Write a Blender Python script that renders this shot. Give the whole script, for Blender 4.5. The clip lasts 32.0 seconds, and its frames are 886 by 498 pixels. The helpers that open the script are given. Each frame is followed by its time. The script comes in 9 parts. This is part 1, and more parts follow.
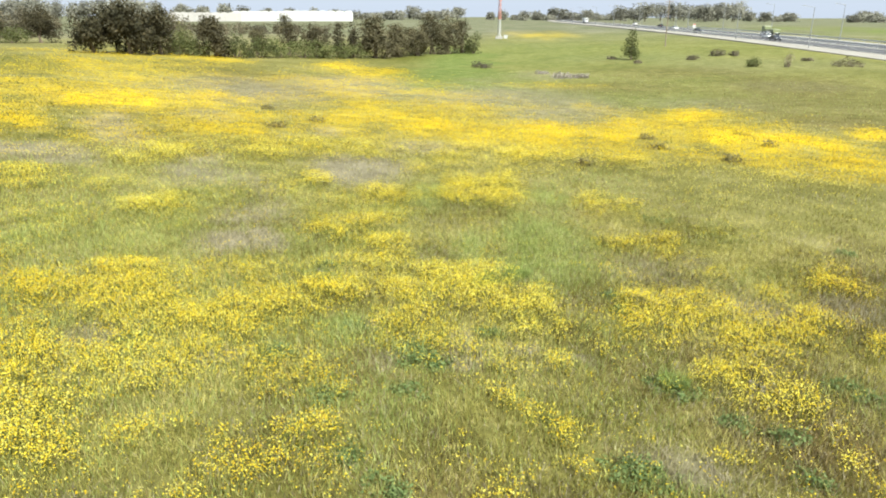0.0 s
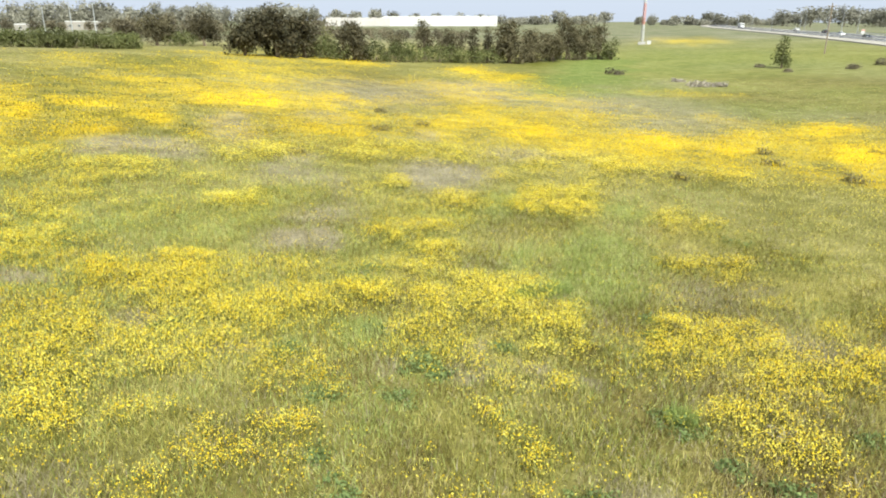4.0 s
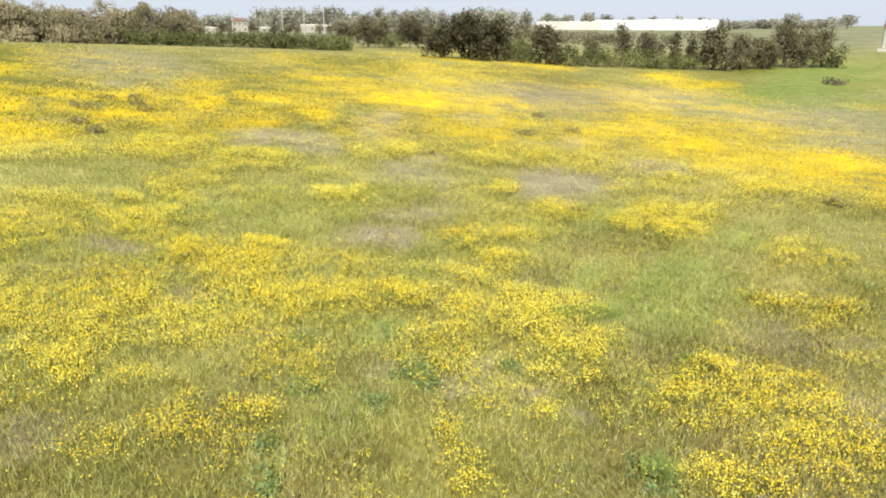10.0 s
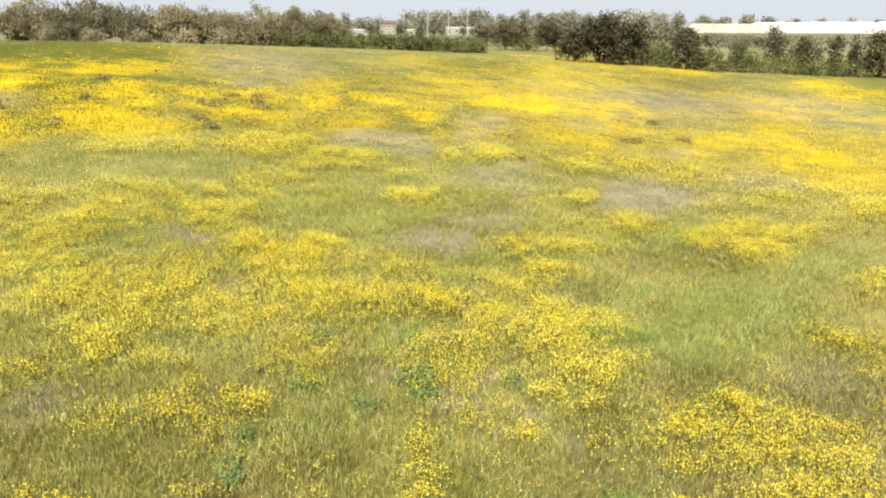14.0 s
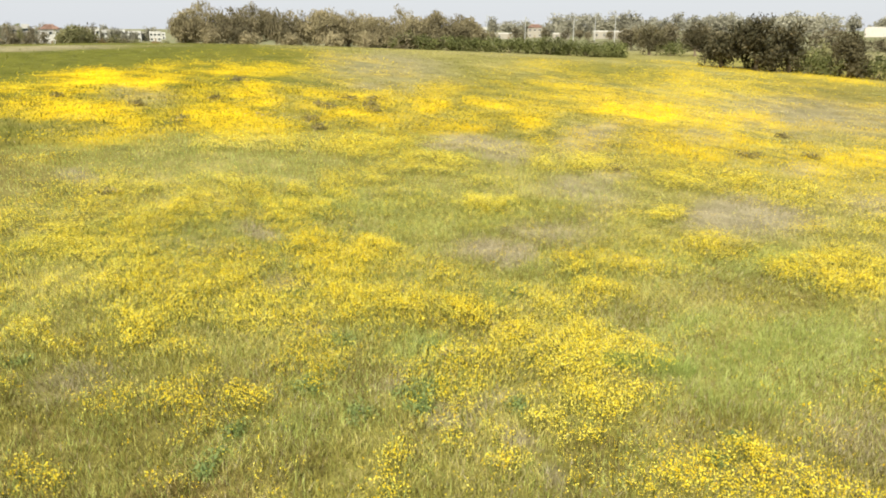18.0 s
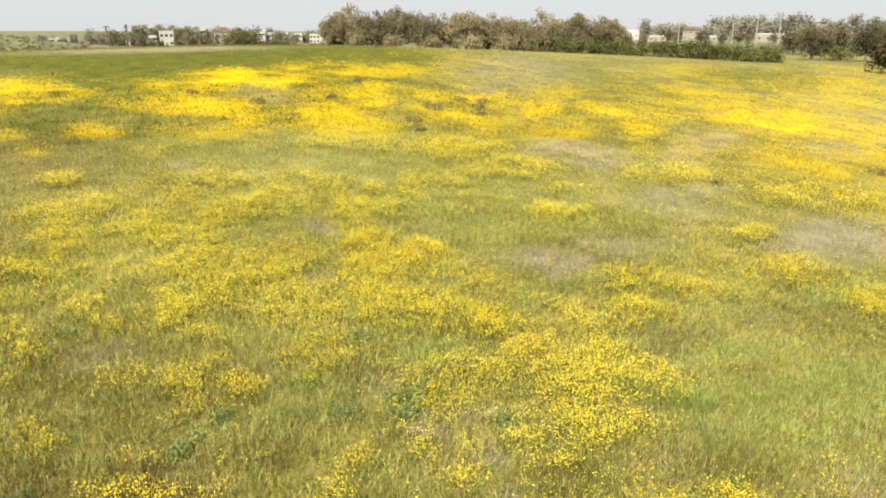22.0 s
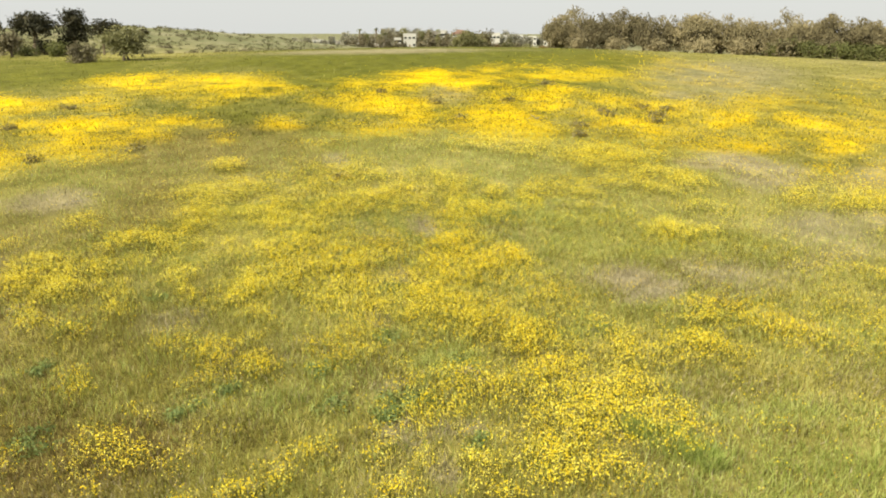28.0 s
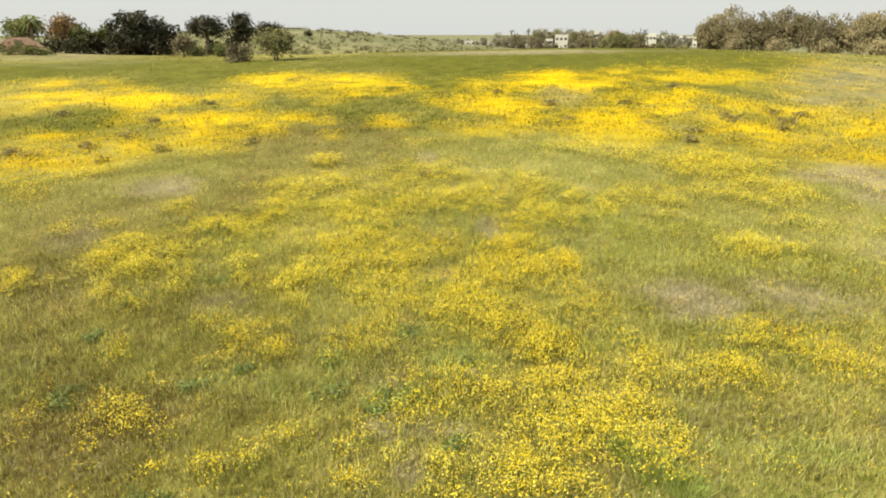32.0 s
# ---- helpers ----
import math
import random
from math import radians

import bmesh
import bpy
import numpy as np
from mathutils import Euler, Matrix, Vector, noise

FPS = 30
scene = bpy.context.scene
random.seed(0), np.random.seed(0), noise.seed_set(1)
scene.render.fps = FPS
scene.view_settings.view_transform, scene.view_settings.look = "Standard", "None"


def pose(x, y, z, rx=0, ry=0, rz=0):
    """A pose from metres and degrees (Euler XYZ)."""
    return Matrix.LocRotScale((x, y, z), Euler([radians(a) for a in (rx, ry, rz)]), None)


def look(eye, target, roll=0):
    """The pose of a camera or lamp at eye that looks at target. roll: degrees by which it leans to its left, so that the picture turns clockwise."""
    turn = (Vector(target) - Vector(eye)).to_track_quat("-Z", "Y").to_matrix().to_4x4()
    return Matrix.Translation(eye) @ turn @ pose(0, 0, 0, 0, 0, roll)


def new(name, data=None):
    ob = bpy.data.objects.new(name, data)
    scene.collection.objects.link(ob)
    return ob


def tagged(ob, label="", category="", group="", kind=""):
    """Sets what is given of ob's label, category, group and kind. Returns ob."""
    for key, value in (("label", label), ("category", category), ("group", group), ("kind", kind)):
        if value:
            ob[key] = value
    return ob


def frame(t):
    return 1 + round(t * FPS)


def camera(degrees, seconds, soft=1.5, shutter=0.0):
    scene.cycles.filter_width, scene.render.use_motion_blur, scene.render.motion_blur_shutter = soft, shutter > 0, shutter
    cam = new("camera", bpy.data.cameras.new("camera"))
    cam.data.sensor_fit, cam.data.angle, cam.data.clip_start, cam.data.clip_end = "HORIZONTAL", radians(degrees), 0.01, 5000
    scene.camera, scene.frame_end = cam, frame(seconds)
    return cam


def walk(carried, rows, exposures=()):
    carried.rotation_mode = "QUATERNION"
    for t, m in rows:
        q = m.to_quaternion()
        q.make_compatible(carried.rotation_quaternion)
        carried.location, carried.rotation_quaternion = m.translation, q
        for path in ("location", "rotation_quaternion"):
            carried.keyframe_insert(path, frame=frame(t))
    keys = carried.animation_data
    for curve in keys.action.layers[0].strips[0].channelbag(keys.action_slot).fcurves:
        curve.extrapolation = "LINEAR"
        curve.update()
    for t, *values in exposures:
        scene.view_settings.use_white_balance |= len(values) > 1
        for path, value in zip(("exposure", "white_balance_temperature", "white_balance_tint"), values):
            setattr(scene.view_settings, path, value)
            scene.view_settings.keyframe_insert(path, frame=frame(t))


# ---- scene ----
cam = camera(64.7, 32.0, 1.95)
PATH = [
    (0, (0.429, -0.211, 6.013), (0.348, 1.685, 5.381), 0.2),
    (1, (0.996, -0.164, 6.033), (0.82, 1.726, 5.404), 0.2),
    (2, (1.552, -0.088, 6.083), (1.283, 1.792, 5.456), 0.2),
    (3, (2.124, 0.036, 6.093), (1.764, 1.902, 5.47), 0.2),
    (3.5, (2.392, 0.109, 6.102), (1.984, 1.965, 5.48), 0.2),
    (5.5, (3.518, 0.496, 6.142), (2.933, 2.306, 5.524), 0.2),
    (6, (3.782, 0.614, 6.138), (3.155, 2.41, 5.521), 0.3),
    (7, (4.322, 0.864, 6.14), (3.603, 2.626, 5.525), 0.2),
    (8, (4.843, 1.131, 6.129), (4.043, 2.858, 5.515), 0.2),
    (9, (5.343, 1.439, 6.127), (4.461, 3.126, 5.513), 0.2),
    (10, (5.829, 1.74, 6.142), (4.864, 3.381, 5.528), 0.2),
    (11, (6.294, 2.098, 6.142), (5.249, 3.689, 5.529), 0.2),
    (12, (6.736, 2.498, 6.147), (5.615, 4.038, 5.536), 0.2),
    (13, (7.164, 2.862, 6.175), (5.968, 4.345, 5.566), 0.2),
    (14, (7.607, 3.252, 6.225), (6.335, 4.669, 5.616), 0.2),
    (14.5, (7.819, 3.464, 6.236), (6.512, 4.851, 5.628), 0.2),
    (16.5, (8.443, 4.377, 6.268), (7.01, 5.634, 5.664), 0.2),
    (17, (8.627, 4.62, 6.276), (7.16, 5.839, 5.672), 0.2),
    (18, (8.941, 5.142, 6.325), (7.407, 6.276, 5.723), 0.2),
    (19, (9.272, 5.689, 6.367), (7.683, 6.746, 5.766), 0.2),
    (20, (9.562, 6.232, 6.364), (7.924, 7.209, 5.764), 0.3),
    (21, (9.828, 6.822, 6.337), (8.14, 7.713, 5.739), 0.2),
    (22, (10.045, 7.426, 6.343), (8.31, 8.223, 5.746), 0.2),
    (23, (10.223, 8.049, 6.342), (8.447, 8.751, 5.745), 0.2),
    (24, (10.318, 8.705, 6.333), (8.506, 9.307, 5.737), 0.2),
    (25, (10.436, 9.322, 6.341), (8.594, 9.824, 5.746), 0.1),
    (25.5, (10.503, 9.637, 6.348), (8.648, 10.09, 5.753), 0.1),
    (27.5, (10.795, 10.865, 6.376), (8.902, 11.116, 5.784), 0.2),
    (28, (10.828, 11.177, 6.371), (8.929, 11.378, 5.779), 0.2),
    (29, (10.885, 11.837, 6.352), (8.976, 11.933, 5.761), 0.1),
    (30, (10.895, 12.48, 6.385), (8.985, 12.474, 5.794), 0.1),
    (31, (10.897, 13.101, 6.373), (8.989, 12.993, 5.783), 0.0),
    (32, (10.828, 13.752, 6.353), (8.928, 13.546, 5.763), -0.0),
]
walk(cam, [(t, look(eye, target, roll)) for t, eye, target, roll in PATH],
     [(0, 0.92, 6250, 0), (10, 0.94, 6650, 2), (20, 0.94, 7500, 2), (32, 0.86, 8100, -2)])

# ---- light ----
SUN_AZ, SUN_EL = 150.0, 46.0          # degrees clockwise from +y, and above the horizon
world = bpy.data.worlds.new("world")
scene.world = world
world.use_nodes = True
wn = world.node_tree.nodes
sky = wn.new("ShaderNodeTexSky")
sky.sky_type, sky.sun_disc = "NISHITA", False
sky.sun_elevation, sky.sun_rotation = radians(SUN_EL), radians(SUN_AZ)
sky.air_density, sky.dust_density, sky.ozone_density = 1.0, 1.2, 1.0
haze = wn.new("ShaderNodeMixRGB")                # a thin white haze over the whole sky
haze.inputs[0].default_value, haze.inputs[2].default_value = 0.94, (4.45, 4.70, 5.72, 1)
world.node_tree.links.new(sky.outputs[0], haze.inputs[1])
world.node_tree.links.new(haze.outputs[0], wn["Background"].inputs[0])
wn["Background"].inputs[1].default_value = 0.085
sun_data = bpy.data.lights.new("sun", "SUN")
sun_data.energy, sun_data.angle, sun_data.color = 4.8, radians(1.0), (1.0, 0.95, 0.86)
sun = new("sun", sun_data)
sun.matrix_world = look((0, 0, 60), (-math.sin(radians(SUN_AZ)) * 50, -math.cos(radians(SUN_AZ)) * 50, 60 - 50 * math.tan(radians(SUN_EL))))


# ---- materials ----
def nodes_of(name):
    m = bpy.data.materials.new(name)
    m.use_nodes = True
    return m, m.node_tree.nodes, m.node_tree.links, m.node_tree.nodes["Principled BSDF"]


def ramp(nodes, stops):
    r = nodes.new("ShaderNodeValToRGB")
    while len(r.color_ramp.elements) < len(stops):
        r.color_ramp.elements.new(0.5)
    for e, (at, col) in zip(r.color_ramp.elements, stops):
        e.position, e.color = at, (*col, 1)
    return r


def coat(name, col, rough=0.7, metal=0.0, grain=8.0, spread=0.25, bump=0.1):
    """Paint, concrete, plaster and the like: a colour with two scales of blotches and a fine relief."""
    m, n, l, b = nodes_of(name)
    co = n.new("ShaderNodeTexCoord")
    big, fine, mix = n.new("ShaderNodeTexNoise"), n.new("ShaderNodeTexNoise"), n.new("ShaderNodeMath")
    big.inputs["Scale"].default_value, fine.inputs["Scale"].default_value = grain * 0.1, grain
    for x in (big, fine):
        l.new(co.outputs["Object"], x.inputs["Vector"])
    mix.operation = "ADD"
    l.new(big.outputs[0], mix.inputs[0])
    l.new(fine.outputs[0], mix.inputs[1])
    half = n.new("ShaderNodeMath")
    half.operation = "MULTIPLY"
    half.inputs[1].default_value = 0.5
    l.new(mix.outputs[0], half.inputs[0])
    r = ramp(n, [(0.3, [c * (1 - spread) for c in col]), (0.7, [min(1, c * (1 + spread * 0.6)) for c in col])])
    l.new(half.outputs[0], r.inputs[0])
    l.new(r.outputs[0], b.inputs["Base Color"])
    b.inputs["Roughness"].default_value, b.inputs["Metallic"].default_value = rough, metal
    if bump:
        bp = n.new("ShaderNodeBump")
        bp.inputs["Strength"].default_value = bump
        l.new(fine.outputs[0], bp.inputs["Height"])
        l.new(bp.outputs[0], b.inputs["Normal"])
    return m


def plant(name, stops, patch=0.25, scale=0.4, through_leaf=0.35, rough=0.6, each=0.0, grain=1.0, tuft=0.0):
    """Leaves, blades and petals: each one takes its own tone, shifted by patches of the ground that it grows on."""
    m, n, l, b = nodes_of(name)
    geo, co, tex = n.new("ShaderNodeNewGeometry"), n.new("ShaderNodeTexCoord"), n.new("ShaderNodeTexNoise")
    tex.inputs["Scale"].default_value, tex.inputs["Detail"].default_value, tex.inputs["Roughness"].default_value = scale, 6, 0.6
    l.new(co.outputs["Object"], tex.inputs["Vector"])
    a = n.new("ShaderNodeMapRange")
    a.inputs[1].default_value, a.inputs[2].default_value = 0.3, 0.7
    a.inputs[3].default_value, a.inputs[4].default_value = -patch, patch
    l.new(tex.outputs[0], a.inputs[0])
    s = n.new("ShaderNodeMath")
    s.operation, s.use_clamp = "ADD", True
    own_tone = n.new("ShaderNodeMapRange")
    own_tone.inputs[3].default_value, own_tone.inputs[4].default_value = 0.5 - grain / 2, 0.5 + grain / 2
    l.new(geo.outputs["Random Per Island"], own_tone.inputs[0])
    small, step, both = n.new("ShaderNodeTexNoise"), n.new("ShaderNodeMapRange"), n.new("ShaderNodeMath")
    small.inputs["Scale"].default_value, small.inputs["Detail"].default_value = 9.0, 3
    l.new(co.outputs["Object"], small.inputs["Vector"])
    step.inputs[1].default_value, step.inputs[2].default_value = 0.3, 0.7
    step.inputs[3].default_value, step.inputs[4].default_value = -tuft, tuft
    l.new(small.outputs[0], step.inputs[0])
    both.operation = "ADD"
    l.new(a.outputs[0], both.inputs[0])
    l.new(step.outputs[0], both.inputs[1])
    l.new(own_tone.outputs[0], s.inputs[0])
    l.new(both.outputs[0], s.inputs[1])
    r0 = ramp(n, stops)
    l.new(s.outputs[0], r0.inputs[0])
    info, own = n.new("ShaderNodeObjectInfo"), n.new("ShaderNodeMapRange")
    own.inputs[3].default_value, own.inputs[4].default_value = 1 - each, 1 + each
    l.new(info.outputs["Random"], own.inputs[0])
    r = n.new("ShaderNodeVectorMath")
    r.operation = "SCALE"
    l.new(r0.outputs[0], r.inputs[0])
    l.new(own.outputs[0], r.inputs["Scale"])
    l.new(r.outputs[0], b.inputs["Base Color"])
    b.inputs["Roughness"].default_value = rough
    b.inputs["Specular IOR Level"].default_value = 0.25
    tr, mx = n.new("ShaderNodeBsdfTranslucent"), n.new("ShaderNodeMixShader")
    l.new(r.outputs[0], tr.inputs[0])
    mx.inputs[0].default_value = through_leaf
    l.new(b.outputs[0], mx.inputs[1])
    l.new(tr.outputs[0], mx.inputs[2])
    l.new(mx.outputs[0], n["Material Output"].inputs[0])
    return m


def ground_material():
    """Meadow soil and thatch: thin grass, dry litter and bare earth, greener where the field is sown, greyed far off by
    haze put into the colour.
    """
    m, n, l, b = nodes_of("meadow_ground")
    co = n.new("ShaderNodeTexCoord")
    lush_a, dry_a = n.new("ShaderNodeAttribute"), n.new("ShaderNodeAttribute")
    lush_a.attribute_name, dry_a.attribute_name = "lush", "dry"
    texs = []
    for sc, det in ((0.05, 6), (0.6, 8), (9.0, 6)):
        t = n.new("ShaderNodeTexNoise")
        t.inputs["Scale"].default_value, t.inputs["Detail"].default_value, t.inputs["Roughness"].default_value = sc, det, 0.65
        l.new(co.outputs["Object"], t.inputs["Vector"])
        texs.append(t)
    base = ramp(n, [(0.38, (0.118, 0.110, 0.030)), (0.5, (0.19, 0.175, 0.054)), (0.62, (0.285, 0.25, 0.098))])
    green = ramp(n, [(0.36, (0.066, 0.073, 0.009)), (0.64, (0.125, 0.126, 0.019))])
    tan = ramp(n, [(0.34, (0.165, 0.145, 0.092)), (0.66, (0.295, 0.26, 0.172))])
    s1, s2 = n.new("ShaderNodeMath"), n.new("ShaderNodeMath")
    s1.operation = "MULTIPLY_ADD"
    s1.inputs[1].default_value = 0.5
    l.new(texs[0].outputs[0], s1.inputs[0])
    s2.operation = "MULTIPLY"
    s2.inputs[1].default_value = 0.5
    l.new(texs[1].outputs[0], s2.inputs[0])
    l.new(s2.outputs[0], s1.inputs[2])
    l.new(s1.outputs[0], base.inputs[0])
    l.new(texs[1].outputs[0], green.inputs[0])
    l.new(texs[1].outputs[0], tan.inputs[0])
    m1, m2, m3 = n.new("ShaderNodeMixRGB"), n.new("ShaderNodeMixRGB"), n.new("ShaderNodeMixRGB")
    l.new(lush_a.outputs["Fac"], m1.inputs[0])
    l.new(base.outputs[0], m1.inputs[1])
    l.new(green.outputs[0], m1.inputs[2])
    l.new(dry_a.outputs["Fac"], m2.inputs[0])
    l.new(m1.outputs[0], m2.inputs[1])
    l.new(tan.outputs[0], m2.inputs[2])
    fresh_a, m7 = n.new("ShaderNodeAttribute"), n.new("ShaderNodeMixRGB")
    fresh_a.attribute_name = "fresh"
    young = ramp(n, [(0.36, (0.105, 0.135, 0.028)), (0.64, (0.185, 0.215, 0.062))])
    l.new(texs[1].outputs[0], young.inputs[0])
    l.new(fresh_a.outputs["Fac"], m7.inputs[0])
    l.new(m2.outputs[0], m7.inputs[1])
    l.new(young.outputs[0], m7.inputs[2])
    rust_a, m4 = n.new("ShaderNodeAttribute"), n.new("ShaderNodeMixRGB")
    rust_a.attribute_name = "russet"
    brown = ramp(n, [(0.34, (0.075, 0.058, 0.018)), (0.66, (0.155, 0.118, 0.042))])
    l.new(texs[1].outputs[0], brown.inputs[0])
    l.new(rust_a.outputs["Fac"], m4.inputs[0])
    # grey-olive of the far plain, with distance haze painted into it
    hazed_plain_a, m5 = n.new("ShaderNodeAttribute"), n.new("ShaderNodeMixRGB")
    hazed_plain_a.attribute_name = "plain"
    grey = ramp(n, [(0.36, (0.112, 0.12, 0.062)), (0.5, (0.155, 0.157, 0.09)), (0.64, (0.215, 0.203, 0.14))])
    l.new(texs[0].outputs[0], grey.inputs[0])
    l.new(hazed_plain_a.outputs["Fac"], m5.inputs[0])
    l.new(m7.outputs[0], m5.inputs[1])
    l.new(grey.outputs[0], m5.inputs[2])
    l.new(m5.outputs[0], m4.inputs[1])
    l.new(brown.outputs[0], m4.inputs[2])
    bloom_a, m6 = n.new("ShaderNodeAttribute"), n.new("ShaderNodeMixRGB")
    bloom_a.attribute_name = "bloom"
    petals = ramp(n, [(0.36, (0.54, 0.355, 0.008)), (0.64, (0.72, 0.53, 0.022))])
    l.new(texs[1].outputs[0], petals.inputs[0])
    l.new(bloom_a.outputs["Fac"], m6.inputs[0])
    l.new(m4.outputs[0], m6.inputs[1])
    l.new(petals.outputs[0], m6.inputs[2])
    m3.blend_type = "MULTIPLY"
    m3.inputs[0].default_value = 0.8
    fine = ramp(n, [(0.3, (0.55, 0.55, 0.55)), (0.65, (1.25, 1.25, 1.2))])
    l.new(texs[2].outputs[0], fine.inputs[0])
    l.new(m6.outputs[0], m3.inputs[1])
    l.new(fine.outputs[0], m3.inputs[2])
    l.new(m3.outputs[0], b.inputs["Base Color"])
    b.inputs["Roughness"].default_value = 0.95
    b.inputs["Specular IOR Level"].default_value = 0.1
    bp = n.new("ShaderNodeBump")
    bp.inputs["Strength"].default_value, bp.inputs["Distance"].default_value = 0.6, 0.15
    l.new(texs[2].outputs[0], bp.inputs["Height"])
    l.new(bp.outputs[0], b.inputs["Normal"])
    return m


M_GROUND = ground_material()
M_GRASS = plant("grass_blade", [(0.0, (0.15, 0.138, 0.030)), (0.4, (0.32, 0.304, 0.077)), (0.75, (0.46, 0.422, 0.132)), (1.0, (0.585, 0.522, 0.208))], 0.72, 0.24, 0.4, grain=0.8, tuft=0.45)
M_LUSH = plant("lush_blade", [(0.0, (0.215, 0.255, 0.063)), (0.6, (0.385, 0.43, 0.132)), (1.0, (0.51, 0.54, 0.205))], 0.35, 0.8, 0.4, grain=0.8, tuft=0.45)
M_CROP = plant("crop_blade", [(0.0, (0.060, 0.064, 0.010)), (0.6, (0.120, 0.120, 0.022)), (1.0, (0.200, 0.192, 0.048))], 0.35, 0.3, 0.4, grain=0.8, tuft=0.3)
M_DRY = plant("dry_blade", [(0.0, (0.22, 0.19, 0.115)), (0.5, (0.33, 0.29, 0.185)), (1.0, (0.47, 0.415, 0.285))], 0.25, 0.6, 0.3, grain=0.75, tuft=0.45)
M_PETAL = plant("yellow_petal", [(0.0, (0.60, 0.39, 0.006)), (0.25, (0.67, 0.495, 0.015)), (0.6, (0.76, 0.63, 0.05)), (1.0, (0.82, 0.745, 0.17))], 0.25, 0.11, 0.4, 0.55, grain=0.95, tuft=0.12)
M_RUSSET = plant("russet_blade", [(0.0, (0.07, 0.051, 0.015)), (0.5, (0.15, 0.112, 0.038)), (1.0, (0.29, 0.22, 0.09))], 0.3, 0.5, 0.3, tuft=0.45)
M_TUFT = plant("green_tuft", [(0.0, (0.19, 0.25, 0.06)), (0.6, (0.30, 0.37, 0.10)), (1.0, (0.46, 0.50, 0.18))], 0.2, 1.0, 0.4)
M_STEM = plant("flower_stem", [(0.0, (0.065, 0.07, 0.011)), (1.0, (0.23, 0.222, 0.048))], 0.2, 0.5, 0.3)
M_WEED = plant("dark_weed", [(0.0, (0.10, 0.148, 0.045)), (1.0, (0.26, 0.32, 0.115))], 0.2, 1.0, 0.35)
M_GOLD = plant("golden_petal", [(0.0, (0.54, 0.36, 0.003)), (0.5, (0.66, 0.495, 0.011)), (1.0, (0.73, 0.60, 0.045))], 0.3, 0.05, 0.5, 0.55)
M_TUSSOCK = plant("tussock_blade", [(0.0, (0.12, 0.108, 0.045)), (0.6, (0.22, 0.19, 0.08)), (1.0, (0.33, 0.28, 0.14))], 0.2, 0.8, 0.3)
M_THISTLE = plant("dead_thistle", [(0.0, (0.22, 0.19, 0.15)), (0.6, (0.34, 0.30, 0.25)), (1.0, (0.46, 0.42, 0.36))], 0.2, 0.8, 0.2)
M_ACACIA = plant("acacia_leaf", [(0.0, (0.062, 0.056, 0.030)), (0.5, (0.106, 0.092, 0.050)), (1.0, (0.168, 0.142, 0.078))], 0.4, 0.4, 0.3, 0.7, 0.28, 0.45)
M_EUC = plant("eucalyptus_leaf", [(0.0, (0.125, 0.109, 0.066)), (0.5, (0.215, 0.186, 0.112)), (1.0, (0.34, 0.285, 0.182))], 0.4, 0.3, 0.3, 0.7, 0.28, 0.45)
M_DARKLEAF = plant("dark_leaf", [(0.0, (0.030, 0.030, 0.015)), (0.6, (0.067, 0.059, 0.030)), (1.0, (0.127, 0.103, 0.055))], 0.4, 0.4, 0.2, 0.7, 0.28, 0.45)
M_PINE = plant("pine_needle", [(0.0, (0.016, 0.018, 0.010)), (0.6, (0.037, 0.036, 0.019)), (1.0, (0.075, 0.062, 0.034))], 0.4, 0.4, 0.15, 0.7, 0.2, 0.45)
M_GREENLEAF = plant("green_leaf", [(0.0, (0.068, 0.078, 0.026)), (0.6, (0.127, 0.138, 0.047)), (1.0, (0.215, 0.215, 0.085))], 0.4, 0.5, 0.3, 0.7, 0.3, 0.45)
M_OLIVE = plant("olive_leaf", [(0.0, (0.12, 0.122, 0.052)), (0.6, (0.195, 0.19, 0.09)), (1.0, (0.28, 0.26, 0.135))], 0.4, 0.6, 0.3, 0.7, 0.28, 0.45)
M_RUST = plant("rust_leaf", [(0.0, (0.10, 0.065, 0.03)), (0.6, (0.20, 0.125, 0.05)), (1.0, (0.28, 0.19, 0.09))], 0.3, 0.5, 0.25)
# far foliage: pale grey because distance haze is mixed into the leaf colour
M_HAZED = plant("hazed_far_leaf", [(0.0, (0.189, 0.186, 0.147)), (0.6, (0.260, 0.250, 0.198)), (1.0, (0.325, 0.307, 0.247))], 0.4, 0.1, 0.3, 0.7, 0.25, 0.45)
M_SCRUB = plant("scrub_twig", [(0.0, (0.09, 0.078, 0.048)), (0.6, (0.15, 0.13, 0.082)), (1.0, (0.22, 0.19, 0.13))], 0.4, 0.8, 0.2, 0.7, 0.28, 0.45)
M_DUNE = plant("dune_twig", [(0.0, (0.125, 0.122, 0.068)), (0.6, (0.175, 0.168, 0.095)), (1.0, (0.26, 0.24, 0.155))], 0.4, 0.8, 0.2, 0.7, 0.28, 0.45)
M_BARK = coat("bark", (0.17, 0.13, 0.09), 0.9, 0, 6, 0.4, 0.5)
M_WHITE = coat("white_plaster", (0.48, 0.475, 0.465), 0.8, 0, 1.5, 0.12)
M_CREAM = coat("cream_plaster", (0.27, 0.25, 0.22), 0.8, 0, 1.5, 0.15)
M_ROOF = coat("red_tile", (0.30, 0.185, 0.145), 0.8, 0, 3, 0.3, 0.4)
M_SHEET = coat("white_sheeting", (0.56, 0.55, 0.545), 0.5, 0, 0.6, 0.1)
M_DUSTY = coat("dusty_sheeting", (0.44, 0.415, 0.395), 0.7, 0, 0.6, 0.2)
M_ASPHALT = coat("asphalt", (0.085, 0.083, 0.085), 0.9, 0, 2.0, 0.25)
M_GRAVEL = coat("gravel", (0.33, 0.30, 0.255), 0.95, 0, 2.0, 0.2)
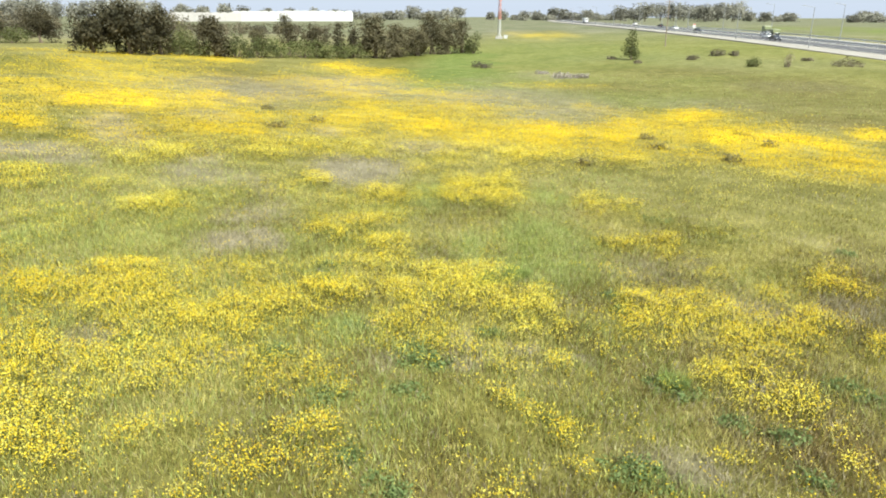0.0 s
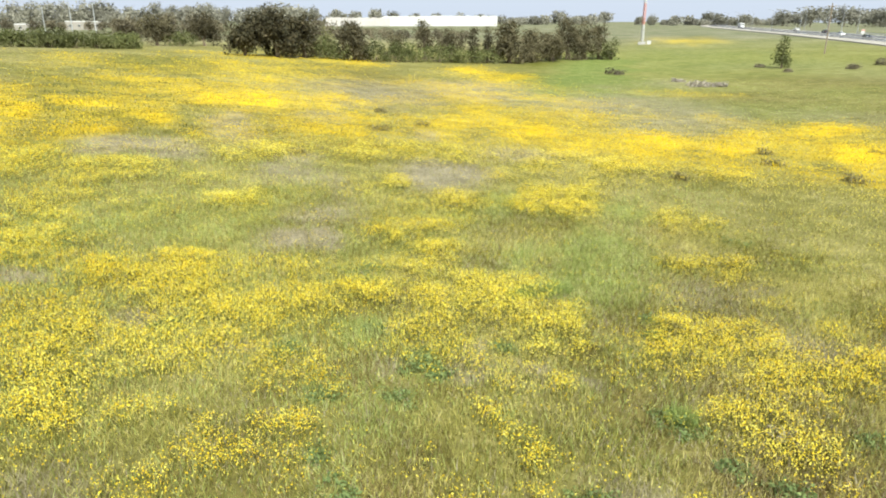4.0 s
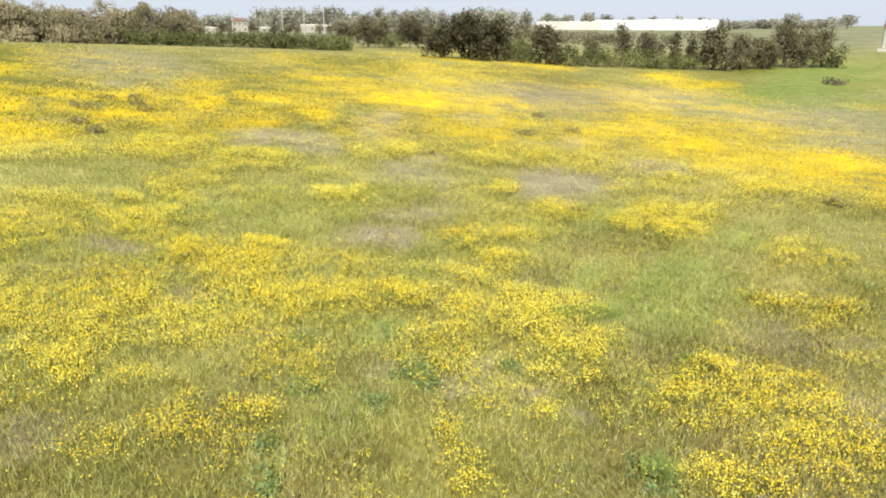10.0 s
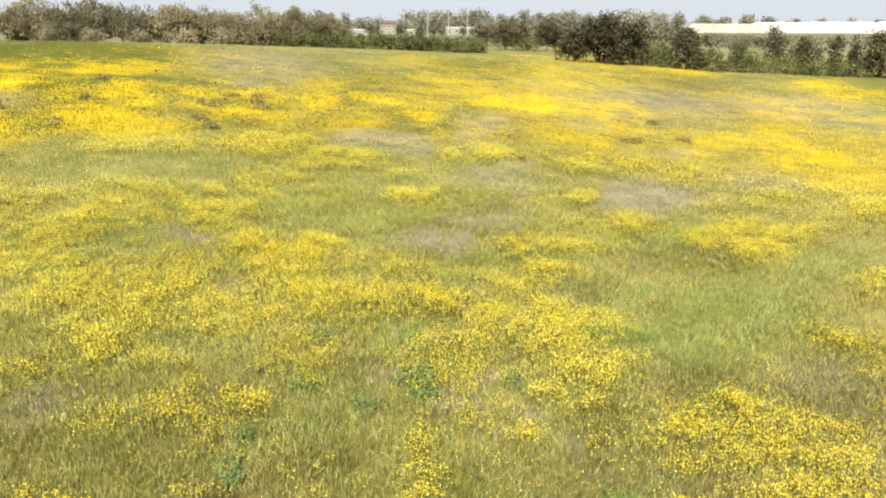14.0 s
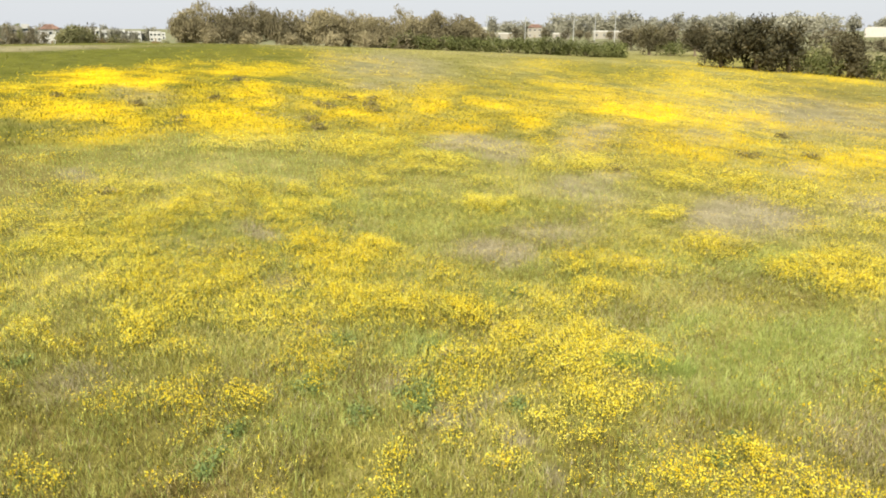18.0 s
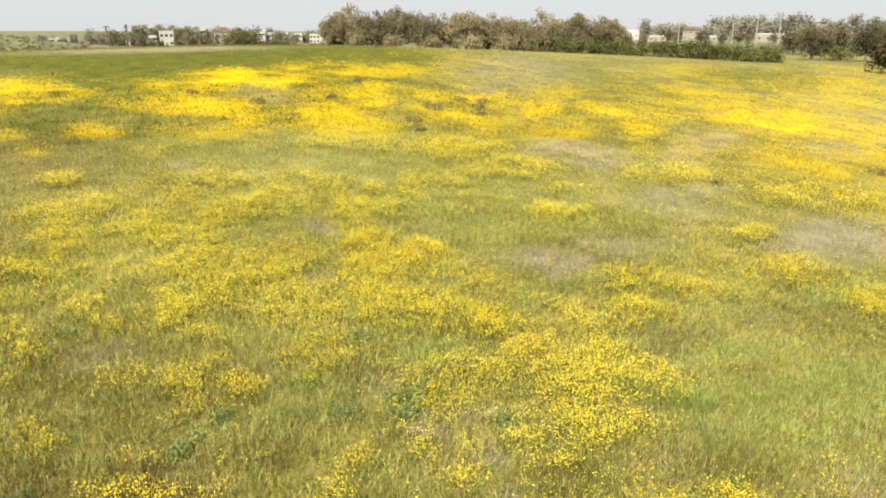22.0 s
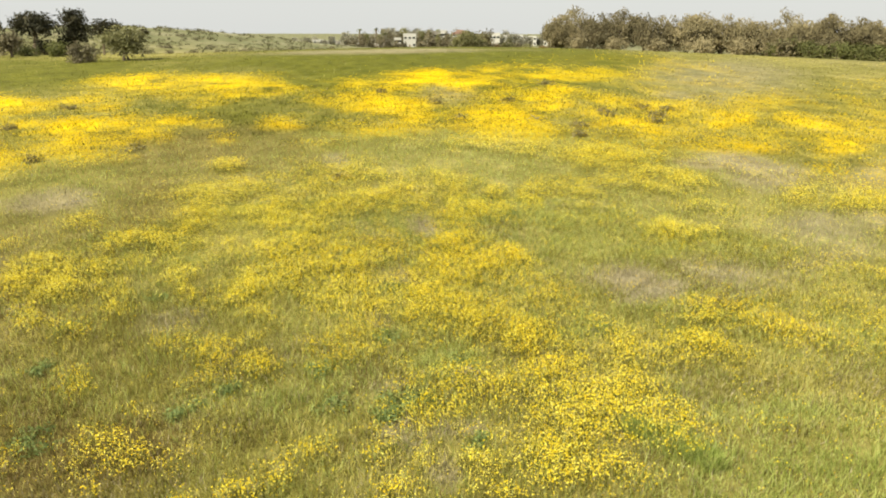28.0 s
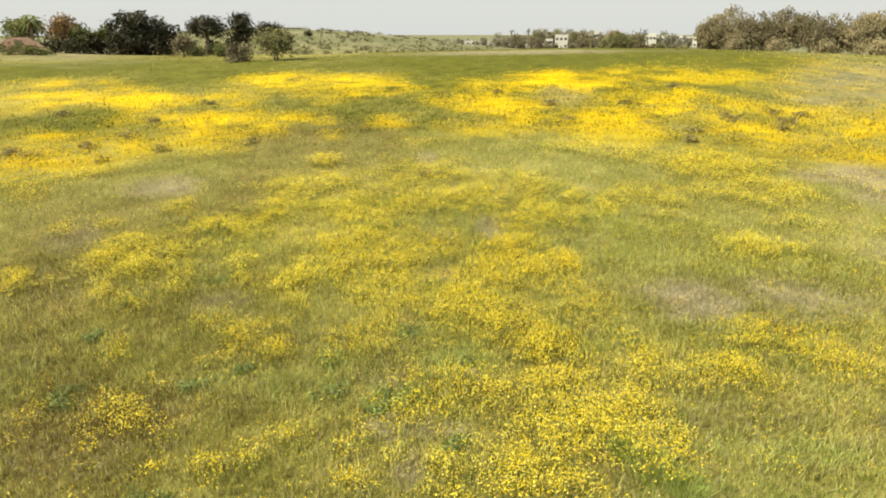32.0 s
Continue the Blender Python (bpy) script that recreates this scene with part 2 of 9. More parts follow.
M_PAINT = coat("road_paint", (0.78, 0.78, 0.75), 0.7, 0, 3, 0.1)
M_STEEL = coat("galvanised_steel", (0.52, 0.53, 0.53), 0.45, 0.7, 4, 0.12)
M_LAMPGREY = coat("grey_lamp_paint", (0.26, 0.265, 0.27), 0.6, 0, 4, 0.12)
M_RED = coat("red_paint", (0.46, 0.19, 0.15), 0.5, 0, 3, 0.15)
M_MASTWHITE = coat("white_paint", (0.45, 0.45, 0.44), 0.5, 0, 3, 0.08)
M_CONCRETE = coat("concrete", (0.34, 0.33, 0.31), 0.9, 0, 3, 0.15, 0.2)
M_WOOD = coat("weathered_wood", (0.24, 0.19, 0.14), 0.9, 0, 5, 0.3, 0.3)
M_GLASS = coat("dark_glass", (0.03, 0.035, 0.04), 0.08, 0, 1, 0.1, 0)
M_RUBBER = coat("tyre_rubber", (0.025, 0.025, 0.025), 0.85, 0, 6, 0.2)
M_CARWHITE = coat("white_car_paint", (0.78, 0.78, 0.77), 0.25, 0, 1, 0.04, 0)
M_CARDARK = coat("dark_car_paint", (0.035, 0.037, 0.045), 0.25, 0, 1, 0.1, 0)
M_CARYEL = coat("lime_truck_paint", (0.20, 0.22, 0.11), 0.4, 0, 1, 0.1, 0)
M_LAMPGLASS = coat("lamp_glass", (0.7, 0.7, 0.68), 0.2, 0, 2, 0.05, 0)


# ---- building blocks ----
def mesh_of(name, verts, faces, material, smooth=False):
    """A mesh from arrays: verts (n, 3), faces (m, 3 or 4)."""
    me = bpy.data.meshes.new(name)
    verts, faces = np.asarray(verts, np.float32), np.asarray(faces, np.int32)
    k = faces.shape[1]
    me.vertices.add(len(verts))
    me.vertices.foreach_set("co", verts.ravel())
    me.loops.add(faces.size)
    me.loops.foreach_set("vertex_index", faces.ravel())
    me.polygons.add(len(faces))
    me.polygons.foreach_set("loop_start", np.arange(0, faces.size, k, dtype=np.int32))
    me.polygons.foreach_set("loop_total", np.full(len(faces), k, np.int32))
    me.materials.append(material)
    me.update(calc_edges=True)
    if smooth:
        me.polygons.foreach_set("use_smooth", np.ones(len(faces), bool))
    return me


def part(name, bm, material, parent, label="", at=None):
    me = bpy.data.meshes.new(name)
    bm.to_mesh(me)
    bm.free()
    me.materials.append(material)
    ob = new(name, me)
    ob.parent = parent
    if at is not None:
        ob.matrix_basis = at
    return tagged(ob, label)


def part_of(name, me, parent, label="", at=None):
    ob = new(name, me)
    ob.parent = parent
    if at is not None:
        ob.matrix_basis = at
    return tagged(ob, label)


def root(name, m, label, category, group="", kind=""):
    ob = new(name)
    ob.matrix_basis = m
    return tagged(ob, label, category, group, kind)


def box(bm, cx, cy, cz, sx, sy, sz, bevel=0.0):
    """A box by its centre and sizes, with rounded edges."""
    made = bmesh.ops.create_cube(bm, size=1, matrix=Matrix.LocRotScale((cx, cy, cz), None, (sx, sy, sz)))["verts"]
    if bevel:
        edges = list({e for v in made for e in v.link_edges})
        bmesh.ops.bevel(bm, geom=edges, offset=bevel, segments=2, affect="EDGES", profile=0.5)
    return bm


def tube(bm, a, b, r0, r1, sides=7):
    """A tapered rod from a to b."""
    a, b = Vector(a), Vector(b)
    q = (b - a).to_track_quat("Z", "Y").to_matrix()
    rings = []
    for p, r in ((a, r0), (b, r1)):
        rings.append([bm.verts.new(p + q @ Vector((r * math.cos(k * math.tau / sides), r * math.sin(k * math.tau / sides), 0))) for k in range(sides)])
    for k in range(sides):
        bm.faces.new((rings[0][k], rings[0][(k + 1) % sides], rings[1][(k + 1) % sides], rings[1][k]))
    bm.faces.new(rings[1])
    bm.faces.new(rings[0][::-1])
    return bm


def vnoise(x, y, size, seed):
    """Smooth noise from 0 to 1 over the plan, with lumps about size metres across."""
    g = np.random.RandomState(seed).rand(64, 64)
    u, v = x / size, y / size
    i, j = np.floor(u).astype(int), np.floor(v).astype(int)
    f, h = u - i, v - j
    f, h = f * f * (3 - 2 * f), h * h * (3 - 2 * h)
    at = lambda a, b: g[a % 64, b % 64]
    return (at(i, j) * (1 - f) + at(i + 1, j) * f) * (1 - h) + (at(i, j + 1) * (1 - f) + at(i + 1, j + 1) * f) * h


def height(x, y):
    """The lie of the land: a field that falls away to the east and north, a level plain far off, and a dune to the west."""
    x, y = np.asarray(x, float), np.asarray(y, float)
    u, v = 90 * np.tanh(x / 90), 120 * np.tanh(y / 120)
    e = np.exp(-(x * x + y * y) / 250.0**2)
    z = 0.0504 - 0.0310 * u * e + 0.0121 * v * e + 0.0788 * u * u * e / 100 - 0.0126 * u * v * e / 100 - 0.0340 * v * v * e / 100 - 0.0551 * u**3 * e / 1e4 + 0.0141 * u * u * v * e / 1e4 - 0.0048 * u * v * v * e / 1e4 - 0.0571 * v**3 * e / 1e4 - 2.6613 * (1 - e) + 0.0019 * u**3 * v * e / 1e6 + 0.0228 * u * u * v * v * e / 1e6 + 0.0499 * u * v**3 * e / 1e6 - 0.1205 * u**4 * e / 1e6 + 0.0403 * v**4 * e / 1e6 + 0.8522 * (1 - e) * x / np.sqrt(x * x + y * y + 1e4) + 4.3628 * (1 - e) * y / np.sqrt(x * x + y * y + 1e4)
    z = z + 11.0 * np.exp(-(((x + 340) / 80) ** 2 + ((y + 120) / 70) ** 2)) + 4.5 * np.exp(-(((x + 370) / 60) ** 2 + ((y + 50) / 50) ** 2))
    return z - 0.3 + 0.10 * (vnoise(x, y, 3.1, 5) - 0.5) * np.exp(-((x * x + y * y) / 120.0**2))


def ground_z(x, y):
    return float(height(x, y))


# ---- cover of the field ----
BLOOM, VEIL, LUSH, DRY, RUSSET = [], [], [], [], []


def bloom(x, y, deep, wide, turn, thick):
    BLOOM.append((x, y, deep, wide, turn, thick))


def veil(x, y, deep, wide, turn, thick):
    VEIL.append((x, y, deep, wide, turn, thick))


def lush(x, y, deep, wide, turn, thick):
    LUSH.append((x, y, deep, wide, turn, thick))


def dry(x, y, deep, wide, turn, thick):
    DRY.append((x, y, deep, wide, turn, thick))


def russet(x, y, deep, wide, turn, thick):
    RUSSET.append((x, y, deep, wide, turn, thick))


def cover(patches, x, y, soft, ragged):
    """How thick the growth of these patches is at each place, with ragged edges."""
    soft_reach = 1.3 + soft
    out = np.zeros_like(x)
    far = np.hypot(x, y - 10)
    rag = ragged * ((vnoise(x, y, 0.55, 11) - 0.5) * 0.8 + (vnoise(x, y, 1.7, 12) - 0.5)) + ragged * ((vnoise(x, y, 5.0, 13) - 0.5) * np.clip(far / 40, 0, 1) + 1.6 * (vnoise(x, y, 13.0, 14) - 0.5) * np.clip((far - 40) / 50, 0, 1))
    for px, py, deep, wide, turn, thick in patches:
        reach = soft_reach * max(deep, wide)
        near = np.flatnonzero((np.abs(x - px) < reach) & (np.abs(y - py) < reach))
        if len(near) == 0:
            continue
        dx, dy = x[near] - px, y[near] - py
        c, s = math.cos(turn), math.sin(turn)
        r = np.hypot((dx * c + dy * s) / deep, (dy * c - dx * s) / wide) + rag[near]
        out[near] = np.maximum(out[near], thick * np.clip((1.0 + soft - r) / (2 * soft), 0, 1))
    return out


def lumps(x, y):
    """Thick and thin places within a drift."""
    return 0.3 * vnoise(x, y, 0.8, 27) + 0.4 * vnoise(x, y, 2.0, 28) + 0.3 * vnoise(x, y, 5.0, 29)


def skirt(x, y):
    """The thin scatter of flowers that joins one drift to the next, with greener places left out."""
    away = np.clip((np.hypot(x + 1, y - 12) - 20) / 15, 0, 1)
    near_drift = (0.35 + 0.2 * away) * cover(BLOOM, x, y, 1.0, 0.7) * np.clip(-0.75 + 2.9 * lumps(x + 31, y + 17), 0.04, 1)
    wide_drift = (0.75 + 0.15 * away) * cover(VEIL, x, y, 0.4, 0.6) * np.clip(-1.35 + 3.9 * lumps(x + 57, y - 23), 0.02, 1)
    return np.maximum(near_drift, wide_drift) * (1 - 0.9 * cover(LUSH, x, y, 0.4, 0.3))


def far_bloom(x, y):
    """Drifts too far off to tell their flowers apart, as the colour of the ground cover; nothing of it near the walk."""
    away = np.hypot(x + 1, y - 12)
    core = cover(BLOOM, x, y, 0.55, 0.6) ** 1.15 * np.clip(-0.8 + 3.2 * lumps(x, y), 0.12, 1.15)
    return np.clip((away - 19) / 14, 0, 1) * np.clip(np.maximum(core, skirt(x, y)), 0, 0.93)


# drifts of yellow flowers
bloom(-22.4, 120.8, 13.34, 3.97, 1.76, 0.6)
bloom(-15.0, 109.1, 12.78, 3.56, 1.71, 0.6)
bloom(-7.8, 54.1, 9.70, 2.17, 1.72, 0.6)
bloom(-5.5, 48.3, 4.68, 1.77, 1.69, 0.7)
bloom(-2.1, 43.3, 5.01, 2.28, 1.63, 0.9)
bloom(-5.4, 35.8, 2.22, 1.19, 1.73, 0.6)
bloom(-2.4, 39.4, 3.37, 1.61, 1.64, 0.5)
bloom(0.7, 37.1, 3.28, 1.67, 1.56, 0.8)
bloom(4.6, 40.6, 6.59, 2.77, 1.47, 0.9)
bloom(1.4, 42.1, 4.04, 2.23, 1.55, 0.6)
bloom(3.0, 33.8, 2.63, 1.40, 1.50, 1)
bloom(-0.7, 31.9, 2.16, 0.92, 1.60, 0.5)
bloom(4.8, 33.9, 1.71, 0.99, 1.44, 0.6)
bloom(-1.4, 52.5, 3.66, 2.78, 1.61, 0.4)
bloom(-0.2, 58.1, 6.71, 1.63, 1.58, 0.4)
bloom(2.0, 30.5, 1.34, 2.53, 1.52, 0.3)
bloom(1.5, 26.2, 2.52, 0.76, 1.53, 1)
bloom(0.2, 25.7, 2.20, 0.96, 1.58, 0.7)
bloom(-2.4, 24.1, 1.27, 0.91, 1.69, 0.4)
bloom(-2.1, 28.3, 1.16, 0.71, 1.66, 0.3)
bloom(10.1, 90.6, 4.12, 5.25, 1.46, 0.2)
bloom(22.6, 263.5, 25.76, 10.57, 1.49, 0.5)
bloom(10.0, 61.4, 5.16, 0.76, 1.42, 0.4)
bloom(10.7, 49.0, 3.84, 1.22, 1.37, 0.5)
bloom(8.5, 40.4, 3.93, 2.19, 1.38, 0.9)
bloom(7.9, 35.1, 2.71, 1.47, 1.36, 0.9)
bloom(10.3, 35.7, 2.02, 1.83, 1.30, 0.8)
bloom(12.6, 41.5, 4.78, 1.92, 1.29, 0.5)
bloom(14.1, 51.2, 4.62, 1.08, 1.31, 0.5)
bloom(17.9, 54.4, 5.09, 2.55, 1.26, 0.8)
bloom(17.0, 47.3, 5.47, 1.63, 1.23, 0.8)
bloom(15.4, 41.5, 4.47, 1.43, 1.23, 0.9)
bloom(18.6, 42.9, 4.36, 2.67, 1.17, 0.9)
bloom(17.1, 37.7, 5.83, 1.99, 1.16, 1)
bloom(19.5, 39.1, 4.76, 1.76, 1.12, 1)
bloom(14.9, 33.1, 2.76, 1.48, 1.16, 1)
bloom(17.9, 33.3, 4.04, 2.14, 1.09, 1)
bloom(25.7, 45.6, 4.11, 1.22, 1.07, 0.7)
bloom(20.0, 34.4, 3.04, 0.61, 1.06, 0.6)
bloom(4.8, 24.0, 1.51, 0.72, 1.39, 0.6)
bloom(5.3, 24.0, 1.10, 0.77, 1.37, 0.5)
bloom(-1.7, 18.0, 1.01, 0.70, 1.69, 0.6)
bloom(-0.7, 15.7, 0.78, 0.69, 1.64, 0.8)
bloom(0.6, 14.8, 1.47, 0.84, 1.56, 0.9)
bloom(0.6, 15.0, 0.67, 0.36, 1.56, 1)
bloom(-0.6, 14.0, 0.87, 0.62, 1.64, 0.9)
bloom(1.8, 14.5, 0.75, 0.51, 1.48, 0.9)
bloom(1.4, 13.5, 0.51, 0.60, 1.50, 0.5)
bloom(-0.3, 12.4, 0.78, 0.90, 1.63, 0.4)
bloom(4.2, 14.6, 0.83, 0.46, 1.32, 0.9)
bloom(5.2, 14.8, 0.66, 0.95, 1.27, 1)
bloom(5.6, 14.2, 1.07, 0.60, 1.23, 1)
bloom(4.5, 13.4, 0.84, 0.75, 1.28, 0.7)
bloom(5.9, 13.2, 0.75, 0.44, 1.18, 0.8)
bloom(6.9, 13.3, 0.55, 0.72, 1.12, 0.9)
bloom(7.9, 14.0, 0.54, 0.49, 1.09, 0.6)
bloom(5.5, 12.5, 0.41, 0.24, 1.19, 0.7)
bloom(6.0, 11.9, 0.63, 0.53, 1.14, 0.6)
bloom(9.6, 16.8, 0.79, 0.41, 1.08, 0.9)
bloom(9.4, 16.0, 0.53, 0.67, 1.07, 1)
bloom(7.5, 15.4, 0.61, 0.29, 1.15, 0.4)
bloom(4.4, 19.1, 0.56, 0.50, 1.37, 0.4)
bloom(5.0, 19.3, 0.71, 0.42, 1.34, 0.5)
bloom(6.0, 19.3, 1.14, 0.38, 1.30, 0.7)
bloom(6.4, 16.3, 0.66, 0.30, 1.22, 0.3)
bloom(-2.0, 10.3, 0.48, 0.27, 1.80, 0.4)
bloom(-1.8, 8.8, 0.37, 0.31, 1.81, 0.7)
bloom(-1.9, 8.1, 0.23, 0.47, 1.84, 0.7)
bloom(-1.3, 7.7, 0.21, 0.15, 1.79, 0.6)
bloom(-2.1, 8.0, 0.26, 0.17, 1.88, 0.7)
bloom(0.3, 8.8, 0.21, 0.15, 1.59, 0.4)
bloom(1.0, 8.0, 0.24, 0.37, 1.51, 0.5)
bloom(2.1, 8.3, 0.13, 0.21, 1.38, 0.4)
bloom(4.9, 11.1, 0.69, 0.38, 1.19, 0.9)
bloom(5.8, 11.4, 0.35, 0.46, 1.14, 0.8)
bloom(5.9, 10.4, 0.53, 0.41, 1.09, 1)
bloom(5.3, 10.2, 0.39, 0.52, 1.13, 0.7)
bloom(6.1, 8.6, 0.30, 0.24, 1.00, 0.7)
bloom(6.1, 8.1, 0.22, 0.15, 0.98, 0.6)
bloom(8.5, 12.7, 0.76, 0.19, 1.01, 0.5)
bloom(4.3, 8.7, 0.22, 0.28, 1.16, 0.4)
bloom(6.1, 9.5, 0.27, 0.21, 1.04, 0.3)
bloom(-47.6, 85.9, 17.87, 2.34, 2.13, 0.4)
bloom(-45.3, 121.5, 11.78, 4.73, 1.97, 0.5)
bloom(-31.9, 66.5, 5.78, 1.51, 2.08, 0.6)
bloom(-26.4, 50.6, 7.35, 3.76, 2.13, 0.7)
bloom(-22.8, 47.2, 7.67, 2.13, 2.11, 0.9)
bloom(-25.0, 46.0, 5.57, 1.29, 2.16, 0.6)
bloom(-20.0, 49.7, 4.97, 1.98, 2.04, 0.7)
bloom(-15.9, 39.7, 3.87, 1.76, 2.06, 0.7)
bloom(-13.3, 37.2, 3.72, 1.82, 2.04, 0.8)
bloom(-11.7, 37.3, 3.48, 1.30, 2.00, 0.8)
bloom(-10.4, 40.6, 3.55, 1.20, 1.94, 0.4)
bloom(-8.3, 46.4, 5.39, 2.82, 1.85, 0.7)
bloom(-7.7, 39.7, 3.85, 2.14, 1.88, 0.5)
bloom(-12.9, 29.8, 1.69, 1.24, 2.13, 0.8)
bloom(-8.8, 31.3, 1.99, 0.95, 2.00, 1)
bloom(-7.6, 33.1, 2.76, 1.12, 1.94, 0.7)
bloom(-6.6, 32.3, 1.18, 0.41, 1.92, 0.6)
bloom(-5.4, 34.4, 2.12, 1.43, 1.87, 0.4)
bloom(-5.5, 25.6, 1.00, 0.49, 1.97, 0.8)
bloom(-2.8, 24.1, 1.27, 0.80, 1.89, 0.6)
bloom(-2.2, 14.5, 0.67, 0.46, 2.06, 0.9)
bloom(-1.9, 16.8, 1.09, 0.80, 1.98, 0.9)
bloom(-3.4, 19.0, 1.15, 0.74, 2.00, 0.6)
bloom(-3.4, 20.0, 0.66, 0.69, 1.98, 0.5)
bloom(-2.6, 20.4, 0.83, 0.69, 1.94, 0.5)
bloom(-2.1, 17.7, 0.69, 0.61, 1.97, 0.9)
bloom(-0.9, 14.7, 1.29, 0.96, 1.97, 0.9)
bloom(-0.7, 13.6, 0.60, 0.60, 1.99, 0.9)
bloom(0.2, 11.8, 0.28, 0.27, 1.99, 0.4)
bloom(0.9, 10.3, 0.33, 0.19, 1.98, 0.7)
bloom(1.2, 9.8, 0.46, 0.23, 1.97, 0.9)
bloom(1.9, 9.1, 0.34, 0.25, 1.92, 0.9)
bloom(0.8, 8.2, 0.17, 0.15, 2.10, 0.8)
bloom(-27.2, 27.4, 3.27, 3.45, 2.57, 0.9)
bloom(-33.5, 31.5, 4.20, 1.61, 2.57, 0.6)
bloom(-30.3, 32.8, 5.39, 1.35, 2.51, 0.8)
bloom(-38.2, 40.6, 3.15, 2.39, 2.48, 0.5)
bloom(-23.5, 30.8, 2.66, 1.68, 2.45, 0.8)
bloom(-23.4, 28.3, 2.35, 1.62, 2.50, 0.7)
bloom(-30.1, 37.9, 3.04, 1.65, 2.43, 0.6)
bloom(-29.3, 38.8, 2.97, 2.48, 2.40, 0.7)
bloom(-23.0, 35.5, 3.15, 1.08, 2.36, 0.8)
bloom(-17.0, 30.8, 1.61, 0.90, 2.34, 0.7)
bloom(-19.6, 23.2, 1.30, 0.69, 2.55, 0.6)
bloom(-16.0, 23.0, 1.58, 1.51, 2.49, 0.9)
bloom(-16.4, 21.2, 1.34, 0.74, 2.55, 0.5)
bloom(-13.4, 27.2, 1.30, 0.78, 2.34, 0.8)
bloom(-26.2, 47.5, 6.91, 2.42, 2.25, 0.8)
bloom(-37.7, 55.6, 3.01, 3.64, 2.30, 0.5)
bloom(-15.0, 31.4, 3.10, 1.59, 2.28, 0.4)
bloom(-29.1, 48.1, 4.92, 1.62, 2.28, 0.5)
bloom(-23.7, 34.9, 2.12, 1.26, 2.38, 0.4)
bloom(-12.0, 22.9, 0.78, 0.80, 2.40, 0.6)
bloom(-9.8, 20.6, 1.12, 0.81, 2.42, 0.9)
bloom(-9.7, 21.8, 0.81, 0.42, 2.38, 0.5)
bloom(-2.7, 14.2, 0.86, 0.58, 2.42, 0.9)
bloom(-4.8, 15.3, 0.82, 0.73, 2.45, 0.3)
bloom(-0.9, 12.5, 0.34, 0.22, 2.42, 0.6)
bloom(-0.0, 12.1, 0.41, 0.63, 2.41, 0.4)
bloom(3.0, 12.1, 0.22, 0.18, 2.18, 0.4)
bloom(1.7, 9.7, 0.12, 0.15, 2.47, 0.4)
bloom(-46.9, 19.4, 5.28, 4.19, 2.96, 0.8)
bloom(-52.7, 26.7, 6.67, 6.80, 2.86, 0.6)
bloom(-30.4, 18.6, 5.28, 2.69, 2.90, 0.9)
bloom(-43.4, 19.6, 7.66, 3.04, 2.94, 0.6)
bloom(-39.0, 24.0, 5.89, 2.48, 2.84, 0.8)
bloom(-35.0, 23.2, 2.87, 1.93, 2.83, 0.9)
bloom(-26.2, 19.7, 3.42, 1.54, 2.85, 1)
bloom(-25.0, 17.5, 2.23, 1.48, 2.90, 0.9)
bloom(-28.1, 16.1, 1.76, 2.54, 2.95, 0.7)
bloom(-38.0, 27.6, 3.54, 2.08, 2.77, 0.6)
bloom(-32.1, 25.1, 2.58, 1.29, 2.77, 0.8)
bloom(-28.4, 25.7, 2.12, 2.06, 2.73, 0.8)
bloom(-35.1, 30.2, 1.86, 2.45, 2.70, 0.6)
bloom(-25.1, 24.6, 1.61, 1.58, 2.72, 0.7)
bloom(-20.5, 21.9, 2.10, 1.64, 2.74, 1)
bloom(-20.5, 23.7, 1.58, 1.40, 2.69, 0.8)
bloom(-23.2, 25.0, 1.77, 1.52, 2.69, 0.5)
bloom(-15.8, 14.3, 0.94, 1.10, 2.93, 0.6)
bloom(-14.5, 15.8, 0.72, 0.32, 2.86, 0.8)
bloom(-12.5, 15.2, 0.65, 0.59, 2.87, 1)
bloom(-14.5, 17.3, 1.70, 0.43, 2.81, 0.6)
bloom(-13.3, 14.1, 1.02, 0.40, 2.92, 0.5)
bloom(-14.8, 18.7, 1.18, 1.00, 2.76, 0.6)
bloom(-11.3, 13.9, 0.95, 0.74, 2.91, 0.5)
bloom(-22.9, 15.3, 0.98, 0.28, 2.95, 0.6)
bloom(-8.7, 13.7, 0.84, 0.83, 2.88, 1)
bloom(-7.6, 14.7, 0.91, 0.73, 2.82, 1)
bloom(-6.9, 13.6, 1.29, 1.06, 2.87, 0.8)
bloom(-4.4, 13.1, 1.16, 0.60, 2.85, 0.9)
bloom(-3.5, 13.6, 0.98, 0.64, 2.80, 0.8)
bloom(-3.7, 12.7, 0.31, 0.38, 2.87, 0.9)
bloom(-5.9, 14.8, 0.60, 1.03, 2.78, 0.4)
bloom(-1.1, 12.7, 0.43, 0.49, 2.80, 0.6)
bloom(-0.9, 12.2, 0.51, 0.43, 2.84, 0.4)
bloom(-0.1, 12.3, 0.46, 0.36, 2.81, 0.5)
bloom(1.2, 11.2, 0.36, 0.18, 2.88, 0.5)
bloom(0.8, 11.9, 0.32, 0.29, 2.81, 0.4)
bloom(1.5, 11.9, 0.29, 0.18, 2.80, 0.4)
bloom(2.4, 13.1, 0.27, 0.22, 2.63, 0.6)
bloom(2.1, 11.4, 0.20, 0.22, 2.83, 0.6)
bloom(-1.4, 13.2, 0.46, 0.17, 2.77, 0.4)
bloom(-50.1, -28.4, 4.51, 3.27, -2.54, 0.5)
bloom(-50.5, -28.1, 3.29, 1.50, -2.54, 0.7)
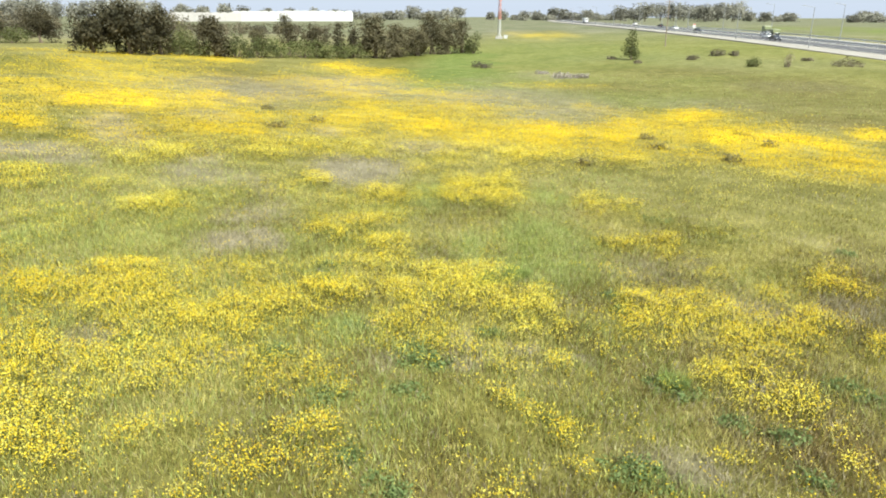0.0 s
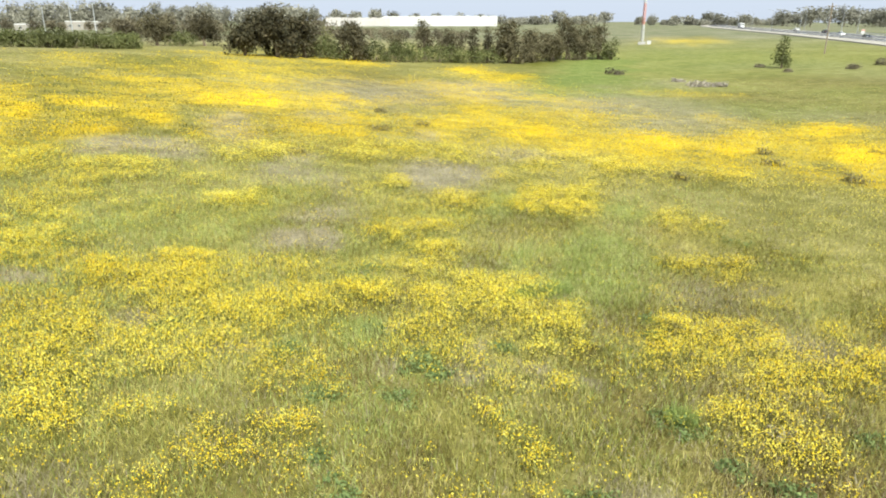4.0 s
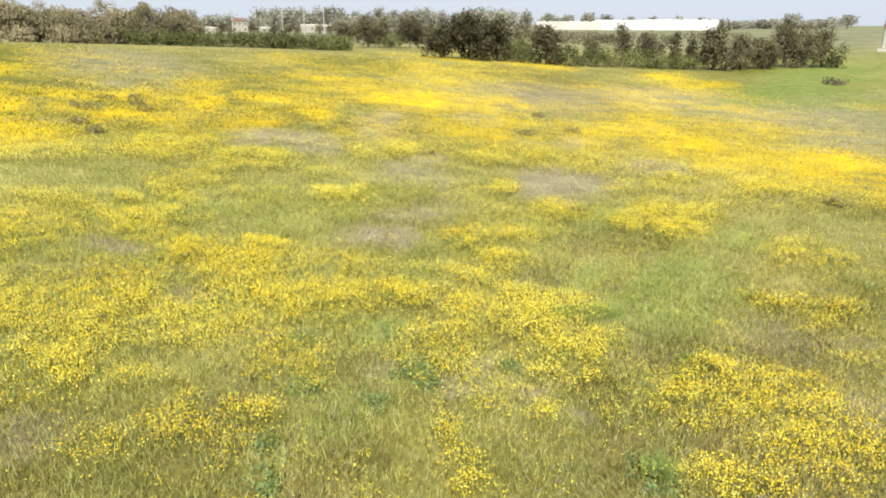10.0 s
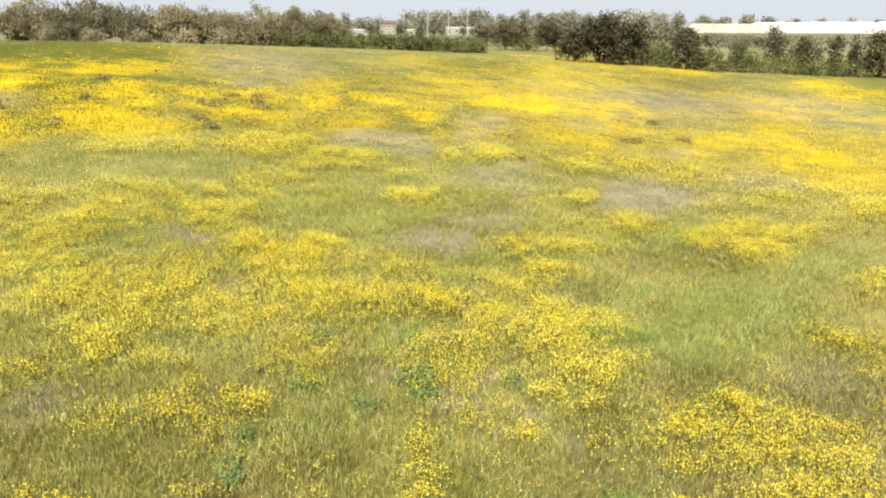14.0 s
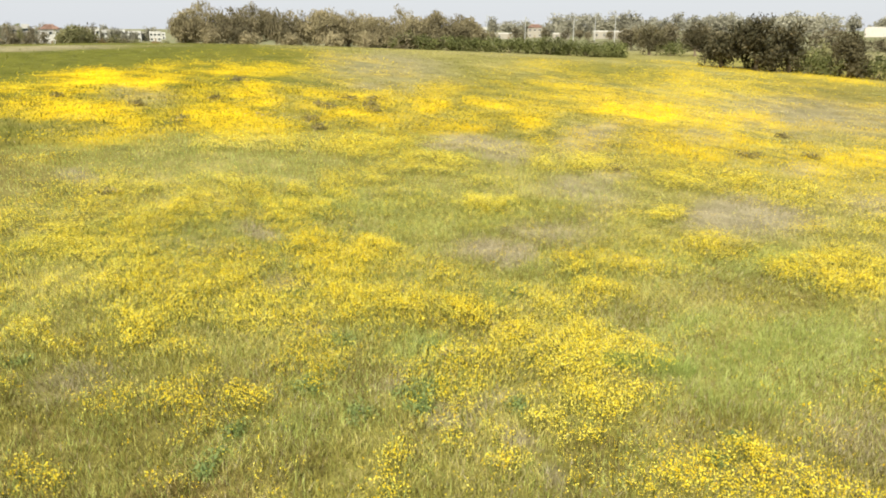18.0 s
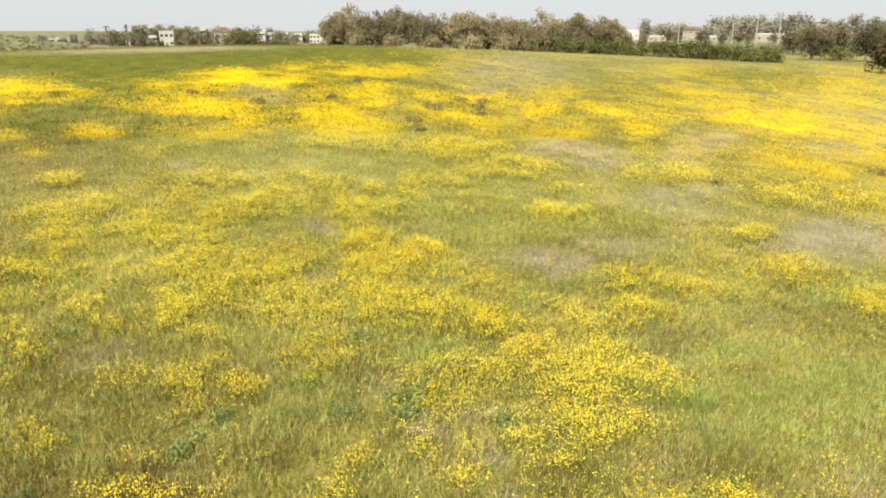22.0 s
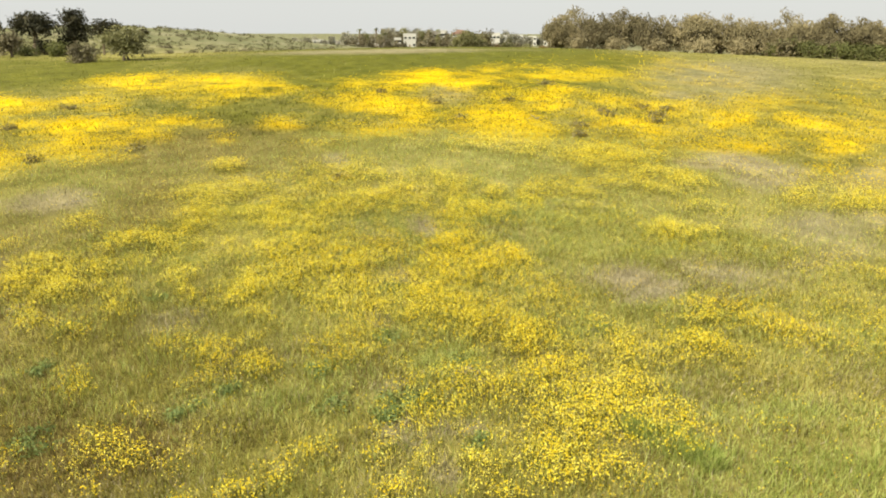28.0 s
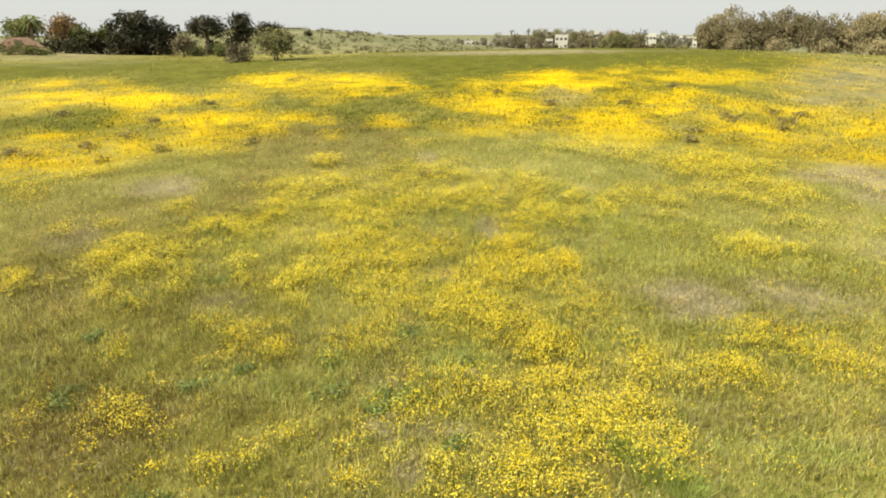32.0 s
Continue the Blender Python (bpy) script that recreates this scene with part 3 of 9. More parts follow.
bloom(-51.3, -24.5, 4.29, 1.76, -2.59, 0.4)
bloom(-40.4, -23.0, 5.02, 3.55, -2.52, 0.8)
bloom(-42.0, -20.8, 5.33, 4.05, -2.56, 0.9)
bloom(-39.6, -14.6, 4.80, 2.55, -2.63, 0.8)
bloom(-38.4, -10.9, 2.97, 1.56, -2.68, 0.6)
bloom(-40.1, -7.8, 4.15, 2.45, -2.74, 0.6)
bloom(-36.7, -5.5, 2.79, 1.04, -2.76, 0.6)
bloom(-50.4, -7.6, 5.99, 3.62, -2.81, 0.8)
bloom(-49.8, -6.1, 4.89, 2.30, -2.83, 0.9)
bloom(-41.7, -1.7, 3.19, 1.98, -2.85, 0.7)
bloom(-35.6, -21.4, 3.19, 1.41, -2.49, 0.4)
bloom(-31.3, -9.5, 2.46, 2.35, -2.64, 0.6)
bloom(-30.2, -5.3, 3.34, 2.19, -2.71, 0.8)
bloom(-29.7, -2.3, 3.79, 2.11, -2.77, 0.9)
bloom(-31.2, -0.7, 2.06, 2.17, -2.81, 0.7)
bloom(-26.6, -3.7, 2.92, 1.34, -2.71, 0.8)
bloom(-24.7, -3.6, 3.01, 2.08, -2.69, 0.6)
bloom(-26.4, -1.5, 1.96, 0.82, -2.75, 0.8)
bloom(-24.6, -12.4, 3.11, 2.15, -2.51, 0.9)
bloom(-23.1, -9.2, 3.61, 2.32, -2.55, 0.9)
bloom(-18.9, -9.3, 1.82, 0.92, -2.48, 0.9)
bloom(-19.3, -8.2, 2.87, 1.51, -2.51, 0.9)
bloom(-19.2, -5.9, 2.11, 1.91, -2.56, 0.7)
bloom(-16.6, -7.6, 2.11, 0.85, -2.48, 0.9)
bloom(-16.8, -6.2, 1.66, 0.84, -2.52, 0.6)
bloom(-23.0, -6.2, 2.64, 1.43, -2.61, 0.8)
bloom(-23.6, -4.6, 1.80, 1.43, -2.65, 0.6)
bloom(-22.1, -1.3, 1.53, 1.33, -2.71, 0.7)
bloom(-17.4, -5.1, 1.62, 1.25, -2.55, 0.4)
bloom(-14.9, 5.2, 1.64, 0.89, -2.82, 0.9)
bloom(-12.6, 5.2, 1.27, 0.73, -2.79, 0.7)
bloom(-12.2, 1.9, 0.92, 0.43, -2.67, 0.7)
bloom(-15.4, -5.8, 2.79, 0.67, -2.50, 0.4)
bloom(-15.7, 6.2, 1.70, 1.02, -2.86, 0.9)
bloom(-11.8, 5.8, 1.74, 1.10, -2.81, 0.6)
bloom(-10.7, 4.1, 0.81, 0.69, -2.72, 0.9)
bloom(-10.2, 4.7, 0.90, 0.31, -2.73, 0.9)
bloom(-9.9, 4.1, 0.57, 0.48, -2.70, 0.7)
bloom(-8.6, 4.6, 0.69, 0.63, -2.70, 0.4)
bloom(-8.0, 2.4, 0.94, 1.03, -2.60, 1)
bloom(-7.1, 3.0, 1.33, 0.70, -2.60, 0.9)
bloom(-6.9, 2.2, 0.75, 0.66, -2.56, 0.9)
bloom(-6.4, 2.0, 0.63, 0.35, -2.55, 0.5)
bloom(-6.7, 4.4, 2.37, 0.42, -2.65, 0.5)
bloom(-5.1, 5.1, 0.67, 0.39, -2.64, 0.7)
bloom(-7.2, 6.2, 0.44, 0.58, -2.75, 0.8)
bloom(-5.9, 6.6, 0.86, 0.23, -2.74, 0.6)
bloom(-5.7, 7.6, 0.70, 0.45, -2.79, 0.9)
bloom(-6.2, 8.1, 1.51, 0.46, -2.82, 0.9)
bloom(-4.6, 8.6, 0.68, 0.42, -2.82, 0.9)
bloom(-9.2, 7.2, 1.11, 0.53, -2.82, 0.7)
bloom(-4.6, 3.4, 0.63, 0.32, -2.55, 0.6)
bloom(-4.2, 4.5, 0.77, 0.53, -2.59, 0.5)
bloom(-5.2, 0.6, 0.76, 0.35, -2.45, 0.8)
bloom(-10.0, 0.4, 0.49, 0.41, -2.57, 0.6)
bloom(-9.3, -0.6, 0.87, 0.31, -2.52, 0.3)
bloom(-3.3, 6.9, 0.40, 0.41, -2.69, 0.4)
bloom(-2.8, 8.2, 0.58, 0.58, -2.75, 0.8)
bloom(-2.4, 8.8, 0.28, 0.19, -2.78, 0.5)
bloom(-1.6, 5.5, 0.53, 0.26, -2.56, 0.5)
bloom(-5.2, 1.6, 0.23, 0.43, -2.49, 0.3)
bloom(1.0, 5.3, 0.20, 0.35, -2.43, 0.4)
bloom(0.5, 5.3, 0.27, 0.18, -2.46, 0.5)
bloom(0.5, 6.8, 0.52, 0.34, -2.55, 0.4)
bloom(0.9, 7.3, 0.38, 0.27, -2.56, 0.5)
bloom(-0.5, 7.1, 0.35, 0.18, -2.61, 0.3)
bloom(1.5, 6.8, 0.80, 0.21, -2.50, 0.3)
bloom(-48.9, -0.6, 5.40, 3.46, -2.91, 1)
bloom(-41.4, 0.3, 3.25, 2.18, -2.89, 0.8)
bloom(-43.0, 4.1, 3.36, 1.98, -2.96, 0.7)
bloom(-38.2, 0.5, 2.04, 1.44, -2.88, 0.5)
bloom(-39.9, 10.1, 4.37, 2.85, -3.07, 0.7)
bloom(-36.1, 12.1, 4.79, 2.84, -3.11, 0.8)
bloom(-44.5, 13.3, 4.12, 4.00, -3.13, 0.8)
bloom(-49.5, 17.1, 4.46, 3.17, 3.09, 0.9)
bloom(-31.4, 12.8, 2.75, 2.39, -3.12, 1)
bloom(-28.4, 13.5, 2.65, 1.58, -3.13, 0.9)
bloom(-27.0, 11.5, 1.32, 1.39, -3.08, 0.8)
bloom(-28.7, 9.7, 1.33, 0.97, -3.04, 0.6)
bloom(-30.1, 6.3, 1.92, 1.18, -2.96, 0.9)
bloom(-31.1, 15.9, 2.00, 0.85, 3.09, 0.7)
bloom(-29.7, 2.4, 0.98, 0.86, -2.87, 0.5)
bloom(-25.4, 4.0, 1.07, 0.61, -2.88, 0.6)
bloom(-19.7, 5.1, 1.08, 0.65, -2.87, 0.7)
bloom(-23.9, 9.0, 0.68, 1.43, -3.01, 0.3)
bloom(-15.7, 6.4, 1.30, 0.79, -2.87, 0.9)
bloom(-14.5, 7.9, 1.50, 0.86, -2.92, 0.6)
bloom(-15.9, 9.4, 1.73, 0.89, -2.98, 0.7)
bloom(-16.9, 10.5, 2.42, 1.25, -3.03, 0.8)
bloom(-14.9, 12.2, 1.12, 1.28, -3.08, 1)
bloom(-14.1, 11.1, 0.91, 0.93, -3.03, 0.8)
bloom(-15.9, 14.1, 1.65, 0.66, 3.13, 0.8)
bloom(-14.2, 13.0, 0.54, 0.83, -3.11, 0.8)
bloom(-11.9, 7.6, 1.76, 0.88, -2.88, 0.8)
bloom(-11.8, 9.3, 1.36, 0.77, -2.95, 0.6)
bloom(-8.5, 13.6, 0.69, 0.82, -3.13, 1)
bloom(-7.3, 12.5, 0.57, 0.46, -3.07, 0.9)
bloom(-9.3, 8.8, 1.12, 1.30, -2.90, 0.7)
bloom(-7.6, 10.1, 1.22, 1.27, -2.95, 0.7)
bloom(-5.8, 10.3, 0.61, 0.44, -2.94, 0.8)
bloom(-9.2, 10.7, 1.33, 0.51, -2.99, 0.5)
bloom(-6.6, 8.8, 1.09, 0.54, -2.87, 0.7)
bloom(-5.4, 10.4, 1.08, 0.99, -2.94, 0.6)
bloom(-4.9, 12.6, 1.09, 0.61, -3.07, 0.9)
bloom(-3.8, 12.9, 0.83, 0.51, -3.08, 1)
bloom(-5.5, 11.6, 0.75, 0.57, -3.01, 0.5)
bloom(-3.7, 10.8, 0.61, 0.52, -2.94, 0.4)
bloom(-2.9, 10.6, 0.84, 0.68, -2.91, 0.3)
bloom(1.5, 13.8, 0.54, 0.50, 3.14, 0.9)
bloom(-1.1, 12.6, 0.42, 0.33, -3.05, 0.6)
bloom(-1.0, 12.0, 0.63, 0.22, -2.99, 0.4)
bloom(1.6, 12.8, 0.35, 0.32, -3.04, 0.6)
bloom(2.2, 12.7, 0.20, 0.17, -3.02, 0.5)
bloom(2.1, 13.8, 0.21, 0.44, 3.13, 0.7)
# thin, wide flowering between the drifts
veil(-31.6, 48.1, 11.25, 6.17, 2.35, 0.45)
veil(-21.8, 51.9, 13.01, 7.68, 2.17, 0.65)
veil(-13.2, 34.8, 6.16, 4.34, 2.24, 0.5)
veil(-54.8, 108.3, 23.82, 12.53, 2.13, 0.35)
veil(-30.7, 34.2, 14.62, 3.22, 2.53, 0.65)
veil(-13.1, 29.0, 1.64, 2.50, 2.36, 0.5)
veil(-10.9, 42.0, 12.86, 2.72, 2.09, 0.6)
veil(-16.7, 23.2, 1.63, 1.02, 2.57, 0.6)
veil(-42.2, 74.6, 18.67, 6.61, 2.22, 0.4)
veil(-39.0, 12.4, 12.42, 4.41, 2.99, 0.7)
veil(-47.7, 25.3, 24.32, 6.42, 2.80, 0.75)
veil(-30.9, 30.4, 18.05, 4.42, 2.58, 0.65)
veil(-50.4, 65.3, 27.26, 6.87, 2.35, 0.35)
veil(-16.2, 10.6, 3.16, 5.04, 2.93, 0.95)
veil(-10.1, 8.5, 3.46, 3.18, 2.97, 1)
veil(-5.6, 8.2, 1.37, 2.06, 2.94, 0.7)
veil(-2.6, 14.9, 1.61, 1.83, 2.44, 0.5)
veil(-13.7, 9.3, 4.62, 5.54, 3.12, 1)
veil(-8.9, 4.2, 4.57, 1.12, -2.91, 0.6)
veil(-6.6, 11.1, 3.35, 2.69, 3.00, 0.95)
veil(-50.8, 35.3, 31.37, 8.16, 2.73, 0.7)
veil(-31.3, 48.7, 32.80, 5.97, 2.37, 0.6)
veil(-47.3, 0.4, 6.41, 6.97, -3.00, 0.6)
veil(-39.5, 75.6, 45.00, 9.68, 2.07, 0.45)
veil(-4.5, 44.8, 15.21, 8.13, 1.69, 0.45)
veil(13.1, 44.1, 12.55, 8.56, 1.30, 0.5)
veil(-6.9, 12.6, 2.58, 1.98, 2.13, 1)
veil(-6.1, 9.1, 2.26, 1.02, 2.23, 1)
veil(-8.2, 20.4, 1.99, 2.33, 1.99, 0.35)
veil(-12.4, 20.4, 4.34, 2.95, 2.15, 0.3)
veil(4.4, 13.7, 1.81, 1.55, 1.33, 0.4)
veil(-4.4, 12.4, 1.79, 2.60, 1.97, 0.85)
veil(-29.4, 49.4, 25.87, 11.64, 2.20, 0.45)
veil(-8.1, 68.1, 35.20, 10.14, 1.77, 0.45)
veil(-27.1, 27.9, 13.12, 7.70, 2.46, 0.4)
# greener growth
lush(15.8, 181.5, 52.38, 25.30, 1.49, 0.6)
lush(30.1, 160.6, 33.75, 20.41, 1.39, 0.54)
lush(34.0, 120.5, 54.12, 44.94, 1.30, 0.33)
lush(36.9, 77.0, 22.25, 15.01, 1.13, 0.21)
lush(18.5, 214.7, 60.00, 35.19, 1.49, 0.42)
lush(-78.2, 19.7, 60.00, 30.65, 3.00, 1)
lush(-69.9, -37.8, 16.12, 18.33, -2.57, 1)
lush(195.0, 240.0, 170.00, 62.00, 1.65, 1)
lush(150.0, 60.0, 60.00, 45.00, 1.60, 0.9)
lush(40.0, 230.0, 60.00, 50.00, 1.45, 0.42)
lush(-5.3, 147.7, 60.00, 12.03, 1.61, 1)
lush(48.3, 174.2, 60.00, 43.98, 1.30, 0.4)
lush(3.4, 25.5, 3.28, 0.95, 1.46, 0.7)
lush(-1.2, 25.0, 2.78, 0.83, 1.63, 0.6)
lush(5.9, 27.9, 2.84, 1.28, 1.38, 0.4)
lush(31.9, 74.0, 17.24, 11.62, 1.17, 0.3)
lush(2.5, 18.9, 3.39, 1.36, 1.46, 1)
lush(0.4, 18.5, 1.83, 0.55, 1.57, 0.7)
lush(0.2, 16.7, 0.85, 1.16, 1.58, 0.3)
lush(-0.9, 9.5, 0.91, 0.74, 1.71, 0.5)
lush(-0.5, 11.2, 1.10, 0.57, 1.65, 0.5)
lush(-0.9, 8.0, 0.57, 0.54, 1.73, 0.5)
lush(3.2, 8.3, 0.42, 0.70, 1.26, 0.6)
lush(-9.7, 25.2, 2.13, 1.62, 2.11, 0.3)
lush(-50.2, 79.0, 25.29, 3.54, 2.19, 0.5)
lush(-40.6, 102.4, 33.25, 8.33, 1.99, 0.2)
lush(-0.7, 11.6, 0.67, 0.27, 2.06, 0.7)
lush(-16.3, 24.7, 2.66, 1.17, 2.45, 0.6)
lush(-52.2, 74.3, 19.19, 5.64, 2.29, 0.6)
lush(-13.3, 20.9, 1.93, 1.35, 2.49, 0.5)
lush(-2.0, 12.7, 0.90, 0.53, 2.47, 0.7)
lush(-3.3, 15.8, 0.75, 0.56, 2.37, 0.5)
lush(-1.3, 10.8, 1.04, 0.75, 2.56, 0.6)
lush(-77.2, 24.8, 22.37, 3.50, 2.96, 1)
lush(-73.9, 31.0, 11.27, 3.73, 2.88, 0.9)
lush(-47.9, 32.5, 6.40, 1.50, 2.75, 0.4)
lush(-54.8, 43.6, 18.07, 5.78, 2.65, 0.3)
lush(-20.8, 15.1, 2.84, 5.16, 2.94, 0.9)
lush(-18.8, 16.7, 4.00, 2.94, 2.87, 0.8)
lush(-10.8, 18.3, 2.37, 1.73, 2.72, 0.4)
lush(-1.9, 12.7, 0.63, 0.69, 2.82, 0.9)
lush(-0.7, 11.5, 0.48, 0.52, 2.90, 0.5)
lush(-62.5, -18.5, 21.71, 10.47, -2.73, 0.9)
lush(-31.0, -13.5, 6.84, 3.62, -2.56, 0.9)
lush(-30.0, -15.7, 4.39, 3.05, -2.52, 0.8)
lush(-89.8, -44.2, 35.56, 17.46, -2.62, 0.4)
lush(-63.8, -15.3, 8.77, 6.99, -2.77, 0.8)
lush(-19.8, 0.8, 3.04, 3.92, -2.74, 0.8)
lush(-16.1, 2.1, 2.15, 1.09, -2.73, 0.6)
lush(-14.8, -2.2, 2.37, 2.47, -2.59, 0.4)
lush(-0.3, 4.3, 0.96, 0.38, -2.44, 0.6)
lush(-29.5, 4.3, 7.15, 2.29, -2.91, 0.9)
lush(-28.0, 8.9, 8.70, 1.98, -3.02, 0.9)
lush(-66.2, 8.2, 13.82, 16.51, -3.07, 1)
lush(-62.4, 6.4, 18.98, 5.63, -3.04, 1)
lush(-21.1, 15.1, 3.40, 3.62, 3.10, 0.9)
lush(-20.7, 6.5, 3.47, 2.10, -2.92, 0.7)
lush(-2.3, 12.9, 0.66, 0.59, -3.07, 0.9)
lush(-1.6, 10.6, 1.19, 0.86, -2.89, 0.6)
lush(18.9, 75.4, 14.03, 9.29, 1.33, 0.4)
lush(13.5, 139.9, 19.48, 15.78, 1.48, 0.5)
# dry and bare places
dry(-130.0, 330.0, 130.00, 170.00, 1.90, 0.8)
dry(40.0, 480.0, 90.00, 120.00, 1.50, 0.6)
dry(-340.0, -110.0, 90.00, 90.00, 0.00, 0.3)
dry(-88.3, 13.3, 8.00, 15.72, 3.13, 0.9)
dry(-12.7, 78.8, 16.84, 8.15, 1.74, 0.9)
dry(1.1, 73.8, 15.12, 8.71, 1.56, 0.8)
dry(7.7, 62.9, 13.89, 5.17, 1.46, 0.7)
dry(-2.4, 35.5, 2.32, 1.76, 1.65, 0.8)
dry(-3.9, 28.9, 2.60, 1.57, 1.72, 1)
dry(0.3, 12.1, 0.62, 0.33, 1.58, 0.6)
dry(-1.2, 11.4, 0.34, 0.21, 1.71, 0.5)
dry(7.0, 14.7, 0.75, 0.70, 1.15, 0.7)
dry(6.5, 18.1, 0.65, 0.49, 1.25, 0.6)
dry(9.3, 15.1, 0.70, 0.82, 1.04, 0.6)
dry(5.1, 17.2, 1.09, 0.77, 1.31, 0.4)
dry(3.7, 8.7, 0.44, 0.69, 1.22, 0.8)
dry(-20.4, 65.5, 13.58, 7.50, 1.95, 0.8)
dry(-20.3, 39.8, 2.45, 0.93, 2.15, 0.9)
dry(-17.8, 34.5, 4.73, 1.30, 2.17, 0.7)
dry(-16.4, 43.8, 3.13, 1.94, 2.03, 0.6)
dry(-4.8, 28.4, 3.20, 1.42, 1.91, 1)
dry(-7.9, 39.5, 2.12, 0.83, 1.89, 0.7)
dry(-11.3, 29.1, 1.79, 0.92, 2.09, 0.7)
dry(-5.5, 18.5, 1.27, 0.51, 2.11, 1)
dry(-6.8, 23.6, 4.22, 0.61, 2.05, 0.5)
dry(0.5, 11.7, 0.37, 0.32, 1.96, 0.6)
dry(-19.7, 28.1, 2.22, 1.79, 2.44, 1)
dry(-19.4, 26.3, 1.05, 1.16, 2.47, 0.9)
dry(-17.3, 28.3, 2.73, 1.43, 2.39, 0.9)
dry(-19.2, 36.7, 3.20, 1.21, 2.28, 0.9)
dry(-16.3, 33.0, 1.77, 0.77, 2.28, 0.7)
dry(-10.3, 26.1, 2.08, 1.30, 2.28, 0.7)
dry(-6.4, 20.8, 1.25, 1.39, 2.30, 0.7)
dry(-6.2, 18.0, 1.13, 1.01, 2.39, 1)
dry(-5.5, 18.1, 0.63, 0.50, 2.37, 1)
dry(-57.2, 47.1, 21.80, 5.64, 2.57, 0.6)
dry(-127.9, 126.8, 60.00, 15.39, 2.41, 0.3)
dry(2.6, 12.0, 0.29, 0.15, 2.23, 0.7)
dry(0.2, 11.5, 0.33, 0.20, 2.42, 0.7)
dry(-57.4, 41.3, 20.45, 2.73, 2.69, 0.4)
dry(-39.8, 33.6, 2.36, 1.58, 2.68, 0.6)
dry(-139.9, -85.4, 60.00, 13.57, -2.56, 0.8)
dry(-15.6, -0.4, 1.74, 1.36, -2.65, 0.8)
dry(-9.0, 0.0, 1.39, 0.80, -2.54, 0.8)
dry(-4.7, 6.6, 0.77, 0.81, -2.71, 0.6)
dry(-40.5, 16.9, 4.51, 2.06, 3.08, 0.5)
dry(-21.2, 9.6, 1.26, 0.53, -3.01, 0.7)
dry(-11.1, 12.9, 1.03, 0.46, -3.10, 0.9)
dry(-6.8, 11.9, 0.61, 0.53, -3.03, 0.6)
dry(-4.3, 11.2, 0.49, 0.27, -2.98, 0.6)
dry(1.5, 12.2, 0.37, 0.23, -2.98, 0.9)
dry(0.3, 12.7, 0.26, 0.40, -3.04, 0.6)
dry(0.8, 84.9, 21.79, 3.63, 1.57, 0.6)
dry(10.5, 111.2, 9.33, 4.98, 1.48, 0.5)
dry(51.4, 130.0, 17.17, 16.81, 1.20, 0.3)
dry(33.2, 148.7, 11.93, 15.36, 1.35, 0.3)
dry(21.6, 67.1, 6.49, 5.13, 1.27, 0.4)
dry(39.8, 88.3, 6.61, 6.63, 1.15, 0.4)
# reddish weeds
russet(9.7, 16.2, 3.30, 1.00, 1.05, 0.5)
russet(4.8, 12.5, 0.66, 0.89, 1.24, 0.5)
russet(0.2, 8.5, 0.94, 0.51, 1.60, 0.4)
russet(3.6, 11.2, 0.62, 0.65, 1.30, 0.5)
russet(5.9, 9.4, 1.53, 1.20, 1.05, 1)
russet(9.8, 16.2, 4.51, 0.91, 1.05, 0.7)
russet(5.0, 9.7, 0.69, 1.01, 1.14, 0.7)
russet(2.9, 12.7, 0.73, 0.21, 1.73, 0.4)
russet(3.4, 11.8, 0.27, 0.49, 2.17, 0.6)
russet(-1.6, 10.9, 0.54, 0.27, 2.56, 0.5)
russet(-1.4, 11.5, 0.42, 0.33, 2.90, 0.4)
russet(2.4, 13.1, 0.28, 0.58, 2.63, 0.5)
russet(-21.5, -11.0, 1.71, 1.16, -2.49, 1)
russet(-5.5, 1.7, 2.76, 0.93, -2.51, 0.5)
russet(-2.9, 5.6, 0.63, 0.83, -2.60, 0.4)
russet(-1.5, 4.3, 0.70, 1.36, -2.49, 0.4)
russet(-8.1, 1.1, 8.07, 2.83, -2.55, 0.5)
russet(0.3, 5.7, 0.85, 0.59, -2.48, 0.9)
russet(0.8, 5.9, 2.37, 1.13, -2.47, 0.9)
russet(-5.0, 1.6, 4.69, 1.21, -2.48, 0.7)
russet(0.5, 7.0, 1.20, 1.17, -2.56, 0.9)
russet(-1.8, 11.3, 1.06, 0.34, -2.95, 0.4)
russet(38.6, 83.4, 27.51, 9.10, 1.14, 0.5)
russet(18.2, 86.8, 9.30, 7.20, 1.37, 0.4)
russet(27.2, 52.7, 6.45, 4.02, 1.10, 0.5)
russet(31.7, 115.1, 9.88, 10.59, 1.31, 0.4)
# the next six are weeds, browned partly to stand in for lens edge darkening
russet(-24.1, 3.7, 6.03, 4.60, -3.00, 0.6)
russet(-15.5, 2.9, 6.14, 1.26, -2.92, 0.6)
russet(-11.7, 0.4, 5.08, 3.07, -2.65, 0.4)
russet(-4.5, 3.0, 2.93, 1.21, -2.59, 0.4)
russet(6.2, 11.7, 1.59, 1.39, 1.36, 0.5)
russet(5.6, 17.2, 2.74, 1.19, 1.64, 0.4)
russet(-22.9, 45.2, 16.51, 3.01, 2.31, 0.3)
russet(-25.4, 79.3, 29.07, 5.52, 2.00, 0.3)

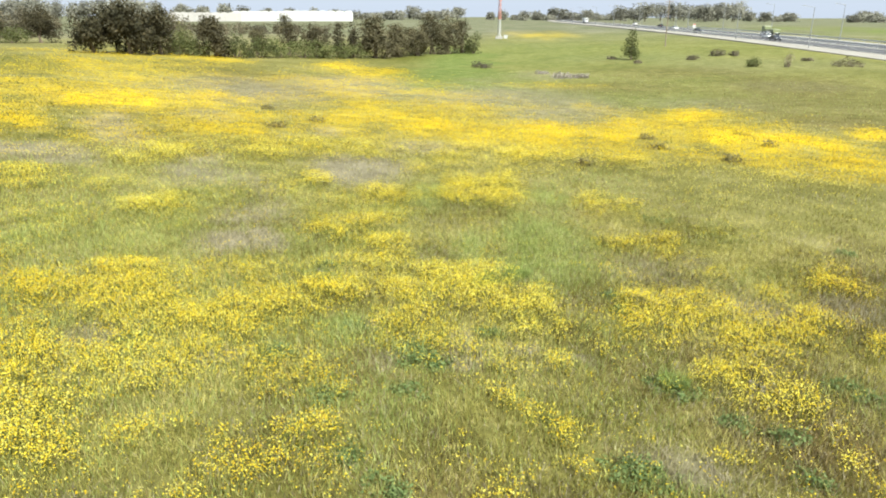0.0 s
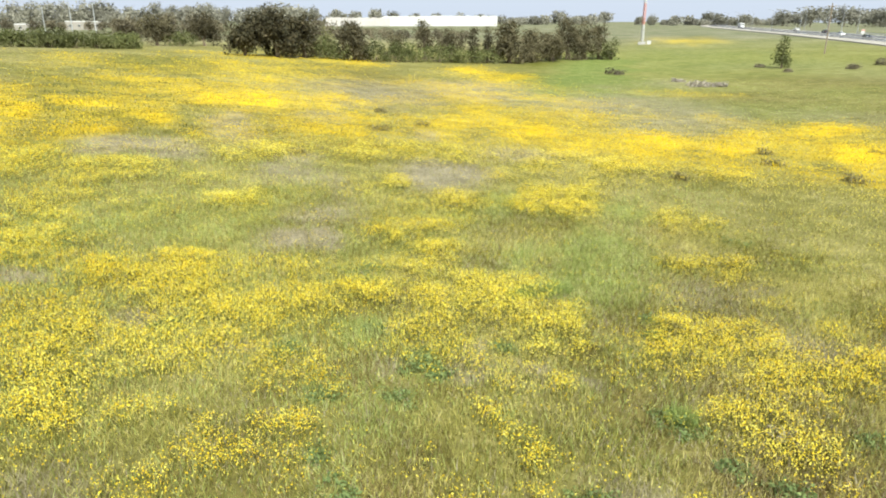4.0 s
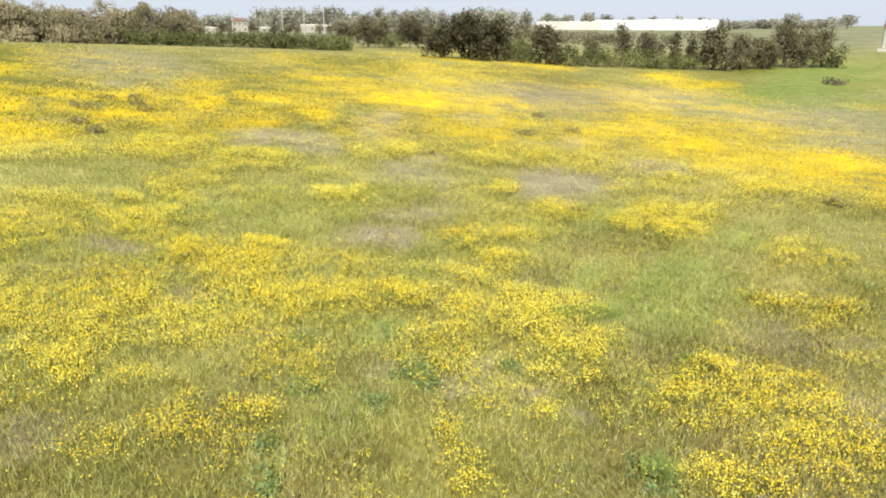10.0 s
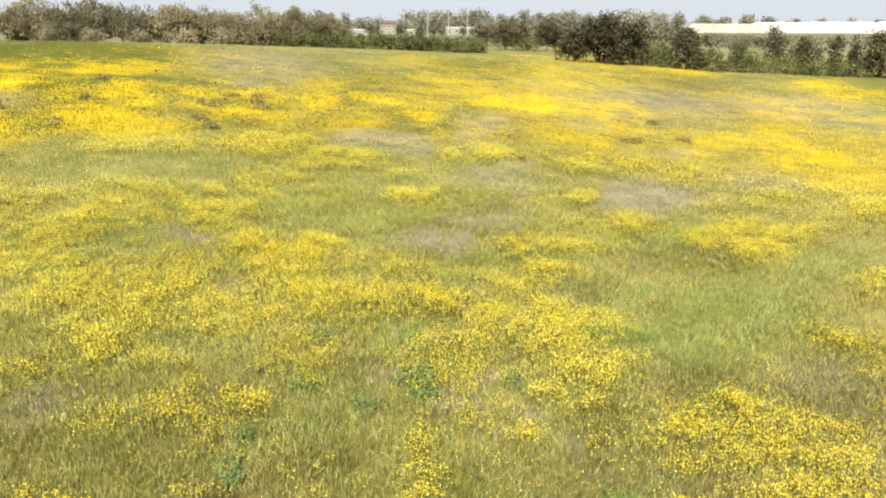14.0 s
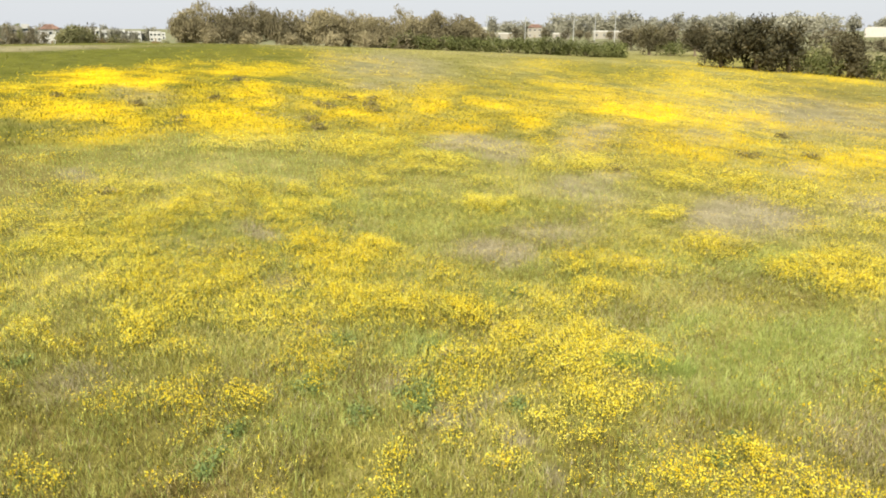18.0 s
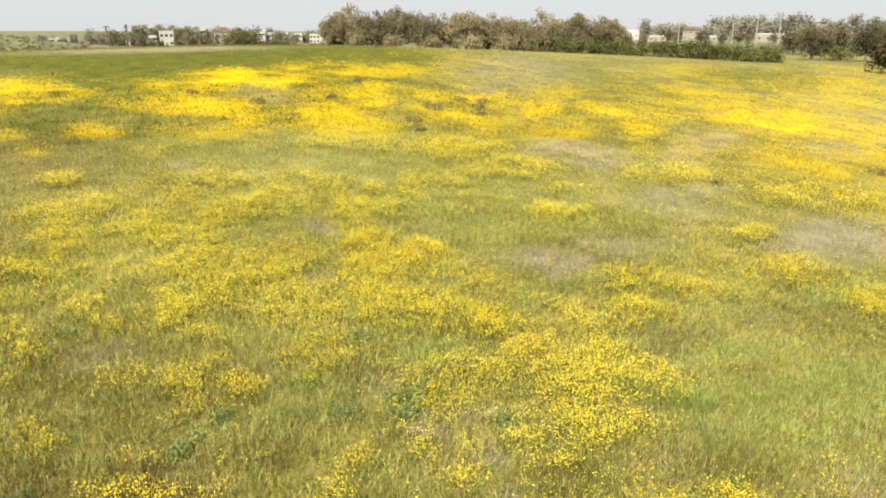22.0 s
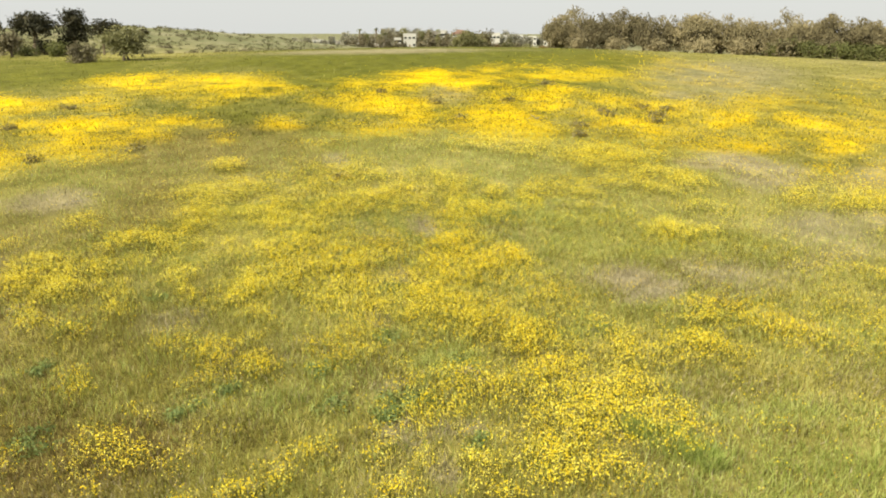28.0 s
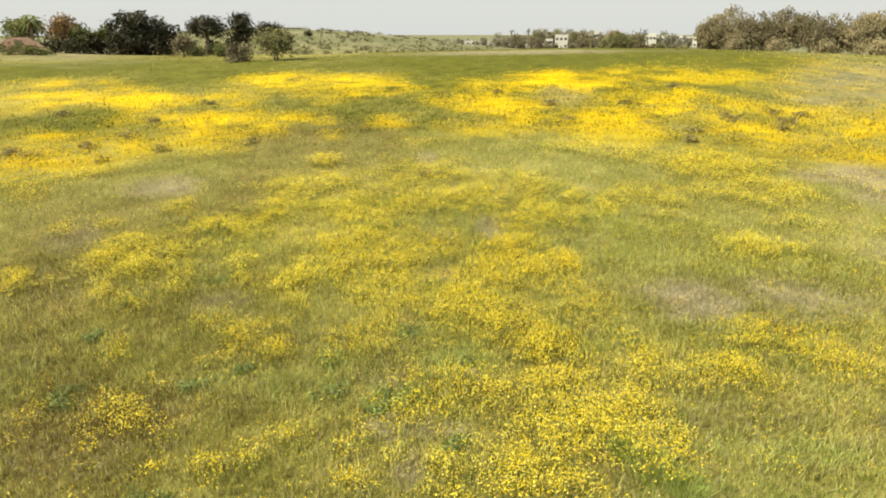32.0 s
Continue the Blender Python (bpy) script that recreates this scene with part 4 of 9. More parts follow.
# ---- ground ----
def build_ground():
    rings = np.concatenate([[0.0], np.geomspace(0.8, 14, 26), np.geomspace(14.4, 130, 150), np.geomspace(136, 4200, 56)])
    turns = np.linspace(0, math.tau, 470, endpoint=False)
    r, a = np.meshgrid(rings[1:], turns, indexing="ij")
    x, y = np.r_[-2.0, (-2 + r * np.cos(a)).ravel()], np.r_[14.0, (14 + r * np.sin(a)).ravel()]
    n, m = r.shape
    i, j = np.meshgrid(np.arange(n - 1), np.arange(m), indexing="ij")
    k = (j + 1) % m
    quads = np.stack([1 + i * m + j, 1 + i * m + k, 1 + (i + 1) * m + k, 1 + (i + 1) * m + j], -1).reshape(-1, 4)[:, ::-1]
    j = np.arange(m)
    first = np.stack([np.zeros(m, int), np.zeros(m, int), 1 + j, 1 + (j + 1) % m], -1)
    me = mesh_of("ground", np.stack([x, y, height(x, y)], -1), quads[:, ::-1], M_GROUND, True)
    bmg = bmesh.new()
    bmg.from_mesh(me)
    bmg.verts.ensure_lookup_table()
    for q in first:
        bmg.faces.new((bmg.verts[q[0]], bmg.verts[q[2]], bmg.verts[q[3]])).smooth = True
    bmesh.ops.recalc_face_normals(bmg, faces=bmg.faces)
    bmg.to_mesh(me)
    bmg.free()
    east = np.clip((x + 14) / 8, 0, 1) * np.clip((y - 48) / 14, 0, 1)
    # "plain" rises with distance and sets how much hazy grey is mixed in
    for name, values in (("fresh", east * cover(LUSH, x, y, 0.5, 0.4)), ("lush", (1 - east) * cover(LUSH, x, y, 0.45, 0.35) * np.clip(0.2 + (np.hypot(x + 1, y - 12) - 20) / 15, 0.2, 1)), ("dry", cover(DRY, x, y, 0.45, 0.4)), ("russet", cover(RUSSET, x, y, 0.6, 0.5)), ("bloom", far_bloom(x, y)), ("plain", np.clip((np.hypot(x, y) - 190) / 120, 0, 1) * np.clip(1.15 - cover(LUSH, x, y, 0.45, 0.35), 0, 1))):
        at = me.attributes.new(name, "FLOAT", "POINT")
        at.data.foreach_set("value", values.astype(np.float32))
    return tagged(new("ground", me), "gently sloping meadow of thin grass and dry litter", "ground", kind="structure")


build_ground()


# ---- meadow growth ----
RNG = np.random.RandomState(7)
MID = (-1.0, 12.0)


def scatter(near_count, far_count, near=14.0, far=165.0):
    """Places over the meadow: even up to near, thinning out with the square of the distance beyond. Gives x, y and the scale to grow by."""
    r0, a0 = near * np.sqrt(RNG.rand(near_count)), RNG.rand(near_count) * math.tau
    r1, a1 = near * (far / near) ** RNG.rand(far_count), radians(14) + RNG.rand(far_count) * radians(236)
    r, a = np.r_[r0, r1], np.r_[a0, a1]
    return MID[0] + r * np.cos(a), MID[1] + r * np.sin(a), np.maximum(r, near) / near


def blades(name, x, y, scale, tall, wide, lean, material, label):
    """A tapered blade for each place, leaning to one side; those far off are lower and broader."""
    n = len(x)
    z = height(x, y) - 0.02
    a, b = RNG.rand(n) * math.tau, RNG.rand(n) * math.tau
    h = tall * (0.55 + 0.9 * RNG.rand(n)) * scale**-0.25
    w = wide * (0.6 + 0.8 * RNG.rand(n)) * scale**0.95
    l = lean * RNG.rand(n) * h
    side = np.stack([np.cos(a) * w, np.sin(a) * w, 0 * w], -1) / 2
    foot = np.stack([x, y, z], -1)
    tip = foot + np.stack([np.cos(b) * l, np.sin(b) * l, h], -1)
    verts = np.stack([foot - side, foot + side, tip], 1).reshape(-1, 3)
    return tagged(new(name, mesh_of(name, verts, np.arange(3 * n).reshape(-1, 3), material)), label, "grass", kind="stuff")


def flower_heads(name, x, y, z, size, sides, material, label):
    """A shallow, tilted bowl of petals for each place."""
    n = len(x)
    normal = np.stack([RNG.randn(n) * 0.45 + 0.10, RNG.randn(n) * 0.45 - 0.18, 0.9 + 0 * x], -1)
    normal /= np.linalg.norm(normal, axis=1)[:, None]
    u = np.cross(normal, RNG.randn(n, 3))
    u /= np.linalg.norm(u, axis=1)[:, None]
    v = np.cross(normal, u)
    s = size[:, None]
    c = np.stack([x, y, z], -1)
    rim = [c + s * (math.cos(k * math.tau / sides) * u + math.sin(k * math.tau / sides) * v) * (0.85 + 0.3 * RNG.rand(n, 1)) - s * normal * 0.45 * RNG.rand(n, 1) for k in range(sides)]
    verts = np.stack([c + s * normal * 0.25] + rim, 1).reshape(-1, 3)
    k = (sides + 1) * np.arange(n)[:, None]
    faces = np.concatenate([k + [0, 1 + i, 1 + (i + 1) % sides] for i in range(sides)], 1).reshape(-1, 3)
    return tagged(new(name, mesh_of(name, verts, faces, material)), label, "flowers", kind="stuff")


def far_heads(name, x, y, z, size, material, label):
    """Flower heads too far off to tell their petals: each a low, ragged slip turned to the sun."""
    n = len(x)
    a, turn = radians(SUN_AZ), RNG.rand(n) * math.tau
    normal = np.stack([0.7 * np.cos(turn) + 0.35 * math.sin(a), 0.7 * np.sin(turn) + 0.35 * math.cos(a), 0.7 + 0 * x], -1)
    normal /= np.linalg.norm(normal, axis=1)[:, None]
    u = np.cross(normal, RNG.randn(n, 3) * 0.45 + [0, 0, 1])
    u /= np.linalg.norm(u, axis=1)[:, None]
    v = np.cross(normal, u)
    c, s = np.stack([x, y, z], -1), size[:, None]
    verts = np.stack([c - u * s * 1.7 - v * s * 0.6, c + u * s * 1.7 - v * s * 0.6, c + v * s * 1.0 + u * s * RNG.uniform(-1, 1, (n, 1))], 1).reshape(-1, 3)
    return tagged(new(name, mesh_of(name, verts, np.arange(3 * n).reshape(-1, 3), material)), label, "flowers", kind="stuff")


def build_meadow():
    # grass, in four kinds, in tufts of uneven height
    x, y, s = scatter(600000, 330000, 14.0, 110.0)
    r, a = 14 * 6 ** RNG.rand(50000), radians(250) + RNG.rand(50000) * radians(124)      # thinner, behind the walk
    x, y, s = np.r_[x, MID[0] + r * np.cos(a)], np.r_[y, MID[1] + r * np.sin(a)], np.r_[s, r / 14]
    # let the thick growth run out gradually behind the walk
    r, a = np.hypot(x - MID[0], y - MID[1]), (np.arctan2(y - MID[1], x - MID[0]) + math.tau) % math.tau
    behind = np.clip((a - radians(252)) / 0.3, 0, 1) * np.clip((radians(372) - a) / 0.3, 0, 1)
    out = 1 + behind * np.clip((r - 11) / 3, 0, 1) * (r < 14) * 0.9 * RNG.rand(len(r)) ** 1.3
    x, y = MID[0] + (x - MID[0]) * out, MID[1] + (y - MID[1]) * out
    x, y = x + 0.05 * s * RNG.randn(len(x)), y + 0.05 * s * RNG.randn(len(x))
    tuft = vnoise(x, y, 0.16, 3) * 0.5 + vnoise(x, y, 0.42, 4) * 0.5
    broad = vnoise(x, y, 1.6, 6) * 0.6 + vnoise(x, y, 4.5, 7) * 0.4
    lu, dr = cover(LUSH, x, y, 0.5, 0.3), cover(DRY, x, y, 0.5, 0.3)
    stay = ((s < 3.2) | (RNG.rand(len(x)) > 0.85 * lu)) & (tuft + 0.5 * RNG.rand(len(x)) > 0.5)
    x, y, s, lu, dr, tuft, broad = (v[stay] for v in (x, y, s, lu, dr, tuft, broad))
    pick = RNG.rand(len(x))
    is_dry = pick < 0.85 * dr + 0.05 + 0.22 * np.clip((broad - 0.45) / 0.2, 0, 1) * (1 - 0.7 * lu)
    is_rust = ~is_dry & (RNG.rand(len(x)) < np.maximum(0.8 * cover(RUSSET, x, y, 0.6, 0.4), 0.04 + 0.25 * np.clip((vnoise(x, y, 0.9, 17) - 0.68) / 0.2, 0, 1)))
    is_lush = ~is_dry & ~is_rust & (RNG.rand(len(x)) < 0.92 * np.clip(1.35 * lu, 0, 1))
    rest = ~is_dry & ~is_lush & ~is_rust
    grow = 0.45 + 0.95 * tuft
    blades("meadow_grass", x[rest], y[rest], s[rest], 0.17 * grow[rest], 0.0145, 1.0, M_GRASS, "thin olive-green meadow grass going to seed")
    blades("dry_grass", x[is_dry], y[is_dry], s[is_dry], 0.15 * grow[is_dry], 0.0135, 1.2, M_DRY, "bleached dry grass and dead stalks in the meadow")
    east = (x > -12) & (y > 52)
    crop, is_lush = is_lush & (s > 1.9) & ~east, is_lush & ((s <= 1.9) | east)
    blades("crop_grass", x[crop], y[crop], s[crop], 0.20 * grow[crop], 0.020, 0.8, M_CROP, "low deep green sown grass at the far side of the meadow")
    blades("lush_grass", x[is_lush], y[is_lush], s[is_lush], 0.19 * grow[is_lush], 0.0155, 0.9, M_LUSH, "fresh green grass in lush patches of the meadow")
    blades("russet_grass", x[is_rust], y[is_rust], s[is_rust], 0.17 * grow[is_rust], 0.0135, 1.0, M_RUSSET, "reddish-brown seeding grass and weeds in the meadow")
    # flowers: plants of a few heads each near the walk, loose slips of colour further off
    x, y, s = scatter(300000, 1300000)
    far_off = np.clip((s - 1.1) / 0.8, 0, 1)
    b = (1 - far_off) * cover(BLOOM, x, y, 0.5, 0.55) + far_off * cover(BLOOM, x, y, 0.55, 0.6)
    thin = skirt(x, y)
    fine = vnoise(x, y, 0.3, 21) * 0.55 + vnoise(x, y, 0.9, 22) * 0.45
    soft = np.clip((s - 1.2) / 1.5, 0, 1)
    stray = 0.20 * (1 - 0.85 * far_off) * np.clip(fine - 0.38, 0, 1) * (1 - 0.7 * cover(LUSH, x, y, 0.5, 0.3)) * (np.hypot(x, y - 12) < 60)
    b = b ** (0.8 + 0.2 * far_off) * ((1 - soft) * np.clip(-0.2 + 2.1 * fine, 0, 1.2) + soft * np.clip(-0.9 + 3.2 * lumps(x, y), 0.1, 1.2)) * (1 - 0.3 * soft * cover(DRY, x, y, 0.5, 0.3))
    b = np.maximum(0.92 * b, thin * (0.9 - 0.1 * soft) * np.clip(-0.2 + 2.1 * fine, 0, 1.2)) + stray
    keep = RNG.rand(len(x)) < b
    x, y, s, b = x[keep], y[keep], s[keep], b[keep]
    heads = np.where(s <= 1.0, 2 + RNG.randint(0, 4, len(x)), np.where(s < 1.7, 1 + RNG.randint(0, 3, len(x)), 1))
    top = height(x, y) + (0.16 + 0.14 * RNG.rand(len(x)) + 0.12 * np.clip(b, 0, 1)) * s**0.15 * (1 - 0.4 * np.clip((s - 1.7) / 1.0, 0, 1))
    x, y, s, b, z, own = (np.repeat(v, heads) for v in (x, y, s, b, top, heads))
    stir = np.where(own > 1, 0.065 * s, 0.0)
    x, y, z = x + stir * RNG.randn(len(x)), y + stir * RNG.randn(len(x)), z + 0.5 * stir * RNG.randn(len(x))
    size = 0.5 * (0.0145 + 0.021 * RNG.rand(len(x)) ** 2) * np.where(s < 1.7, s, 1.7 + 0.5 * (s - 1.7))
    close = s < 1.7
    beside, mid_way = s <= 1.0, (s > 1.0) & close
    flower_heads("yellow_flowers", x[beside], y[beside], z[beside], size[beside], 4, M_PETAL, "dense yellow wild daisies blooming across the meadow")
    flower_heads("yellow_flowers", x[mid_way], y[mid_way], z[mid_way], 1.1 * size[mid_way], 3, M_PETAL, "yellow wild daisies blooming some way off in the meadow")
    far_heads("yellow_flowers", x[~close], y[~close], z[~close], size[~close], M_GOLD, "drifts of yellow wild daisies further off in the meadow")
    c = np.flatnonzero(close)
    stalk = RNG.permutation(c)[: min(len(c), 90000)]
    blades("flower_stems", x[stalk], y[stalk], 0.9 * s[stalk], 0.19, 0.014, 0.3, M_STEM, "leafy green stalks under the yellow daisies")


build_meadow()


def rough_scrub():
    """Low scrub clumps over the dune to the west and the waste ground beyond the trees."""
    g = np.random.RandomState(31)
    n = 5200
    x = np.r_[-430 + 250 * g.rand(n // 2), -260 + 380 * g.rand(n // 2)]
    y = np.r_[-260 + 270 * g.rand(n // 2), 185 + 260 * g.rand(n // 2)]
    keep = (vnoise(x, y, 22, 41) * 0.6 + vnoise(x, y, 7, 42) * 0.4 > 0.48) & ~((x > -60) & (y < 900))
    x, y = x[keep], y[keep]
    n, per = len(x), 14
    size = 0.5 + 1.5 * g.rand(n) ** 2
    c = np.repeat(np.stack([x, y, height(x, y) + 0.2 * size], -1), per, 0) + g.randn(n * per, 3) * np.repeat(size, per)[:, None] * [0.55, 0.55, 0.22]
    u, v = g.randn(n * per, 3) * 0.32, g.randn(n * per, 3) * 0.32
    verts = np.stack([c - u, c + u, c + v], 1).reshape(-1, 3)
    return tagged(new("rough_scrub", mesh_of("rough_scrub", verts, np.arange(3 * n * per).reshape(-1, 3), M_DUNE)), "low grey-brown scrub over the dune and waste ground", "scrub", kind="stuff")


rough_scrub()


# ---- trees and shrubs ----
def leaf_cloud(name, lobes, count, leaf, material, seed, shell=0.68, hang=0.0, fit=None):
    """A crown: clumps of leaf-shaped quads thrown over the outer part of rounded lobes."""
    g = np.random.RandomState(seed)
    lobes = np.array(lobes, float)
    weight = lobes[:, 3] * lobes[:, 4] + lobes[:, 3] * lobes[:, 5]
    which = g.choice(len(lobes), count, p=weight / weight.sum())
    # tufts, each with some leaves round it
    tufts = max(12, count // 22)
    pool = g.choice(len(lobes), tufts, p=weight / weight.sum())
    d = g.randn(tufts, 3)
    d /= np.linalg.norm(d, axis=1)[:, None]
    rad = shell + (1.06 - shell) * g.rand(tufts, 1) ** 0.5
    rad *= 0.86 + 0.3 * g.rand(tufts, 1)
    centre = lobes[pool, :3] + d * lobes[pool, 3:6] * rad
    own = g.randint(0, tufts, count)
    c = centre[own] + np.clip(g.randn(count, 3), -1.5, 1.5) * leaf * 2.1
    normal = d[own] * 0.7 + g.randn(count, 3) * 0.75 + [0, 0, 0.25]
    normal /= np.linalg.norm(normal, axis=1)[:, None]
    u = np.cross(normal, g.randn(count, 3))
    u /= np.linalg.norm(u, axis=1)[:, None]
    u = (1 - hang) * u + hang * np.array([0, 0, -1.6])
    v = np.cross(normal, u)
    v /= np.linalg.norm(v, axis=1)[:, None]
    s = leaf * (0.55 + 0.8 * g.rand(count, 1))
    verts = np.stack([c - u * s, c - v * s * 0.55 + normal * s * 0.15, c + u * s, c + v * s * 0.55 + normal * s * 0.15], 1).reshape(-1, 3)
    if fit:
        wide, tall = fit
        half = np.percentile(np.hypot(verts[:, 0], verts[:, 1]), 97)
        verts[:, :2] *= 0.5 * wide / half
        verts[:, 2] *= tall / np.percentile(verts[:, 2], 99.7)
    verts[:, 2] = np.maximum(verts[:, 2], 0.02)
    faces = 4 * np.arange(count)[:, None] + [0, 1, 2, 3]
    return mesh_of(name, verts, faces, material)


SEED = [100]


def tree(name, label, x, y, tall, wide, material, count=2600, leaf=0.28, clear=0.16, lobes=9, stems=1, group="", shape="round", sink=0.15):
    """A tapered trunk with limbs under a lobed crown. clear: how far up the crown begins."""
    SEED[0] += 1
    g = np.random.RandomState(SEED[0])
    if leaf > 1:
        leaf, count = leaf * 0.7, int(count * 1.35)
    base = root(name, pose(x, y, ground_z(x, y) - sink), label, "tree", group)
    low, r = clear * tall, wide / 2
    crown, ends = [], []
    for k in range(lobes):
        a, f = k * 2.4 + g.rand(), (k + 0.5) / lobes
        if shape == "round":
            out = r * 0.62 * math.sqrt(f) * (0.8 + 0.3 * g.rand())
            h = low + (tall - low) * (0.30 + 0.42 * (1 - f) + 0.18 * g.rand())
            sx = r * (0.36 + 0.16 * g.rand())
            sz = (tall - low) * (0.24 + 0.10 * g.rand())
        elif shape == "flat":
            out = r * 0.72 * math.sqrt(f)
            h = tall * (0.74 + 0.12 * g.rand()) - 0.1 * tall * f
            sx, sz = r * (0.38 + 0.1 * g.rand()), tall * 0.12
        elif shape == "slim":
            out = r * 0.28 * g.rand()
            h = low + (tall - low) * (0.12 + 0.8 * f)
            sx, sz = r * (0.75 - 0.45 * f) + 0.1, (tall - low) * 0.13
        else:
            out = r * 0.66 * math.sqrt(f) * (0.8 + 0.4 * g.rand())
            h = low + (tall - low) * (0.10 + 0.50 * g.rand() + 0.20 * (1 - f))
            sx, sz = r * (0.22 + 0.20 * g.rand()), (tall - low) * (0.16 + 0.16 * g.rand())
        p = (out * math.cos(a), out * math.sin(a), min(h, tall - sz))
        crown.append((*p, sx, sx * (0.85 + 0.3 * g.rand()), sz))
        ends.append(p)
    for k in range(stems):
        bm = bmesh.new()
        off = 0.0 if stems == 1 else 0.12 * r
        foot = Vector((off * math.cos(k * 2.3), off * math.sin(k * 2.3), 0))
        bend = Vector((g.randn() * 0.05 * r, g.randn() * 0.05 * r, low + 0.25 * (tall - low)))
        girth = max(0.05, 0.026 * tall)
        tube(bm, foot, foot.lerp(bend, 0.5) + Vector((0.03 * r, 0, 0)), girth * 1.3, girth)
        tube(bm, foot.lerp(bend, 0.5) + Vector((0.03 * r, 0, -0.02)), bend, girth, girth * 0.7)
        part("trunk", bm, M_BARK, base)
    for k in range(min(4, lobes)):
        bm = bmesh.new()
        start = Vector((0, 0, low + 0.1 * (tall - low)))
        end = Vector(ends[(k * 2 + 1) % lobes])
        mid = start.lerp(end, 0.55) + Vector((0, 0, 0.06 * tall))
        tube(bm, start, mid, 0.014 * tall, 0.010 * tall, 5)
        tube(bm, mid, end, 0.010 * tall, 0.004 * tall, 5)
        part("limb", bm, M_BARK, base)
    part_of("crown", leaf_cloud("crown", crown, count, leaf, material, SEED[0], hang=0.6 if material is M_EUC else 0.0, fit=(wide, tall)), base)
    return base


def shrub(name, label, x, y, tall, wide, material, count=700, leaf=0.16, group="", category="shrub", woody=True):
    """A many-stemmed bush whose leaves reach the ground."""
    SEED[0] += 1
    g = np.random.RandomState(SEED[0])
    base = root(name, pose(x, y, ground_z(x, y) - 0.08), label, category, group)
    r, crown = wide / 2, []
    for k in range(7):
        a, f = k * 2.4 + g.rand(), (k + 0.4) / 7
        out = 0.68 * r * math.sqrt(f)
        h = tall * (0.30 + 0.34 * (1 - f) * g.rand() + 0.10 * g.rand())
        crown.append((out * math.cos(a), out * math.sin(a), h, r * (0.34 + 0.14 * g.rand()), r * (0.34 + 0.14 * g.rand()), min(tall - h, tall * 0.42)))
        if woody:
            stem = tube(bmesh.new(), (0.05 * r * math.cos(a), 0.05 * r * math.sin(a), 0), (out * math.cos(a), out * math.sin(a), h), 0.018 * tall + 0.01, 0.006 * tall + 0.004, 5)
            part("stem", stem, M_BARK, base)
    part_of("foliage", leaf_cloud("foliage", crown, count, leaf, material, SEED[0], 0.45, fit=(wide, tall)), base)
    return base


def grass_tuft(x, y, wide, tall, count=480):
    """A thick tuft of long upright grass, leaning outwards."""
    SEED[0] += 1
    g = np.random.RandomState(SEED[0])
    r, a = 0.5 * wide * np.sqrt(g.rand(count)), g.rand(count) * math.tau
    foot = np.stack([r * np.cos(a), r * np.sin(a), 0 * r], -1)
    h, b = tall * (0.5 + 0.5 * g.rand(count)), g.rand(count) * math.tau
    side = 0.005 * np.stack([np.cos(b), np.sin(b), 0 * b], -1)
    mid = foot + np.stack([0.10 * h * np.cos(a), 0.10 * h * np.sin(a), 0.6 * h], -1)
    tip = foot + np.stack([0.38 * h * np.cos(a) + 0.06 * g.randn(count), 0.38 * h * np.sin(a) + 0.06 * g.randn(count), h], -1)
    verts = np.stack([foot - side, foot + side, mid + side * 0.8, mid - side * 0.8, tip], 1).reshape(-1, 3)
    k = 5 * np.arange(count)[:, None]
    faces = np.concatenate([k + [0, 1, 2], k + [0, 2, 3], k + [3, 2, 4]], 1).reshape(-1, 3)
    ob = new("grass_tuft", mesh_of("grass_tuft", verts, faces, M_TUFT))
    ob.matrix_basis = pose(x, y, ground_z(x, y) - 0.03)
    return tagged(ob, "tall fresh green grass tuft among the daisies", "grass", "grass tufts in the meadow")


def weed_clump(x, y, tall, wide):
    shrub("weed_clump", "clump of dark green broad-leaved weeds in the grass", x, y, tall, wide, M_WEED, 520, 0.034, "weed clumps in the meadow", "clump", woody=False)


def dark_tussock(x, y, tall, wide):
    shrub("dark_tussock", "dark dry tussock among the yellow flowers", x, y, tall, wide, M_TUSSOCK, 420, 0.07, "dark tussocks in the meadow", "tussock", woody=False)


def dead_thistle(x, y, tall, wide):
    shrub("dead_thistle", "low clump of dead grey thistles in the meadow", x, y, tall, wide, M_THISTLE, 260, 0.03, "dead thistles in the meadow", "thistle", woody=False)


